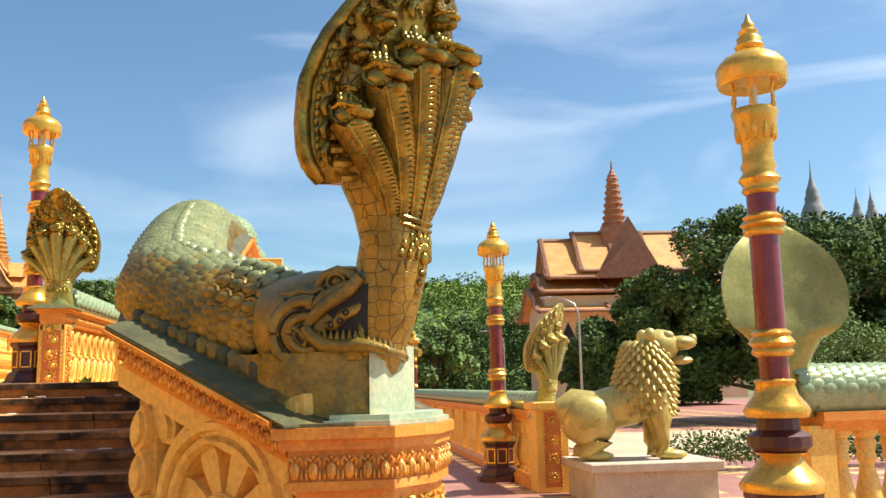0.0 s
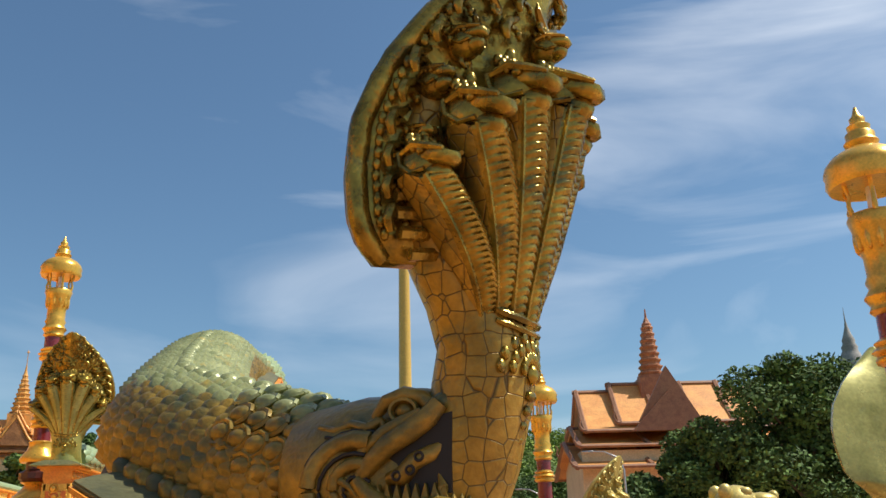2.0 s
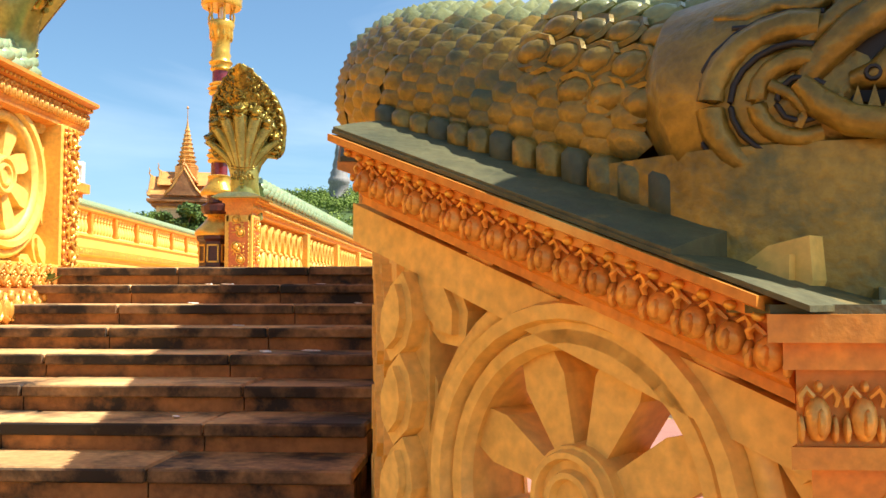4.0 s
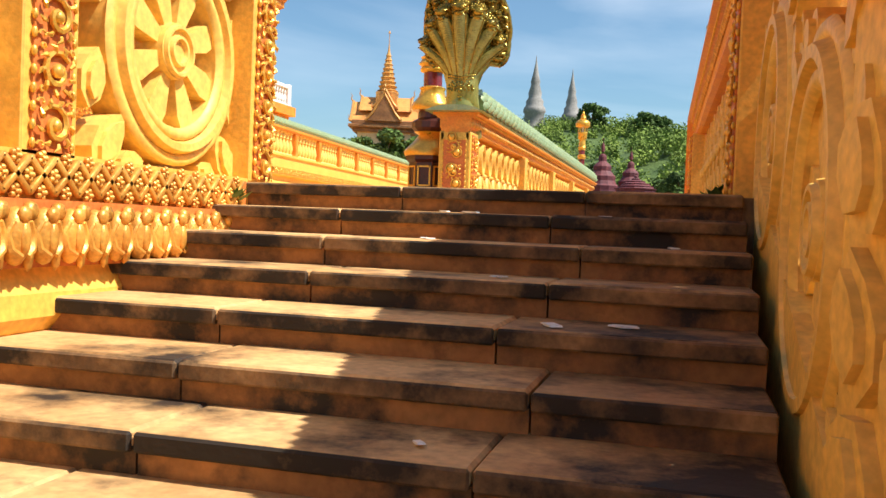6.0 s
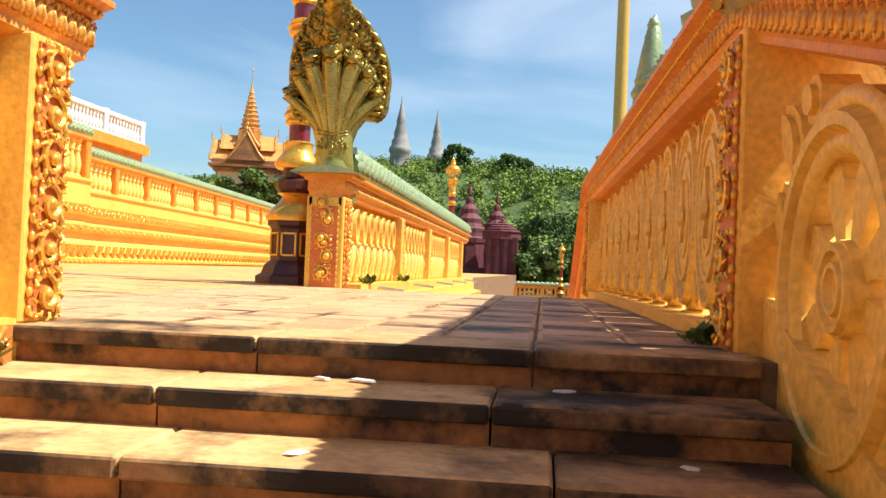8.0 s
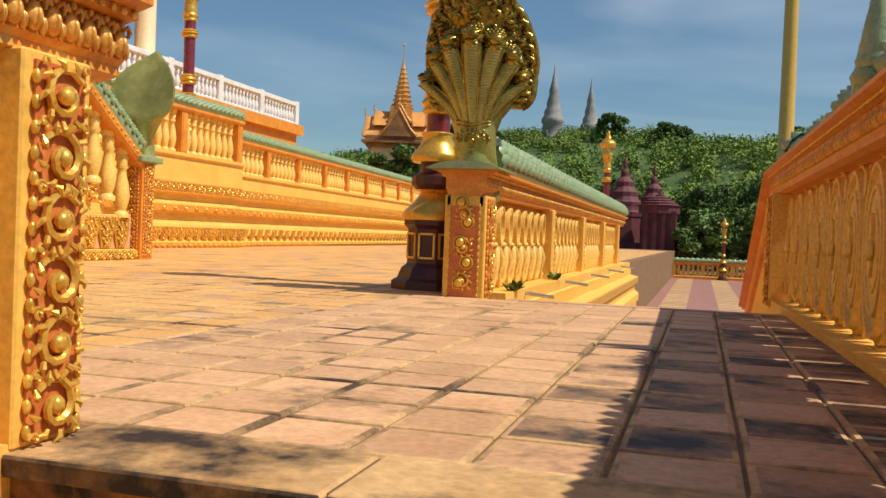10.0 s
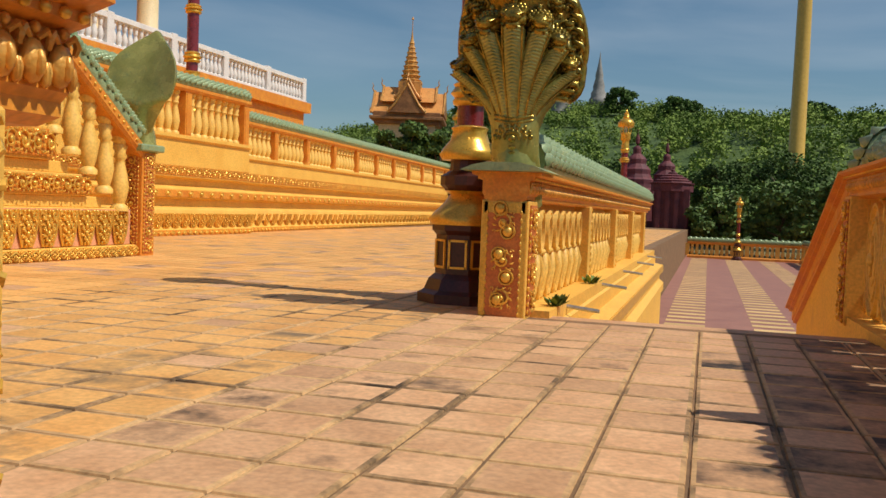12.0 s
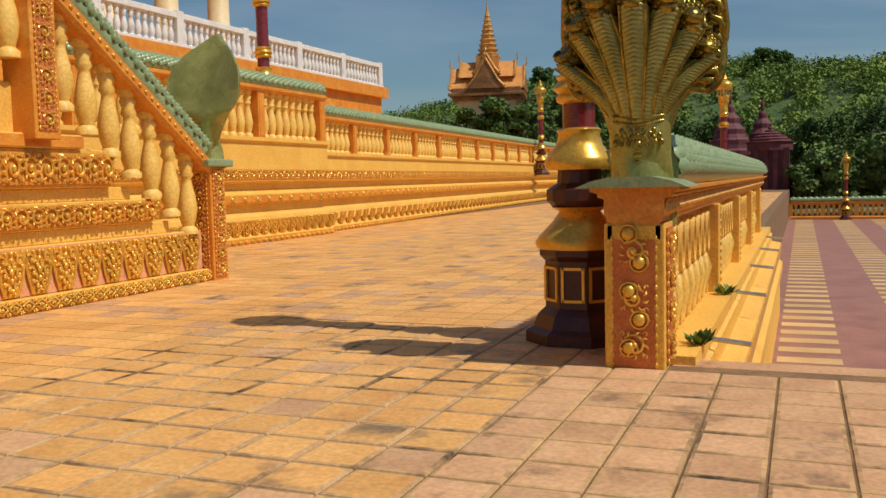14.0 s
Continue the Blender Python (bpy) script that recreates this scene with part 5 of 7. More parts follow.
body_r = [0.29, 0.30, 0.305, 0.31, 0.31, 0.31, 0.31, 0.31, 0.305, 0.30, 0.30, 0.30, 0.29, 0.26, 0.24, 0.24]
tube(bm, body_path, body_r, n=22, mat=6, flat=1.10)
scale_rows(bm, body_path, body_r, 1, 0.95, math.pi - 0.95, 8, 0.085, 0.075, start=0.16, flat=1.10, relief=1.6)
scale_rows(bm, body_path, body_r, 1, 0.5, math.pi - 0.5, 9, 0.10, 0.085, start=1.75, flat=1.10, relief=1.5)
scale_rows(bm, body_path, body_r, 6, -0.30, 0.95, 7, 0.085, 0.070, start=0.16, flat=1.10, relief=1.2)
scale_rows(bm, body_path, body_r, 6, math.pi - 0.95, math.pi + 0.30, 7, 0.085, 0.070, start=0.16, flat=1.10, relief=1.2)
# larger leaf scales where the body meets the head
for i in range(6):
    for k in range(5):
        q, a = 1.30 - 0.105 * i - 0.05 * (k % 2), 0.05 + 0.30 * k
        c = wa + D * q + Vector((0, 0, 1.74 + 0.31 * (1.3 - q)))
        nrm = Vector((D.y, -D.x, 0)) * math.cos(a) * 1.10 + Vector((0, 0, math.sin(a)))
        p = c + nrm * 0.30
        nn = nrm.normalized()
        mm = Matrix((D, nn.cross(D).normalized(), nn)).transposed().to_4x4()
        mm.translation = p
        blob(bm, (0, 0, 0.0), (0.064, 0.042, 0.040), 6 if a < 0.9 else 1, 10, 6, mm)
        tube(bm, [(0.066 * math.cos(t * 0.7), 0.048 * math.sin(t * 0.7), 0.012) for t in range(10)], 0.011, n=5, mat=6 if a < 0.9 else 1, up=Vector((0, 0, 1)), m=mm)
# crest scales along the back
for i in range(30):
    q = 0.30 + i * 0.125
    seg, acc = 0, 0.0
    while seg < len(body_path) - 2 and acc + (body_path[seg + 1] - body_path[seg]).length < q:
        acc += (body_path[seg + 1] - body_path[seg]).length
        seg += 1
    f = (q - acc) / max((body_path[seg + 1] - body_path[seg]).length, 1e-4)
    p = body_path[seg].lerp(body_path[seg + 1], min(f, 1)) + Vector((0, 0, body_r[seg] + 0.02))
    blob(bm, p, (0.06, 0.06, 0.058), 1, 8, 5)
# belly plates along the foot of the body
for i in range(13):
    h = 0.055 + 0.004 * i
    box(bm, 0.10 + i * 0.086, 0.181 + i * 0.086, -0.405, -0.22, 1.90, 1.93 + h, bevel=0.022, mat=6 if i % 3 else 2, m=m_wing)
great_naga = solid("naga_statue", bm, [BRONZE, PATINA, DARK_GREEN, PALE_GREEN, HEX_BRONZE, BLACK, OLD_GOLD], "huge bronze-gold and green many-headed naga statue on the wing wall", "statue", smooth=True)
# the dark base that the body lies on
bm = bmesh.new()
beam(bm, WL - 0.06, [(-0.585, 1.873), (-0.585, 1.884), (0.585, 1.884), (0.585, 1.873)], m=m_wing @ Matrix.Translation((0.15, 0, 0)))
beam(bm, WL - 0.34, [(-0.58, 1.875), (-0.58, 1.893), (-0.50, 1.915), (-0.30, 1.955), (0.30, 1.955), (0.50, 1.915), (0.58, 1.893), (0.58, 1.875)], m=m_wing @ Matrix.Translation((0.15, 0, 0)))
beam(bm, 3.1, [(-0.52, RZ + 0.014), (-0.52, RZ + 0.03), (-0.26, RZ + 0.11), (-0.02, RZ + 0.11), (0.12, RZ + 0.03), (0.12, RZ + 0.014)], m=m_ramp)
beam(bm, 1.4, [(-0.54, TZ + 0.014), (-0.54, TZ + 0.03), (-0.26, TZ + 0.11), (-0.02, TZ + 0.11), (0.12, TZ + 0.03), (0.12, TZ + 0.014)], m=m_turn)
part("coping", bm, DARK_GREEN, wing)
bm = bmesh.new()
CAP = [(0.06, 4.42), (0.36, 4.37), (0.60, 4.60), (0.71, 4.94), (0.70, 5.2), (0.46, 5.3), (0.2, 5.0)]
slab(bm, CAP, 1.337, 1.36, 0.0)
slab(bm, CAP, 1.36, 1.385, -0.09)
part("pedestal_cap", bm, PALE_GREEN, wing, "pale green glossy cap")
bm = bmesh.new()
slab(bm, [(-0.16, 4.36), (0.2, 4.37), (0.3, 5.3), (0.05, 5.2), (-0.2, 4.5)], 1.3355, 1.352)
part("pedestal_ledge", bm, DARK_GREEN, wing, "dark green weathered ledge")
hood_statue("gold-green many-headed naga hood at the end of the terrace rail", XL + 0.05, 9.75, 3.2, 75, size=0.8)


# ---------------------------------------------------------------- the rail that parts the terrace from the plaza
rail_n = thing("plaza_rail", "yellow carved rail with green serpent coping along the terrace edge", "balustrade", kind="structure")
XN, NH = -4.74, 0.21
m_n = Matrix.Translation((XN, 17.06, 0)) @ pose(0, 0, 0, 0, 0, 90)
NL = 17.8
cornice(rail_n, m_n @ Matrix.Translation((0.0, 0, 0)), NL, NH, 3.0)
pillar(rail_n, Matrix.Translation((XN, 17.06 + 0.22, 0)), 0.46, 0.44, T - 0.02, 2.74)
bm = bmesh.new()
for s in (-1, 1):
    box(bm, s * 0.19 - 0.025, s * 0.19 + 0.025, -0.235, -0.2, T + 0.0, 2.72)
box(bm, -0.2, 0.2, -0.235, -0.2, 2.62, 2.72)
part("frame", bake(bm, Matrix.Translation((XN, 17.28, 0))), GOLD, rail_n)
for i in range(5):
    part("boss", BOSS, None, rail_n, m=Matrix.Translation((XN + (0.04 if i % 2 else -0.04), 17.06 - 0.02, T + 0.16 + i * 0.22)))
scroll_strip(rail_n, Matrix.Translation((XN + 0.232, 17.28, 0)) @ pose(0, 0, 0, 0, 0, 90), T + 0.02, 2.7, 0.3)
bm = bmesh.new()
beam(bm, NL, [(-0.66, P - 0.2), (-0.66, 0.5), (-0.72, 0.55), (-0.72, 0.75), (-0.6, 0.85), (-0.6, 1.0), (-0.68, 1.06), (-0.68, 1.26), (-0.46, 1.30), (-0.46, T - 0.12), (-0.42, T - 0.10), (-0.42, T + 0.05), (0.21, T + 0.05), (0.21, P - 0.2)])
part("plinth", bake(bm, m_n @ Matrix.Translation((0.3, 0, 0))), YELLOW, rail_n)
bm = bmesh.new()
beam(bm, NL, [(-0.7, 1.08), (-0.7, 1.24), (-0.67, 1.24), (-0.67, 1.08)])
part("gilt_band", bake(bm, m_n @ Matrix.Translation((0.3, 0, 0))), GOLD, rail_n)


def figure_panel(parent, m, length, z0, z1, y=-0.16, depth=0.1):
    """A pierced panel of two rows of interlocking arched figures."""
    n = max(2, round(length / 0.46))
    step, h = length / n, (z1 - z0) / 2
    bm = bmesh.new()
    box(bm, 0, length, y + 0.085, y + depth + 0.04, z0, z1)
    part("backing", bake(bm, m), YELLOW, parent)
    bm = bmesh.new()
    for i in range(n):
        cx = (i + 0.5) * step
        ring(bm, (cx, y + 0.05, z0 + h * 1.42), step * 0.26, h * 0.42, 0.05, 0.09, n=14)
        leaf_filler(bm, cx - step * 0.5, z0 + h * 1.45, step * 0.26, h * 0.8, y + 0.02, 0.06)
        blob(bm, (cx, y + 0.02, z0 + h * 1.72), (step * 0.13, 0.06, h * 0.12), 0, 8, 6)
        box(bm, cx - step * 0.5, cx + step * 0.5, y - 0.01, y + 0.06, z0 + h * 0.93, z0 + h * 1.05, bevel=0.02)
        for q in (-1, 1):
            tube(bm, [(cx + q * step * 0.06, y + 0.03, z0 + h * 0.95), (cx + q * step * 0.30, y + 0.0, z0 + h * 0.62), (cx + q * step * 0.22, y + 0.02, z0 + h * 0.3), (cx + q * step * 0.36, y + 0.03, z0 + 0.02)], [0.05, 0.06, 0.045, 0.04], n=7, up=Vector((0, 1, 0)))
        leaf_filler(bm, cx, z0 + h * 0.36, step * 0.24, h * 0.6, y + 0.03, 0.05)
        blob(bm, (cx + step * 0.5, y + 0.04, z0 + h * 0.12), (step * 0.14, 0.05, h * 0.12), 0, 8, 5)
    part("figure_carving", bake(bm, m), CREAM, parent, smooth=True)


y0 = 17.5
for i in range(4):
    y1 = 21.52 + 3.79 * i
    figure_panel(rail_n, Matrix.Translation((XN, y0, 0)) @ pose(0, 0, 0, 0, 0, 90), y1 - y0 - 0.13, T + 0.05, 2.74, y=-0.13)
    pillar(rail_n, Matrix.Translation((XN, y1, 0)) @ pose(0, 0, 0, 0, 0, 90), 0.26, 0.52, T + 0.04, 2.74, strip_front=False)
    for k in range(12):
        part("bead", BEAD, None, rail_n, m=Matrix.Translation((XN + 0.262, y1 + 0.10, T + 0.10 + 0.088 * k)) @ Matrix.Diagonal((1.2, 1.2, 2.2, 1)))
    y0 = y1 + 0.13
green_body(rail_n, curve_pts((XN, 17.62, 3.16), (XN, 17.06 + NL, 3.12), 26), 0.24)
for i in range(5):
    bm = bmesh.new()
    tube(bm, [(XN + 0.38, 18.5 + 3.4 * i, T + 0.0), (XN + 0.78, 18.5 + 3.4 * i, T - 0.04)], 0.025, n=6)
    solid("drain_pipe", bm, STEEL, "short grey steel drain pipe through the ledge", "pipe", group="ledge drain pipes")
bm = bmesh.new()
prism(bm, [(-0.42, 0), (0.42, 0), (0.3, 0.05), (0.16, 0.08), (-0.16, 0.08), (-0.3, 0.05)], -0.42, 0.42)
part("cap", bake(bm, Matrix.Translation((XN, 17.3, 3.014))), GREEN_TILE, rail_n)
hood_statue("bronze-gold many-headed naga hood with green back at the rail's end", XN, 17.42, 3.12, -88, size=1.03)


# ---------------------------------------------------------------- lamp posts
bm = bmesh.new()
blob(bm, (0, 0, 0), (0.03, 0.03, 0.13), 0, 6, 4)
LAMP_LEAF = mesh_of(bm, BRIGHT_GOLD, True)


def lamp_post(x, y, z, size, label):
    lp = thing("lamp_post", label, "street lamp", pose(x, y, z), group="gilt temple lamp posts")
    lp.scale = (size, size, size)
    bm = bmesh.new()
    lathe(bm, [(0.52, 0), (0.52, 0.1), (0.45, 0.14), (0.4, 0.26), (0.33, 0.32), (0.33, 0.75), (0.38, 0.8), (0.38, 0.86)], 8, square=True)
    lathe(bm, [(0.25, 1.24), (0.31, 1.3), (0.31, 1.4), (0.21, 1.46), (0.2, 1.6)], 14)
    part("base", bm, DARK_MAROON, lp)
    for k in range(8):
        bm = bmesh.new()
        for s in (-1, 1):
            box(bm, s * 0.095 - 0.012, s * 0.095 + 0.012, -0.012, 0.012, 0.38, 0.70)
        box(bm, -0.1, 0.1, -0.012, 0.012, 0.38, 0.405)
        box(bm, -0.1, 0.1, -0.012, 0.012, 0.675, 0.70)
        part("frame", bm, GOLD, lp, m=pose(0, 0, 0, 0, 0, 45 * k) @ Matrix.Translation((0, -0.312, 0)))
    bm = bmesh.new()
    lathe(bm, [(0.40, 0.86), (0.42, 0.92), (0.38, 0.98), (0.26, 1.1), (0.19, 1.2), (0.27, 1.24)], 18)
    part("lotus", bm, BRIGHT_GOLD, lp, smooth=True)
    bm = bmesh.new()
    lathe(bm, [(0.30, 1.58), (0.33, 1.64), (0.30, 1.7), (0.22, 1.80), (0.19, 1.9), (0.21, 1.94), (0.18, 1.96)], 18)
    part("lotus", bm, BRIGHT_GOLD, lp, smooth=True)
    bm = bmesh.new()
    lathe(bm, [(0.148, 1.94), (0.148, 4.0)], 20)
    part("shaft", bm, MAROON, lp, smooth=True)
    for zz, hh in ((2.18, 0.28), (3.42, 0.24)):
        bm = bmesh.new()
        lathe(bm, [(0.15, zz), (0.2, zz + 0.02), (0.21, zz + 0.06), (0.185, zz + 0.09), (0.235, zz + hh * 0.5), (0.185, zz + hh - 0.07), (0.205, zz + hh - 0.04), (0.15, zz + hh)], 18)
        part("collar", bm, BRIGHT_GOLD, lp, smooth=True)
    bm = bmesh.new()
    lathe(bm, [(0.15, 3.86), (0.19, 3.9), (0.17, 3.95), (0.215, 4.02), (0.16, 4.1), (0.185, 4.16), (0.16, 4.22), (0.165, 4.4), (0.20, 4.5), (0.22, 4.66), (0.245, 4.74), (0.225, 4.78)], 18)
    capital = part("capital", bm, BRIGHT_GOLD, lp, smooth=True)
    for k in range(12):
        part("leaf", LAMP_LEAF, None, capital, m=pose(0, 0, 0, 0, 0, 30 * k) @ Matrix.Translation((0.19, 0, 4.55)))
    bm = bmesh.new()
    lathe(bm, [(0.035, 4.78), (0.045, 4.85), (0.04, 5.1), (0.02, 5.16)], 10)
    part("lamp_bulb", bm, FROST, lp, "frosted white lamp tube", smooth=True)
    for k in range(6):
        a = k * math.tau / 6
        bm = bmesh.new()
        tube(bm, [(0.215, 0, 4.77), (0.235, 0, 4.86), (0.215, 0, 4.94), (0.25, 0, 5.08), (0.30, 0, 5.12)], [0.028, 0.022, 0.018, 0.024, 0.03], n=6, up=Vector((0, 1, 0)))
        part("bracket", bm, BRIGHT_GOLD, lp, smooth=True, m=pose(0, 0, 0, 0, 0, 60 * k))
    bm = bmesh.new()
    lathe(bm, [(0.29, 5.05), (0.345, 5.04), (0.37, 5.09), (0.36, 5.16), (0.375, 5.20), (0.35, 5.27), (0.29, 5.34), (0.19, 5.40), (0.13, 5.43), (0.155, 5.48), (0.125, 5.52), (0.13, 5.57), (0.095, 5.60), (0.105, 5.65), (0.065, 5.68), (0.07, 5.73), (0.04, 5.76), (0.012, 5.85)], 20)
    part("canopy", bm, BRIGHT_GOLD, lp, smooth=True)
    return lp


lamp_post(-5.42, 18.18, T, 0.98, "gilt and maroon temple lamp post beside the naga pillar")
lamp_post(-6.66, 50.0, T, 1.0, "gilt and maroon temple lamp post farther along the terrace")
lamp_post(4.05, 7.8, -0.22, 0.88, "gilt and maroon temple lamp post by the plaza gate")
lamp_post(3.98, 20.2, P, 1.0, "gilt lamp post beside the plaza rail")
lamp_post(-0.5, 84.0, P, 0.88, "gilt lamp post at the far plaza rail")
lamp_post(5.4, 52.0, P, 0.9, "gilt lamp post along the plaza rail")
lamp_post(-19.6, 34.9, 4.3, 1.3, "gilt and maroon lamp post on the upper platform")
lamp_post(-18.6, 64.0, 3.3, 1.0, "gilt and maroon lamp post on the far upper platform")

bm = bmesh.new()
box(bm, 3.45, 4.65, 7.2, 8.4, P - 0.1, -0.22, bevel=0.02)
solid("lamp_plinth", bm, CONCRETE, "low square concrete plinth under a lamp post", "plinth")


# ---------------------------------------------------------------- upper platform: moulded wall, balusters and copings
def baluster_mesh(h, r, mat):
    bm = bmesh.new()
    lathe(bm, [(r * 0.95, 0), (r * 0.95, h * 0.06), (r * 0.6, h * 0.1), (r * 0.85, h * 0.2), (r, h * 0.32), (r * 0.85, h * 0.46), (r * 0.55, h * 0.62), (r * 0.5, h * 0.68), (r * 0.75, h * 0.72), (r * 0.6, h * 0.78), (r * 0.8, h * 0.86), (r * 0.62, h * 0.9), (r * 0.95, h * 0.94), (r * 0.95, h)], 10)
    return mesh_of(bm, mat, True)


BALUSTER = baluster_mesh(0.86, 0.135, CREAM)
WHITE_BALUSTER = baluster_mesh(0.95, 0.13, WHITE)


def upper_wall(name, label, origin, along, length, height_shift=0.0, petal_pitch=0.42, rail_h=0.86):
    """A platform wall: lotus base, plain steps, gilt bands, then a baluster rail with a green coping. Local -y faces the terrace."""
    w = thing(name, label, "wall", kind="structure")
    ax = Vector((*along, 0)).normalized()
    m = Matrix(((ax.x, -ax.y, 0, origin[0]), (ax.y, ax.x, 0, origin[1]), (0, 0, 1, 0), (0, 0, 0, 1)))
    H = height_shift
    bm = bmesh.new()
    beam(bm, length, [(-0.5, T - 0.3), (-0.5, T + 0.16), (-0.44, T + 0.2), (-0.3, T + 0.68), (-0.26, T + 0.74), (-0.12, T + 0.78), (-0.12, T + 0.98), (-0.32, T + 1.02), (-0.32, T + 1.25), (-0.14, T + 1.36), (-0.14, T + 1.52), (-0.36, T + 1.58), (-0.36, T + 1.92 + H), (-0.44, T + 1.97 + H), (-0.44, T + 2.06 + H), (1.5, T + 2.06 + H), (1.5, T - 0.3)])
    part("plinth", bake(bm, m), YELLOW, w)
    bm = bmesh.new()
    beam(bm, length, [(-0.335, T + 1.04), (-0.335, T + 1.22), (-0.30, T + 1.22), (-0.30, T + 1.04)])
    beam(bm, length, [(-0.375, T + 1.62), (-0.375, T + 1.88), (-0.34, T + 1.88), (-0.34, T + 1.62)])
    beam(bm, length, [(-0.515, T + 0.01), (-0.515, T + 0.15), (-0.48, T + 0.15), (-0.48, T + 0.01)])
    part("orange_band", bake(bm, m), ORANGE, w)
    n = int(length / petal_pitch)
    for i in range(n):
        x = (i + 0.5) * length / n
        part("petal", PETAL_BIG, None, w, m=m @ Matrix.Translation((x, -0.435, T + 0.21)) @ pose(0, 0, 0, 16) @ Matrix.Diagonal((1.25, 1, 1.2, 1)))
    n = int(length / 0.27)
    for i in range(n):
        x = (i + 0.5) * length / n
        part("diamond", DIAMOND, None, w, m=m @ Matrix.Translation((x, -0.515, T + 0.08)) @ Matrix.Diagonal((2.1, 1.4, 0.95, 1)))
        part("scroll", SCROLL, None, w, m=m @ Matrix.Translation((x, -0.378, T + 1.75)) @ Matrix.Diagonal((1.25 if i % 2 else -1.25, 1, 1.1, 1)))
        if i % 2:
            part("boss", BOSS, None, w, m=m @ Matrix.Translation((x, -0.335, T + 1.13)) @ Matrix.Diagonal((1.4, 1.2, 1.1, 1)))
    zb = T + 2.06 + H
    bm = bmesh.new()
    zr = zb + rail_h
    beam(bm, length, [(-0.34, zr), (-0.4, zr + 0.06), (-0.4, zr + 0.14), (0.1, zr + 0.14), (0.1, zr + 0.06), (0.04, zr)])
    part("handrail", bake(bm, m), ORANGE, w)
    posts = max(2, round(length / 3.0) + 1)
    for i in range(posts):
        x = 0.16 + (length - 0.32) * i / (posts - 1)
        bm = bmesh.new()
        box(bm, x - 0.15, x + 0.15, -0.33, 0.03, zb, zr + 0.01)
        box(bm, x - 0.1, x + 0.1, -0.345, -0.32, zb + 0.06, zr - 0.06)
        part("post", bake(bm, m), ORANGE, w)
        if i < posts - 1:
            gap = (length - 0.32) / (posts - 1)
            k = int((gap - 0.4) / 0.33)
            for j in range(k):
                part("baluster", BALUSTER, None, w, m=m @ Matrix.Translation((x + 0.2 + (j + 0.5) * (gap - 0.4) / k, -0.15, zb)) @ Matrix.Diagonal((1, 1, rail_h / 0.86, 1)))
    green_body(w, [m @ Vector((length * i / 24, -0.15, zr + 0.26)) for i in range(25)], 0.2)
    return w


upper_wall("upper_wall", "golden moulded platform wall with balusters and green coping", (-16.9, 14.0), (0, 1), 19.4, 0.64, rail_h=1.2)
upper_wall("upper_wall_far", "long golden moulded platform wall receding along the terrace", (-17.3, 33.3), (-0.068, 1), 50.8, 0.36, petal_pitch=0.6, rail_h=0.96)
bm = bmesh.new()
box(bm, -45, -17.3, -10, 33.2, 0, T + 2.6)
box(bm, -45, -20.8, 33.2, 84, 0, T + 2.3)
solid("upper_platform", bm, YELLOW, "yellow upper platform floor", "floor", kind="structure")

# the second tier with its white balustrade and the columns of the hall on it
tier = thing("second_tier", "orange-brown second tier with a white balustrade", "wall", kind="structure")
bm = bmesh.new()
box(bm, -60, -24.9, -10, 54.5, 3, 8.0)
box(bm, -60, -24.6, -10, 54.8, 7.65, 8.2)
part("tier_wall", bm, ORANGE, tier)
bm = bmesh.new()
box(bm, -25.15, -24.8, 0, 54.5, 9.26, 9.48, bevel=0.02)
box(bm, -25.2, -24.75, 0, 54.5, 8.18, 8.32)
part("white_rail", bm, WHITE, tier)
for i in range(13):
    bm = bmesh.new()
    box(bm, -25.17, -24.78, 54.3 - 4.2 * i - 0.2, 54.3 - 4.2 * i + 0.2, 8.26, 9.54, bevel=0.02)
    part("white_post", bm, WHITE, tier)
    for k in range(11):
        part("baluster", WHITE_BALUSTER, None, tier, m=Matrix.Translation((-24.97, 54.3 - 4.2 * i - 0.38 - k * 0.345, 8.31)))
for i, y in enumerate((45.7, 42.0, 38.3, 34.6, 30.9)):
    bm = bmesh.new()
    lathe(bm, [(0.62, 8.15), (0.62, 8.4), (0.5, 8.5), (0.5, 16.0), (0.6, 16.3)], 24, m=Matrix.Translation((-29, y, 0)))
    solid("hall_column", bm, COLUMN, "round cream column of the hall on the platform", "column", smooth=True, group="hall columns")
bm = bmesh.new()
box(bm, -45, -33, 20, 44, 7.5, 16.0)
box(bm, -46, -28, 18, 47, 16.3, 17.2)
solid("hall_body", bm, TEMPLE_WALL, "yellow hall wall behind the columns", "building", kind="structure")

# ---------------------------------------------------------------- side stair to the upper platform
side = thing("side_stair", "carved side of a stair up to the upper platform", "stairs", kind="structure")
XS = -12.3
# local x runs along +y, -y faces the camera side (+x)
m_s = Matrix.Translation((XS, 0, 0)) @ pose(0, 0, 0, 0, 0, 90)
bm = bmesh.new()
for (ya, yb, z0, z1, out) in ((10, 22.1, T - 0.2, T + 0.19, 0.12), (10, 21.7, T + 0.19, T + 0.80, 0.0), (10, 21.05, T + 0.8, T + 0.98, -0.06), (10, 20.65, T + 0.98, T + 1.32, -0.02), (10, 20.3, T + 1.32, T + 1.5, -0.1), (10, 19.85, T + 1.5, T + 2.0, -0.02), (10, 19.3, T + 2.0, T + 2.18, 0.04), (10, 18.9, T + 2.18, T + 2.8, -0.12), (10, 18.1, T + 2.8, T + 3.4, -0.1)):
    bm = bmesh.new()
    box(bm, ya, yb, -out, 2.4, z0, z1, bevel=0.012, m=m_s)
    part("moulding", bm, YELLOW, side)
bm = bmesh.new()
box(bm, 10, 22.12, -0.135, -0.1, T + 0.02, T + 0.17, m=m_s)
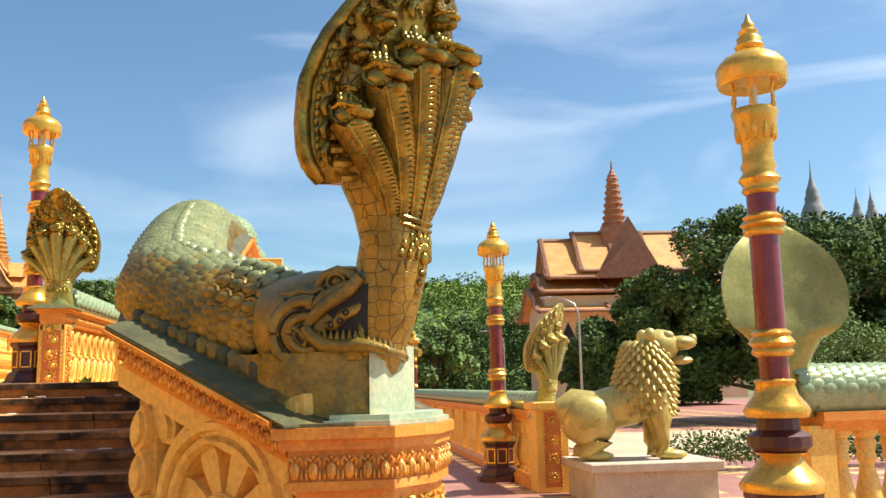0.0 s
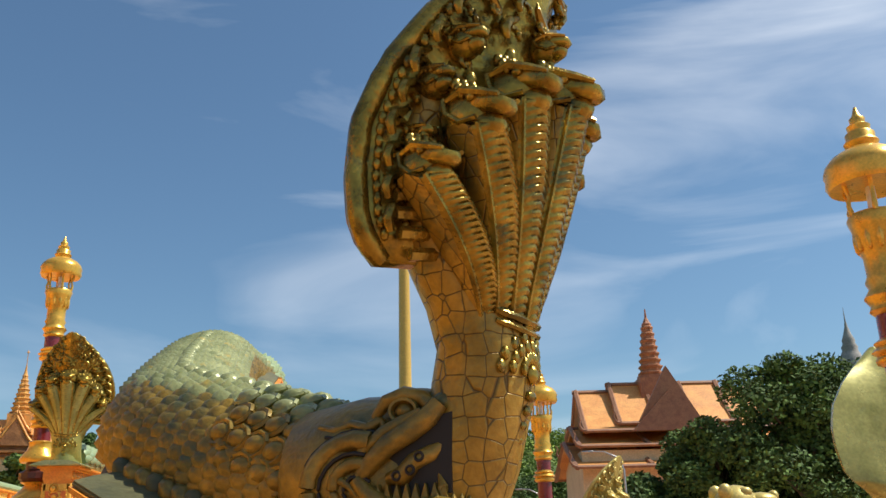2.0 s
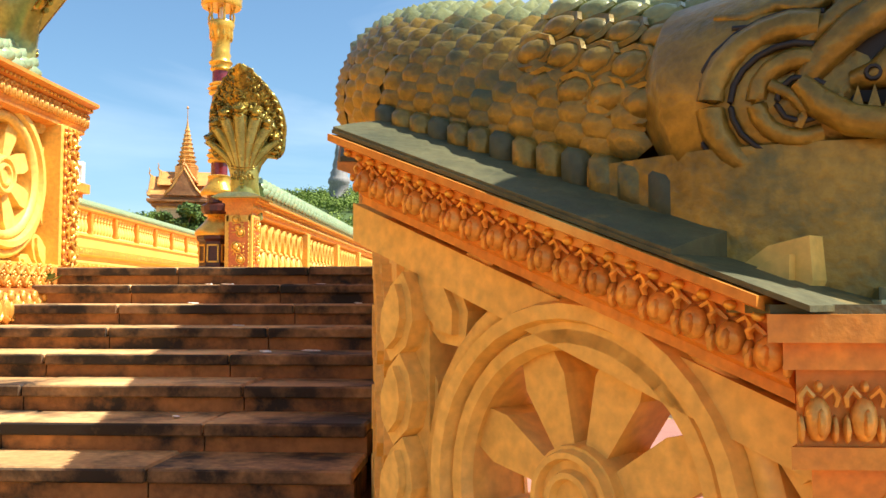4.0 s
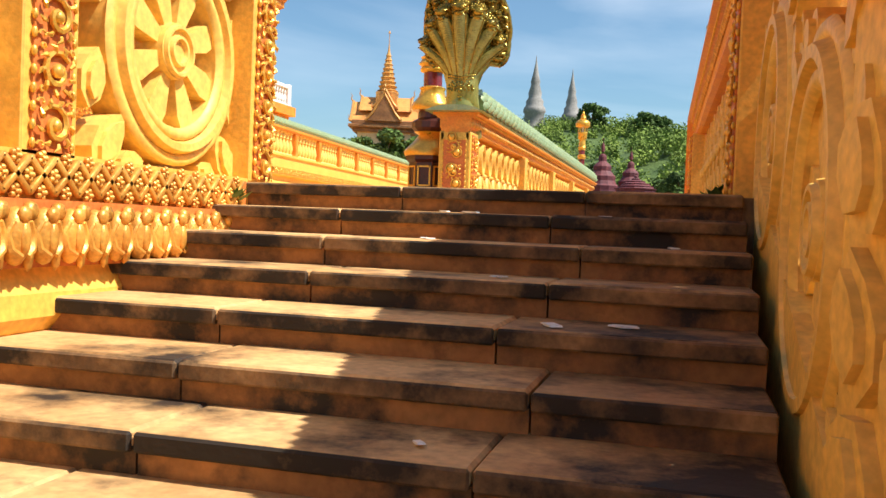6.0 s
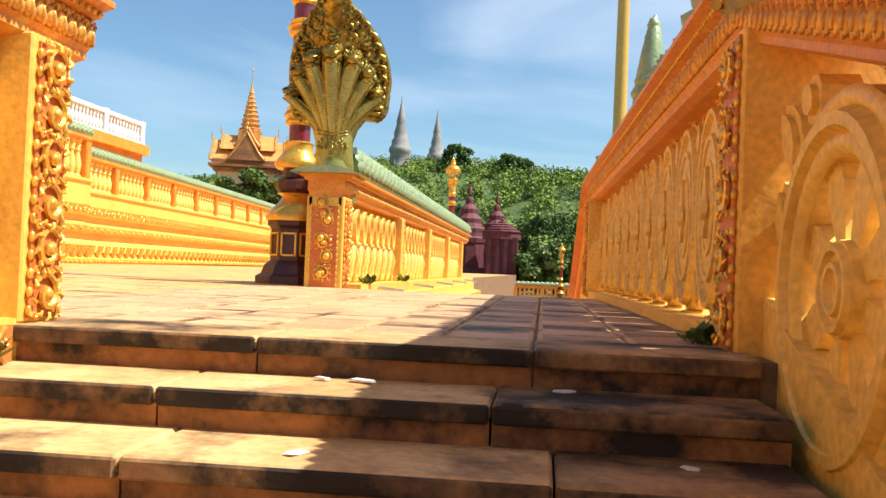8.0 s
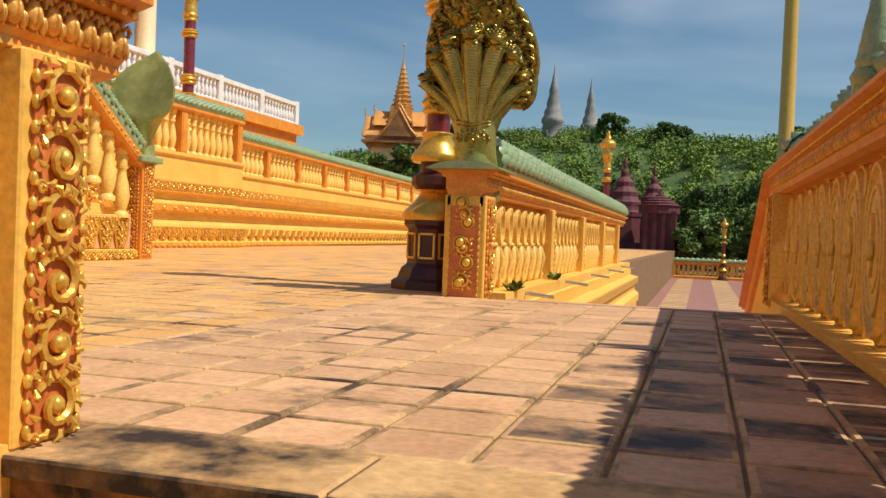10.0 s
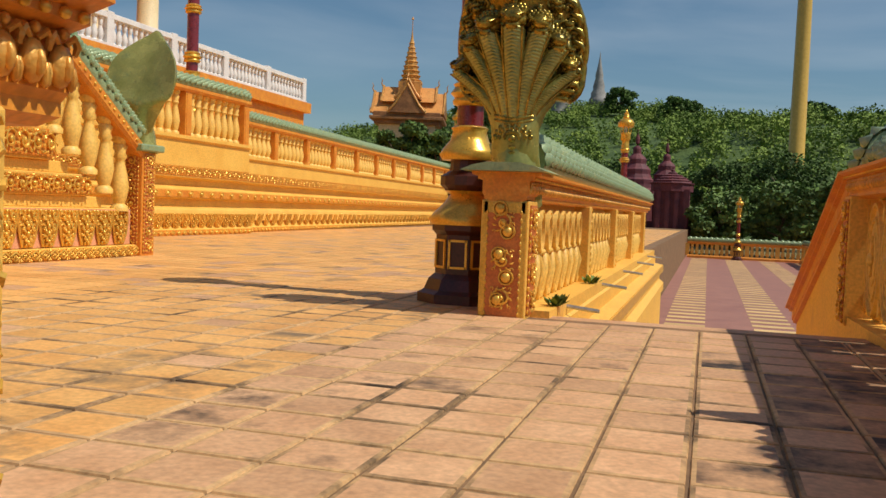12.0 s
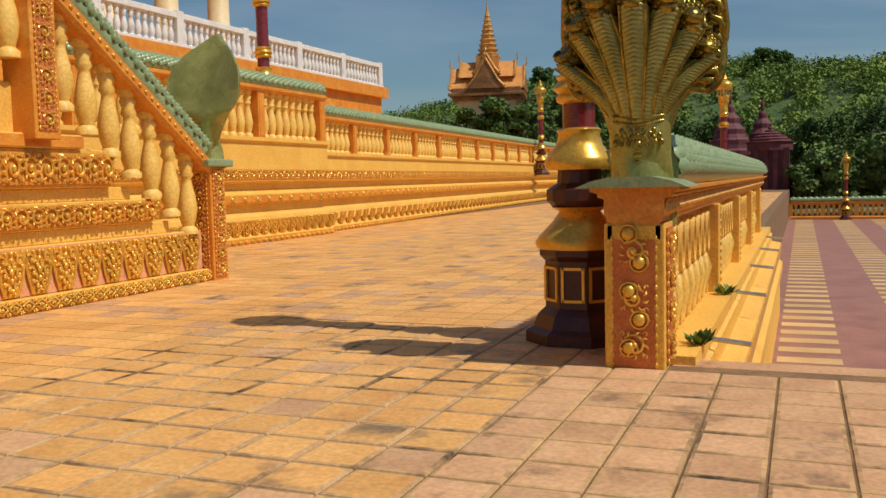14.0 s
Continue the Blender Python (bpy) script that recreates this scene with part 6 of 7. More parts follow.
box(bm, 10, 20.66, -0.032, 0.0, T + 1.02, T + 1.28, m=m_s)
box(bm, 10, 19.86, -0.032, 0.0, T + 1.55, T + 1.95, m=m_s)
box(bm, 10, 19.31, -0.052, -0.02, T + 2.02, T + 2.16, m=m_s)
part("orange_band", bm, ORANGE, side)
bm = bmesh.new()
box(bm, 10, 21.71, -0.012, 0.0, T + 0.2, T + 0.78, m=m_s)
part("salmon_band", bm, PINK, side)
for i in range(24):
    part("petal", PETAL_BIG, None, side, m=m_s @ Matrix.Translation((21.4 - i * 0.42, -0.015, T + 0.21)) @ Matrix.Diagonal((1.24, 1.4, 1.62, 1)))
for i in range(56):
    part("diamond", LATTICE_GOLD, None, side, m=m_s @ Matrix.Translation((21.98 - i * 0.195, -0.135, T + 0.095)) @ Matrix.Diagonal((1.3, 1.5, 0.95, 1)))
for i in range(34):
    part("scroll", SCROLL, None, side, m=m_s @ Matrix.Translation((20.55 - i * 0.23, -0.034, T + 1.15)) @ Matrix.Diagonal((1.2 if i % 2 else -1.2, 1.5, 1.25, 1)))
    part("scroll", SCROLL, None, side, m=m_s @ Matrix.Translation((19.72 - i * 0.26, -0.034, T + 1.75)) @ Matrix.Diagonal((1.3 if i % 2 else -1.3, 1.5, 1.7, 1)))
RS = 0.72
rail_z = lambda y: 3.52 + RS * (21.9 - y)  # noqa: E731
m_rs = Matrix.Translation((XS, 21.75, 0)) @ Matrix(((0, 1, 0, 0), (-1, 0, 0, 0), (RS, 0, 1, 0), (0, 0, 0, 1)))
bm = bmesh.new()
beam(bm, 8.0, [(-0.17, 3.3), (-0.21, 3.36), (-0.21, 3.52), (0.21, 3.52), (0.21, 3.36), (0.17, 3.3)], m=Matrix.Translation((0, 0, 0)))
part("handrail", bake(bm, m_rs), ORANGE, side)
for i in range(60):
    part("bead", BEAD, None, side, m=m_rs @ Matrix.Translation((0.06 + i * 0.12, 0.215, 3.45)) @ Matrix.Diagonal((2.2, 1.5, 2.2, 1)))
SLIM = baluster_mesh(1.25, 0.15, CREAM)
for i in range(13):
    y = 21.45 - i * 0.40
    part("baluster", SLIM, None, side, m=Matrix.Translation((XS - 0.02, y, rail_z(y) - 1.47)))
bm = bmesh.new()
box(bm, XS - 0.2, XS + 0.2, 21.75, 22.13, T - 0.02, 3.42, bevel=0.01)
part("newel", bm, ORANGE, side)
scroll_strip(side, Matrix.Translation((XS + 0.2, 21.94, 0)) @ pose(0, 0, 0, 0, 0, 90), T + 0.05, 3.36, 0.26)
scroll_strip(side, Matrix.Translation((XS, 21.75, 0)), T + 0.05, 3.36, 0.26)
bm = bmesh.new()
box(bm, XS - 0.3, XS + 0.3, 21.6, 22.25, 3.40, 3.52, bevel=0.02)
part("cap", bm, GREEN_TILE, side)
bm = bmesh.new()
box(bm, XS - 0.24, XS + 0.24, 18.35, 18.75, T + 2.1, rail_z(18.5), bevel=0.01)
part("post", bm, ORANGE, side)
scroll_strip(side, Matrix.Translation((XS + 0.24, 18.55, 0)) @ pose(0, 0, 0, 0, 0, 90), T + 2.2, rail_z(18.5) - 0.3, 0.28)
green_body(side, curve_pts((XS, 21.7, 3.66), (XS, 13.8, 3.66 + RS * 7.9), 18), 0.19)
hood_statue("smooth olive-gold naga hood seen from behind on the newel", XS, 22.05, 3.5, 98, gold=OLIVE, green=OLIVE, size=0.98, detail=False)


# ---------------------------------------------------------------- plaza rails, gate and lion
def plaza_rail(label, a, b, h=1.2, hood=False):
    r = thing("plaza_balustrade", label, "balustrade")
    a, b = Vector((*a, 0)), Vector((*b, 0))
    L = (b - a).length
    ax = (b - a).normalized()
    m = Matrix(((ax.x, -ax.y, 0, a.x), (ax.y, ax.x, 0, a.y), (0, 0, 1, 0), (0, 0, 0, 1)))
    bm = bmesh.new()
    H0 = P
    m = Matrix.Translation((0, 0, H0)) @ m
    beam(bm, L, [(-0.32, -0.05), (-0.32, 0.16), (-0.24, 0.24), (0.24, 0.24), (0.32, 0.16), (0.32, -0.05)])
    beam(bm, L, [(-0.18, h - 0.22), (-0.26, h - 0.1), (-0.26, h), (0.26, h), (0.26, h - 0.1), (0.18, h - 0.22)])
    part("rail", bake(bm, m), ORANGE, r)
    n = max(1, round(L / 2.4))
    for i in range(n + 1):
        bm = bmesh.new()
        box(bm, L * i / n - 0.17, L * i / n + 0.17, -0.2, 0.2, 0.2, h - 0.15)
        part("post", bake(bm, m), YELLOW, r)
        if i < n:
            k = 5
            for j in range(k):
                part("baluster", BALUSTER, None, r, m=m @ Matrix.Translation((L * i / n + (j + 1) * L / n / (k + 1), 0, 0.22)) @ Matrix.Diagonal((1.2, 1.2, (h - 0.4) / 0.86, 1)))
    bm = bmesh.new()
    pts = [m @ Vector((L * i / 40, 0, h + 0.14)) for i in range(41)]
    tube(bm, pts, 0.2, n=10, flat=1.1)
    s = 0.2
    while s < L and L < 30:
        blob(bm, m @ Vector((s, 0, h + 0.2)), (0.2, 0.2, 0.2), 0, 8, 6)
        s += 0.42
    part("serpent_coping", bm, GREEN_TILE, r, "green serpent body coping", smooth=True)
    return r


plaza_rail("yellow balustrade with green bead-like serpent coping round the plaza", (4.53, 18.2), (4.53, 42.0), 1.55)
plaza_rail("far yellow balustrade with green coping across the plaza", (-4.4, 85.0), (12.0, 85.0), 1.35)
plaza_rail("long yellow balustrade with green coping along the plaza", (4.53, 43.0), (4.53, 84.0), 1.5)
plaza_rail("yellow balustrade with a thick green serpent body by the gate", (5.6, 10.0), (14.5, 11.4), 1.72)
gate_post = thing("gate_pillar", "yellow pillar with a gilt band at the plaza gate", "pillar")
bm = bmesh.new()
box(bm, 4.22, 4.86, 17.6, 18.24, P, 1.0, bevel=0.01)
box(bm, 4.14, 4.94, 17.52, 18.32, 0.98, 1.14, bevel=0.02)
part("shaft", bm, YELLOW, gate_post)
scroll_strip(gate_post, Matrix.Translation((4.54, 17.6, 0)), P + 0.1, 0.94, 0.34)
hood_statue("gold-green naga hood over the gate pillar", 4.54, 18.0, 1.16, -40, gold=LION_GOLD, green=OLIVE, size=0.95)
hood_statue("plain olive-gold naga hood seen from behind", 5.40, 10.05, 1.2, 76, gold=OLIVE, green=OLIVE, size=1.1, detail=False)
bm = bmesh.new()
pts = curve_pts((5.4, 10.0, 1.36), (14.3, 11.4, 1.5), 14, -0.05)
tube(bm, pts, [0.28] * 15, n=12)
scale_rows(bm, pts, [0.28] * 15, 0, 0.1, math.pi - 0.1, 8, 0.15, 0.1)
solid("serpent_body", bm, GREEN_TILE, "thick green scaly serpent body lying on the gate rail", "statue", smooth=True)

bm = bmesh.new()
box(bm, 4.75, 7.0, 15.6, 17.3, P - 0.05, -0.05, bevel=0.01)
box(bm, 4.65, 7.1, 15.5, 17.4, -0.06, 0.1, bevel=0.02)
solid("lion_pedestal", bm, CONCRETE, "low concrete pedestal under the lion", "pedestal")
# the lion: body, haunch, chest, mane, head with open jaws and legs in one mesh; it looks to +x
bm = bmesh.new()
ml = pose(5.55, 16.4, 0.1, 0, 0, -6) @ Matrix.Diagonal((1.5, 1.4, 1.40, 1))
tube(bm, [(-0.78, 0, 0.62), (-0.6, 0, 0.66), (-0.3, 0, 0.62), (0.05, 0, 0.70), (0.3, 0, 0.86), (0.42, 0, 1.1), (0.48, 0, 1.3)], [0.16, 0.27, 0.27, 0.29, 0.34, 0.30, 0.22], n=14, m=ml)
blob(bm, (-0.42, -0.2, 0.5), (0.32, 0.17, 0.33), 0, 12, 8, ml)
blob(bm, (-0.42, 0.2, 0.5), (0.32, 0.17, 0.33), 0, 12, 8, ml)
for s in (-1, 1):
    tube(bm, [(-0.45, s * 0.24, 0.5), (-0.3, s * 0.25, 0.24), (-0.5, s * 0.25, 0.1), (-0.5, s * 0.25, 0.03)], [0.2, 0.14, 0.09, 0.1], n=8, m=ml)
    blob(bm, (-0.36, s * 0.25, 0.06), (0.2, 0.1, 0.07), 0, 8, 5, ml)
    tube(bm, [(0.38, s * 0.2, 0.85), (0.44, s * 0.21, 0.5), (0.42, s * 0.21, 0.2), (0.44, s * 0.21, 0.04)], [0.17, 0.13, 0.11, 0.11], n=8, m=ml)
    blob(bm, (0.54, s * 0.21, 0.06), (0.2, 0.11, 0.07), 0, 8, 5, ml)
blob(bm, (0.52, 0, 1.46), (0.25, 0.23, 0.23), 0, 12, 8, ml)
blob(bm, (0.80, 0, 1.50), (0.2, 0.17, 0.1), 0, 10, 6, ml)
blob(bm, (0.78, 0, 1.27), (0.16, 0.14, 0.06), 0, 10, 6, ml)
blob(bm, (0.94, 0, 1.55), (0.06, 0.09, 0.07), 0, 8, 5, ml)
for s in (-1, 1):
    blob(bm, (0.6, s * 0.13, 1.60), (0.08, 0.06, 0.06), 0, 8, 5, ml)
    blob(bm, (0.36, s * 0.2, 1.60), (0.08, 0.05, 0.1), 0, 8, 5, ml)
mane = ((0.60, 0.30, 0.34), (0.80, 0.28, 0.38), (1.00, 0.30, 0.37), (1.20, 0.34, 0.34), (1.36, 0.34, 0.29), (1.50, 0.32, 0.22))
tube(bm, [(x, 0, z) for z, x, r in mane], [r * 0.93 for z, x, r in mane], n=16, up=Vector((1, 0, 0)), flat=0.86, m=ml)
for j in range(13):
    f = j / 12 * 4.99
    z, x, r = [mane[int(f)][k] + (mane[int(f) + 1][k] - mane[int(f)][k]) * (f - int(f)) for k in range(3)]
    for i in range(17):
        a = (i + 0.5 * (j % 2)) * math.tau / 17
        if math.cos(a) > 0.80 and z > 1.2:
            continue
        c, d = math.cos(a), math.sin(a)
        lathe(bm, [(0.052, 0), (0.048, 0.04), (0.02, 0.10), (0.003, 0.125)], 6, m=ml @ Matrix.Translation((x + r * 0.90 * c, r * 0.78 * d, z)) @ Matrix.Rotation(a, 4, "Z") @ Matrix.Rotation(radians(118), 4, "Y"))
solid("lion_statue", bm, LION_GOLD, "gold-painted guardian lion statue with a scaled mane", "statue", smooth=True)

bm = bmesh.new()
lathe(bm, [(1.9, 0), (1.9, 2), (1.35, 3), (1.15, 35), (0.8, 84), (0.9, 84.5), (0.9, 85.5), (0.2, 86.5), (0.12, 92), (0.02, 93)], 20)
solid("flagpole", bm, POLE_YELLOW, "giant yellow-painted flagpole far behind the plaza", "flagpole", m=pose(10.4, 165.0, 0), smooth=True)


# ---------------------------------------------------------------- buildings beyond
def gable_roof(bm, x0, x1, y0, y1, z0, z1, over=0.0, mat=0):
    """A ridge along x, with a slight kick at the eaves."""
    ym = (y0 + y1) / 2
    prof = [(y0 - over, z0), (y0 + (ym - y0) * 0.35, z0 + (z1 - z0) * 0.28), (ym, z1), (y1 - (y1 - ym) * 0.35, z0 + (z1 - z0) * 0.28), (y1 + over, z0), (ym, z1 - 0.5)]
    a = [bm.verts.new((x0, y, z)) for y, z in prof]
    b = [bm.verts.new((x1, y, z)) for y, z in prof]
    fs = [bm.faces.new((a[i], b[i], b[(i + 1) % 6], a[(i + 1) % 6])) for i in range(6)]
    fs += [bm.faces.new(a[::-1]), bm.faces.new(b)]
    for f in fs:
        f.material_index = mat


def horn(bm, x, y, z, s, mat=0, h=1.0):
    """A roof finial that curls outwards and up."""
    tube(bm, [(x, y, z), (x + s * 0.35 * h, y, z + 0.12 * h), (x + s * 0.55 * h, y, z + 0.5 * h), (x + s * 0.42 * h, y, z + 0.9 * h), (x + s * 0.6 * h, y, z + 1.3 * h)], [0.14 * h, 0.12 * h, 0.09 * h, 0.07 * h, 0.02], n=6, mat=mat, up=Vector((0, 1, 0)))


# the large pagoda beside the plaza
pagoda = thing("pagoda", "orange-roofed temple hall with a red-brown stepped spire", "temple", pose(26.3, 76, 0, 0, 0, -6))
bm = bmesh.new()
box(bm, -7.5, 9, -5, 5, 0, 8.6)
part("wall", bm, TEMPLE_WALL, pagoda)
for x0, x1, hw, z0, z1 in ((-8.2, 9.5, 7.0, 7.2, 9.6), (-7.6, 8.8, 5.6, 8.9, 10.9), (-6.9, 8.2, 4.4, 10.2, 14.0), (-4.0, 5.2, 4.0, 10.8, 14.6)):
    bm = bmesh.new()
    gable_roof(bm, x0, x1, -hw, hw, z0, z1)
    roof = part("roof", bm, ROOF, pagoda)
    bm = bmesh.new()
    for x in (x0, x1):
        for s in (-1, 1):
            tube(bm, [(x, s * hw, z0 - 0.05), (x, s * hw * 0.65, z0 + (z1 - z0) * 0.28 + 0.1), (x, 0, z1 + 0.12)], 0.22, n=5)
            horn(bm, x, s * hw, z0, -1 if x < 0 else 1, h=1.0)
    for s in (-1, 1):
        tube(bm, [(x0, s * hw, z0), (x1, s * hw, z0)], 0.16, n=5)
        for q in (0.33, 0.66):
            x = x0 + (x1 - x0) * q
            tube(bm, [(x, s * hw, z0 + 0.05), (x, s * hw * 0.65, z0 + (z1 - z0) * 0.28 + 0.1), (x, 0, z1 + 0.1)], 0.2, n=5)
    tube(bm, [(x0 - 0.3, 0, z1), (x1 + 0.3, 0, z1)], 0.2, n=5)
    part("trim", bm, ROOF_TRIM, roof)
bm = bmesh.new()
prism(bm, [(-2.7, 10.8), (2.3, 10.8), (-0.2, 15.2)], -5.2, -4.6)
prism(bm, [(-3.4, 10.0), (3.0, 10.0), (-0.2, 13.2)], -5.6, -5.2)
part("gable", bm, ROOF_TRIM, pagoda)
bm = bmesh.new()
box(bm, -1.5, 1.1, -1.3, 1.3, 13.0, 15.0)
prof = [(1.25, 14.9), (1.25, 15.3)]
for i in range(8):
    r, z = 1.02 - 0.075 * i, 15.3 + 0.58 * i
    prof += [(r, z), (r * 1.12, z + 0.16), (r * 1.12, z + 0.26), (r * 0.86, z + 0.36), (r * 0.88, z + 0.54)]
lathe(bm, prof + [(0.30, 20.1), (0.12, 20.5), (0.05, 21.3)], 8, 0, Matrix.Translation((-0.2, 0, 0)), square=True)
part("spire", bm, SPIRE, pagoda, "stepped red-brown spire")
# window openings as black solids, the shade within them painted
for i in range(5):
    bm = bmesh.new()
    prism(bm, [(-0.55, 1.5), (0.55, 1.5), (0.55, 5.2), (0, 6.4), (-0.55, 5.2)], -5.06, -4.9)
    part("window", bake(bm, Matrix.Translation((-5.6 + i * 3.1, 0, 0))), BLACK, pagoda)

# the open pavilion behind the terrace wall
pav = thing("pavilion", "small orange-roofed temple pavilion with gilt spire", "temple", pose(-29.5, 86, 0, 0, 0, 14))
bm = bmesh.new()
box(bm, -2.5, 2.5, -2.3, 2.3, 0, 10.4)
part("wall", bm, TEMPLE_WALL, pav)
for w, z0, z1 in ((2.9, 9.9, 10.3), (3.3, 10.3, 10.6), (3.0, 10.6, 11.0)):
    bm = bmesh.new()
    box(bm, -w, w, -w * 0.9, w * 0.9, z0, z1, bevel=0.05)
    part("eave", bm, PEDIMENT, pav)
for rot, w, hw, z0, z1 in ((0, 3.1, 2.5, 10.9, 13.0), (0, 2.3, 1.7, 12.0, 13.5), (90, 2.9, 1.7, 10.9, 13.4), (90, 2.1, 1.2, 12.2, 13.9)):
    mr = pose(0, 0, 0, 0, 0, rot)
    bm = bmesh.new()
    gable_roof(bm, -w, w, -hw, hw, z0, z1)
    roof = part("roof", bake(bm, mr), ROOF, pav)
    for q in (-1, 1):
        bm = bmesh.new()
        prism(bm, [(-hw * 0.9, z0), (hw * 0.9, z0), (hw * 0.55, z0 + (z1 - z0) * 0.26), (0, z1 - 0.15), (-hw * 0.55, z0 + (z1 - z0) * 0.26)], -0.1, 0.1, m=pose(q * (w + 0.06), 0, 0, 0, 0, 90))
        part("gable", bake(bm, mr), PEDIMENT, roof, "dark carved gable")
        for e in (-1, 1):
            bm = bmesh.new()
            tube(bm, [(q * (w + 0.12), e * hw, z0), (q * (w + 0.12), e * hw * 0.62, z0 + (z1 - z0) * 0.28 + 0.05), (q * (w + 0.12), 0, z1 + 0.08)], 0.11, n=6)
            horn(bm, q * w, e * hw, z0, q, h=0.42)
            part("bargeboard", bake(bm, mr), GILT_SPIRE, roof)
        bm = bmesh.new()
        horn(bm, q * w, 0, z1, q, h=0.62)
        part("finial", bake(bm, mr), GILT_SPIRE, roof)
bm = bmesh.new()
box(bm, -1.0, 1.0, -1.0, 1.0, 12.8, 13.9)
prof = [(1.15, 13.8), (1.15, 14.0)]
for i in range(9):
    r, z = 0.92 - 0.085 * i, 14.0 + 0.42 * i
    prof += [(r, z), (r * 1.15, z + 0.12), (r * 0.84, z + 0.24)]
lathe(bm, prof + [(0.12, 17.9), (0.04, 18.6), (0.03, 19.6), (0.14, 19.65), (0.01, 19.9)], 8, 0, square=True)
part("spire", bm, GILT_SPIRE, pav, "red and gilt stepped spire")

# the purple-red stone shrine
shrine = thing("shrine", "dark purple-red stone shrine with three towers", "temple", pose(-8.2, 96, 0))
bm = bmesh.new()
box(bm, -3.5, 4.5, -2, 4, 0, 2.2)
box(bm, 0.5, 3.6, -4, -1, 0, 5.2)
part("base", bm, PURPLE, shrine)
for x, y, z, h, r in ((-1.6, 1, 2, 9.0, 1.9), (1.2, 2, 2, 8.2, 1.7), (2.0, -2.5, 5.0, 2.2, 1.9)):
    bm = bmesh.new()
    prof = [(r, z), (r, z + h * 0.3)]
    for i in range(6):
        rr = r * (1.05 - 0.13 * i - 0.02 * i * i)
        zz = z + h * (0.3 + 0.11 * i)
        prof += [(rr, zz), (rr * 1.02, zz + h * 0.05), (rr * 0.88, zz + h * 0.07)]
    prof += [(0.1, z + h)]
    lathe(bm, prof, 12, m=Matrix.Translation((x, y, 0)))
    part("tower", bm, PURPLE, shrine)
for i in range(4):
    bm = bmesh.new()
    box(bm, 0.7 + i * 0.8, 1.1 + i * 0.8, -4.2, -3.9, 0.5, 5.0)
    part("column", bm, PURPLE, shrine)

# stupas on the hill crest
for x, y, z, h, r, lab in ((-51.5, 302, 27, 33, 5.0, "tall grey stone stupa on the hill crest"), (-39.5, 305, 27, 29, 4.2, "slender grey stone stupa on the hill crest"), (149.5, 250, 38, 30, 5.0, "grey spired stupa on the wooded hill"), (164, 250, 44, 15, 2.4, "thin grey spire on the wooded hill"), (169.5, 251, 44, 16.5, 2.4, "thin grey spire on the wooded hill")):
    bm = bmesh.new()
    r *= 0.7
    if x > 0:
        lathe(bm, [(r * 2.0, z), (r * 1.95, z + h * 0.26), (r * 1.5, z + h * 0.28), (r * 1.45, z + h * 0.34), (r * 1.1, z + h * 0.36), (r * 1.05, z + h * 0.44), (r * 0.78, z + h * 0.52), (r * 0.62, z + h * 0.56), (r * 0.68, z + h * 0.59), (r * 0.5, z + h * 0.63), (r * 0.54, z + h * 0.66), (r * 0.34, z + h * 0.72), (r * 0.14, z + h * 0.80), (r * 0.06, z + h * 0.86), (0.05, z + h)], 12, m=Matrix.Translation((x, y, 0)))
        solid("stupa", bm, STUPA, lab, "stupa", smooth=True)
        continue
    lathe(bm, [(r * 1.3, z), (r * 1.25, z + h * 0.2), (r, z + h * 0.22), (r * 0.95, z + h * 0.40), (r * 1.1, z + h * 0.42), (r * 1.05, z + h * 0.46), (r * 0.84, z + h * 0.49), (r * 0.86, z + h * 0.53), (r * 0.62, z + h * 0.57), (r * 0.66, z + h * 0.61), (r * 0.42, z + h * 0.70), (r * 0.46, z + h * 0.73), (r * 0.22, z + h * 0.84), (r * 0.08, z + h * 0.93), (0.04, z + h)], 12, m=Matrix.Translation((x, y, 0)))
    solid("stupa", bm, STUPA, lab, "stupa", smooth=True)


# ---------------------------------------------------------------- hills, woods and trees
def hill_height(x, y):
    a = 47 * math.exp(-(((x + 60) / 150) ** 2 + ((y - 320) / 110) ** 2))
    b = 66 * math.exp(-(((x - 160) / 75) ** 2 + ((y - 280) / 100) ** 2))
    c = 37 * math.exp(-(((x - 40) / 120) ** 2 + ((y - 240) / 80) ** 2))
    d = 26 * math.exp(-(((x - 30) / 300) ** 2 + ((y - 420) / 120) ** 2))
    return 0.80 * (max(a, b, c) * 0.75 + 0.25 * (a + b + c)) + 0.55 * d - 8.5 + 2.5 * noise.noise((x / 40, y / 40, 0))


bm = bmesh.new()
N, M = 60, 34
grid = [[bm.verts.new((-420 + 900 * i / N, 105 + 420 * j / M, hill_height(-420 + 900 * i / N, 105 + 420 * j / M))) for i in range(N + 1)] for j in range(M + 1)]
for j in range(M):
    for i in range(N):
        bm.faces.new((grid[j][i], grid[j][i + 1], grid[j + 1][i + 1], grid[j + 1][i]))
solid("hill", bm, HILL, "low wooded hill behind the temple grounds", "hill", smooth=True, kind="structure")


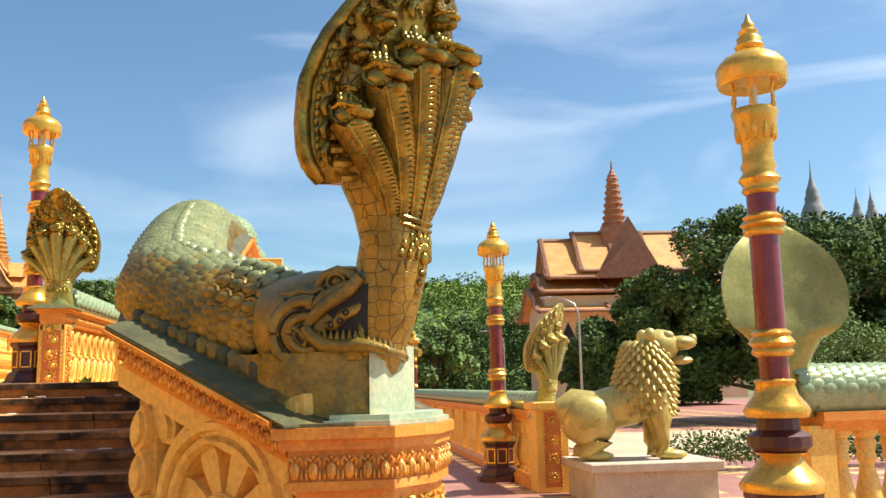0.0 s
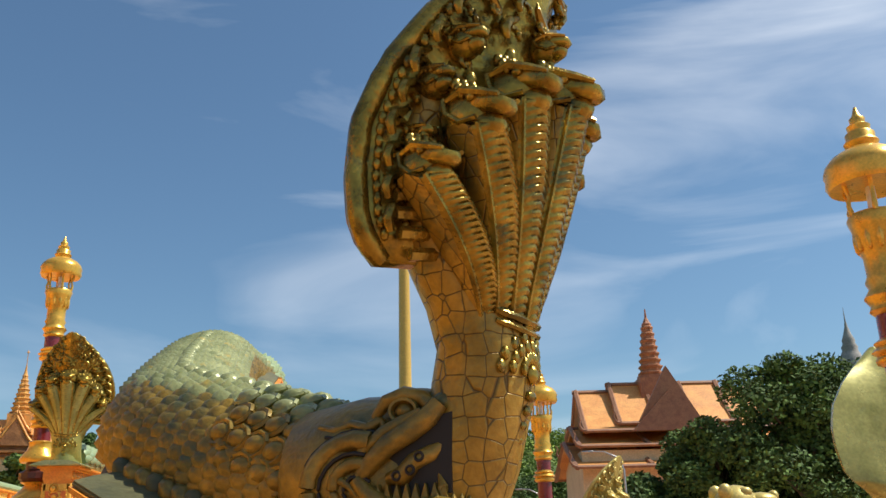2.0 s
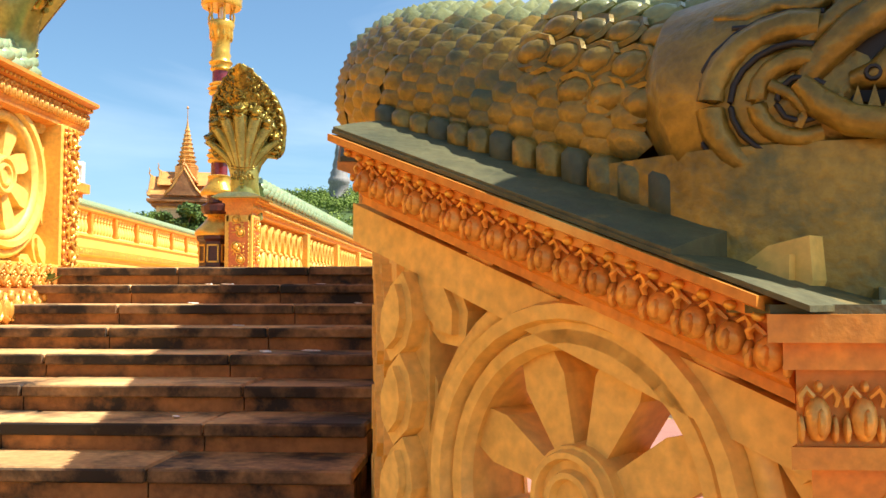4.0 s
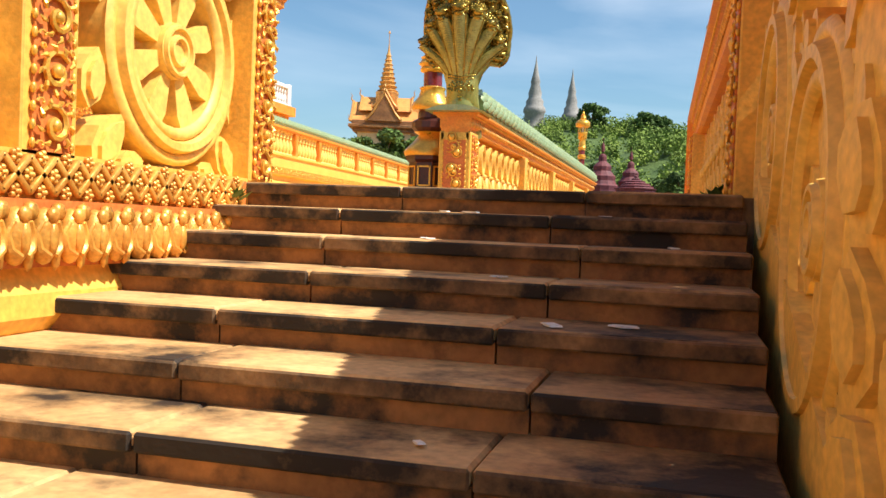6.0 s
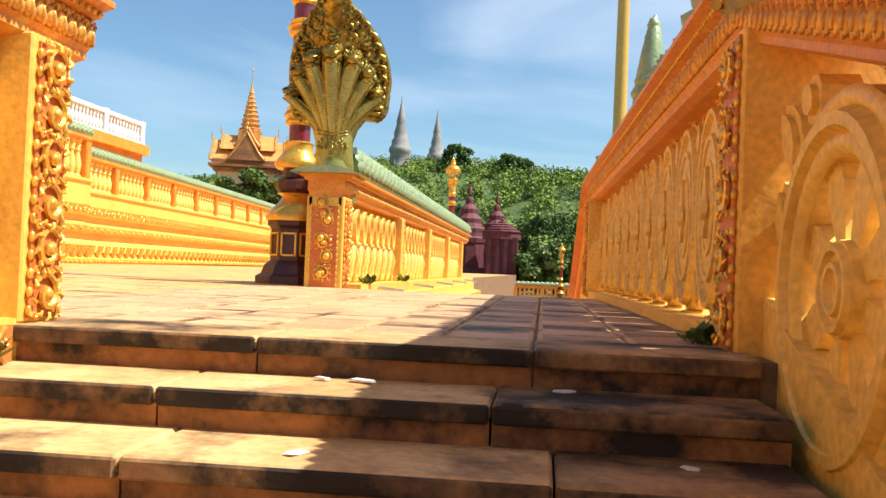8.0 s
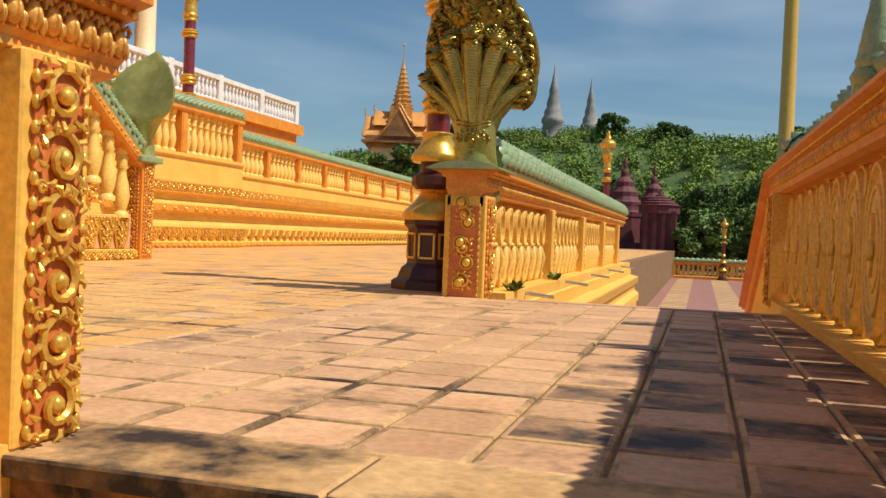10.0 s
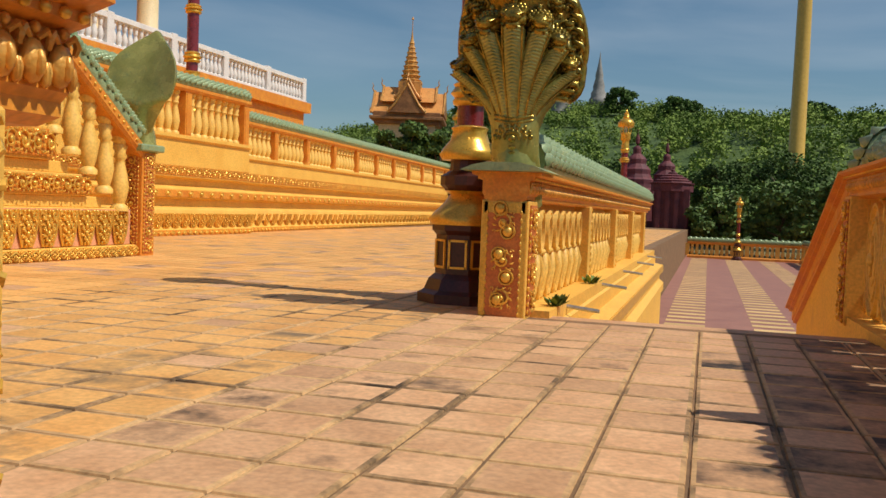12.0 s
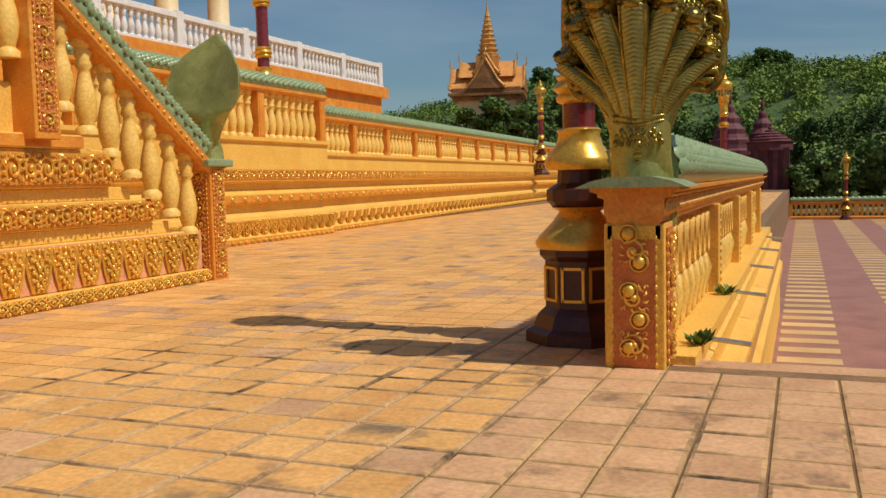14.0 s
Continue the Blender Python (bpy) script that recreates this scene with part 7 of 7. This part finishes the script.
def clump_verts(vs, fs, c, r, n, size, rg):
    """Small leaf quads scattered in an uneven shell round c."""
    for _ in range(n):
        a, b = rg.uniform(0, math.tau), rg.uniform(-0.6, 1)
        q = math.sqrt(max(0.0, 1 - b * b))
        d = Vector((q * math.cos(a), q * math.sin(a), b))
        p = c + Vector((d.x * r[0], d.y * r[1], d.z * r[2])) * rg.uniform(0.55, 1.05)
        t = Vector((rg.gauss(0, 1), rg.gauss(0, 1), rg.gauss(0, 0.7))).normalized()
        u = t.cross(d + Vector((rg.gauss(0, 0.5), rg.gauss(0, 0.5), rg.gauss(0, 0.5)))).normalized()
        s = size * rg.uniform(0.6, 1.3)
        i = len(vs)
        vs += [p + t * s, p + u * s * 0.55, p - t * s, p - u * s * 0.55]
        fs.append((i, i + 1, i + 2, i + 3))


def leaves_object(name, vs, fs, mat, parent=None, label=""):
    me = bpy.data.meshes.new("leaves")
    me.from_pydata([tuple(v) for v in vs], [], fs)
    me.materials.append(mat)
    ob = new(name, me)
    if parent is not None:
        ob.parent = parent
    return tagged(ob, label)


rg = random.Random(11)
vs, fs = [], []
for _ in range(4200):
    x, y = rg.uniform(-260, 260), rg.uniform(112, 335)
    h = hill_height(x, y)
    if h < 0.2:
        continue
    r = rg.choice((1.6, 2.2, 2.6, 3.2, 4.0)) * rg.uniform(0.8, 1.15)
    clump_verts(vs, fs, Vector((x, y, h + r * 0.5)), (r, r, r * 0.85), 150, 0.42, rg)
tagged(leaves_object("hill_wood", vs, fs, LEAF_FAR), "dense green woodland covering the hill", "trees", kind="stuff")


def tree(x, y, h, spread, mat, label, n=26, leaves=260, leaf=0.22, seed=1, trunk_share=0.3):
    t = thing("tree", label, "tree", pose(x, y, 0), group="trees round the plaza")
    rg = random.Random(seed)
    bm = bmesh.new()
    tube(bm, [(0, 0, -0.1), (0.05, 0.02, h * 0.2), (-0.03, 0.05, h * 0.45), (0.05, 0, h * 0.7)], [h * 0.035, h * 0.026, h * 0.018, h * 0.008], n=8)
    vs, fs = [], []
    for i in range(n):
        a = i * 2.4 + rg.uniform(-0.4, 0.4)
        f = (i + 0.5) / n
        zz = h * (trunk_share + (0.95 - trunk_share) * f)
        rad = spread * math.sqrt(max(0.05, 1 - ((f - 0.35) / 0.72) ** 2)) * rg.uniform(0.35, 0.95)
        c = Vector((rad * math.cos(a), rad * math.sin(a), zz))
        tube(bm, [(0, 0, zz * 0.62), (c.x * 0.5, c.y * 0.5, zz * 0.86), (c.x, c.y, zz)], [h * 0.012, h * 0.008, h * 0.003], n=5)
        r = spread * rg.uniform(0.26, 0.42)
        clump_verts(vs, fs, c, (r, r, r * 0.75), leaves, leaf, rg)
    part("trunk", bm, BARK, t)
    leaves_object("crown", vs, fs, mat, t)
    return t


tree(21.8, 43, 10.0, 4.4, LEAF_DARK, "broad dark-green tree beyond the lion", 34, 900, 0.14, 3, 0.12)
tree(18.0, 44.5, 6.9, 3.4, LEAF_DARK, "dark-green tree in front of the pagoda", 34, 900, 0.14, 4, 0.1)
tree(15.0, 45, 4.6, 2.6, LEAF_DARK, "low dark-green tree in front of the pagoda", 28, 800, 0.13, 5, 0.1)
tree(26.0, 44, 9.6, 4.8, LEAF_DARK, "dark-green tree by the road", 30, 850, 0.14, 6, 0.12)
tree(31.5, 44, 10.4, 5.0, LEAF_DARK, "dark-green tree by the far road", 30, 850, 0.15, 7, 0.12)
tree(37.5, 46, 9.0, 5.2, LEAF_DARK, "dark-green tree at the road's bend", 26, 800, 0.15, 20, 0.12)
tree(8.8, 92, 6.5, 4.0, LEAF_LIGHT, "light-green tree behind the far balustrade", 22, 300, 0.26, 8, 0.15)
tree(3.5, 95, 6.0, 3.6, LEAF_LIGHT, "light-green young tree behind the far balustrade", 20, 300, 0.24, 9, 0.15)
tree(-1.8, 93, 5.0, 3.0, LEAF_LIGHT, "light-green bush near the purple shrine", 20, 300, 0.24, 10, 0.05)
tree(-13.5, 106, 8.5, 4.5, LEAF_DARK, "dark-green tree beside the purple shrine", 22, 520, 0.21, 12, 0.2)
tree(-1.2, 110, 8.5, 4.0, LEAF_DARK, "dark-green tree behind the purple shrine", 22, 520, 0.21, 22, 0.15)
tree(-20.5, 84, 11.5, 3.6, LEAF_DARK, "dark-green tree behind the terrace wall", 22, 520, 0.21, 13, 0.3)
tree(-26.8, 77, 9.6, 2.6, LEAF_DARK, "dark-green tree in front of the pavilion", 20, 500, 0.2, 31, 0.25)
tree(-24.0, 78, 9.2, 2.4, LEAF_DARK, "dark-green tree in front of the pavilion", 20, 500, 0.2, 32, 0.25)
tree(-29.6, 79, 8.8, 2.4, LEAF_DARK, "dark-green tree in front of the pavilion", 20, 500, 0.2, 33, 0.25)
tree(7.4, 58, 5.2, 2.8, LEAF_LIGHT, "light-green bushy tree near the pagoda", 20, 300, 0.22, 14, 0.05)
tree(16, 104, 9, 5.0, LEAF_DARK, "dark-green tree behind the plaza", 22, 520, 0.21, 16, 0.1)
tree(5, 116, 9.5, 6.0, LEAF_DARK, "dark-green tree at the foot of the hill", 24, 520, 0.24, 17, 0.1)
tree(25, 118, 10, 6.5, LEAF_DARK, "dark-green tree at the foot of the hill", 24, 520, 0.24, 18, 0.1)
tree(-36, 112, 13, 6.5, LEAF_DARK, "dark-green tree behind the pavilion", 24, 520, 0.25, 19, 0.15)
for i, (x, y, h) in enumerate(((-31, 292, 9), (-14, 285, 8), (-10, 288, 7), (-84, 300, 8), (-108, 296, 10), (4, 262, 8), (22, 258, 9), (118, 252, 11), (134, 256, 10), (96, 250, 9), (181, 262, 10))):
    t = tree(x, y, h, h * 0.55, LEAF_DARK, "dark round tree standing out on the hill crest", 18, 200, 0.5, 40 + i, 0.2)
    t.location.z = hill_height(x, y) - 0.5

hedge = thing("hedge", "low clipped green hedge beside the lion", "hedge")
vs, fs = [], []
rg = random.Random(5)
for i in range(70):
    clump_verts(vs, fs, Vector((8.3 + i * 0.22, 20.5 + 0.1 * math.sin(i), P + 0.45)), (0.55, 0.6, 0.5), 150, 0.055, rg)
leaves_object("foliage", vs, fs, LEAF_DARK, hedge)
bush = thing("round_bush", "round clipped bright-green bush behind the gate rail", "bush")
vs, fs = [], []
for i in range(60):
    a, b = rg.uniform(0, math.tau), rg.uniform(-0.8, 1)
    q = math.sqrt(1 - b * b)
    clump_verts(vs, fs, Vector((16.7 + 1.9 * q * math.cos(a), 26 + 1.9 * q * math.sin(a), 1.2 + 1.7 * b)), (0.6, 0.6, 0.5), 140, 0.06, rg)
leaves_object("foliage", vs, fs, LEAF_LIGHT, bush)

bm = bmesh.new()
prism(bm, [(8, P), (90, P), (90, P + 0.03), (8, P + 0.03)], 25, 36)
solid("road", bm, ROADWAY, "pale sandy road beyond the hedge", "road", kind="structure")
for i in range(2):
    bm = bmesh.new()
    tube(bm, [(0, 0, 0), (0, 0, 5.2), (0.2, 0, 5.7), (0.8, 0, 6.0), (1.4, 0, 6.05)], [0.07, 0.05, 0.045, 0.04, 0.035], n=8, up=Vector((0, 1, 0)))
    box(bm, 1.3, 1.8, -0.09, 0.09, 6.0, 6.1, bevel=0.02)
    sl = solid("street_lamp", bm, STEEL, "thin grey street lamp on a bent arm", "street lamp", m=(pose(11.8, 40, P, 0, 0, 150), pose(13.6, 66, P, 0, 0, 160))[i], smooth=True)

# ---------------------------------------------------------------- small plants and litter
def weed(x, y, z, s, seed):
    rg = random.Random(seed)
    w = thing("weed", "small green weed sprouting from a joint", "plant", group="weeds in the joints")
    vs, fs = [], []
    for _ in range(46):
        a = rg.uniform(0, math.tau)
        l = s * rg.uniform(0.5, 1.1)
        d = Vector((math.cos(a), math.sin(a), rg.uniform(0.4, 1.6))).normalized()
        p = Vector((x, y, z)) + Vector((rg.gauss(0, s * 0.2), rg.gauss(0, s * 0.2), 0))
        u = d.cross(Vector((0, 0, 1))).normalized() * l * 0.22
        i = len(vs)
        vs += [p, p + d * l * 0.6 + u, p + d * l, p + d * l * 0.6 - u]
        fs.append((i, i + 1, i + 2, i + 3))
    leaves_object("leaves", vs, fs, LEAF_LIGHT, w)


weed(-4.2, 9.62, T - RISE, 0.16, 1)
weed(-1.36, 10.5, T, 0.14, 2)
weed(XN + 0.4, 17.9, T + 0.05, 0.16, 3)
weed(XN + 0.35, 21.2, T + 0.05, 0.16, 4)
weed(-4.3, 9.1, T - 2 * RISE, 0.1, 5)
rg = random.Random(21)
for i in range(9):
    bm = bmesh.new()
    s = rg.uniform(0.02, 0.05)
    k = rg.randrange(1, 7)
    x = rg.uniform(-2.9, -1.5)
    prism(bm, [(-s, 0), (s * 0.3, -0.002), (s * 1.4, 0.004), (s, 0.008), (-s * 0.8, 0.006)], -s * 0.5, s * 0.5)
    solid("paper_scrap", bm, LITTER, "small white scrap of paper on a step", "litter", m=pose(x, STAIR_Y - RUN * k + rg.uniform(0.1, 0.35), T - RISE * k + 0.004, 0, 0, rg.uniform(0, 360)), group="litter on the stair")

# ---------------------------------------------------------------- terrace tiles, nearest as pieces
TS = 0.40
PINK_TILE, YELLOW_TILE, MOULD_SHADE_TILE = tile_mesh(TS, TS, TILE_PINK), tile_mesh(TS, TS, TILE_YELLOW), tile_mesh(TS, TS, TILE_MOULD_SHADE)
far_v = {0: ([], []), 1: ([], [])}
rg = random.Random(9)
count = 0
for j in range(0, 178):
    for i in range(-31, 11):
        x, y = -5.3 + i * TS, STAIR_Y + 0.42 + j * TS
        pink = (x > -5.35 and y < 17.2) or rg.random() < 0.13
        if x + TS > -1.25 or (x > -4.9 and y + TS > 17.3) or x < -17.4 or (x > -5.0 and y > 16.9):
            continue
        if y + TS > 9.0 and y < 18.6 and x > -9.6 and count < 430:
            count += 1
            # dark tiles grow likelier towards the rail, deepening its shade by colour
            part("tile", MOULD_SHADE_TILE if rg.random() < 0.75 * (x + 3.2) else PINK_TILE if pink else YELLOW_TILE, None, terrace, m=Matrix.Translation((x, y, T - 0.014 + rg.uniform(-0.002, 0.002))) @ pose(0, 0, 0, rg.uniform(-0.3, 0.3), rg.uniform(-0.3, 0.3)))
        else:
            v, f = far_v[0 if pink else 1]
            k = len(v)
            g = 0.008
            v += [(x + g, y + g, T), (x + TS - g, y + g, T), (x + TS - g, y + TS - g, T), (x + g, y + TS - g, T), (x + g, y + g, T - 0.03), (x + TS - g, y + g, T - 0.02), (x + TS - g, y + TS - g, T - 0.02), (x + g, y + TS - g, T - 0.02)]
            f += [(k, k + 1, k + 2, k + 3)] + [(k + 4 + a, k + 4 + (a + 1) % 4, k + (a + 1) % 4, k + a) for a in range(4)]
for key, mat in ((0, TILE_PINK), (1, TILE_YELLOW)):
    ob = leaves_object("tiles", *far_v[key], mat, terrace)
    tagged(ob, kind="stuff")
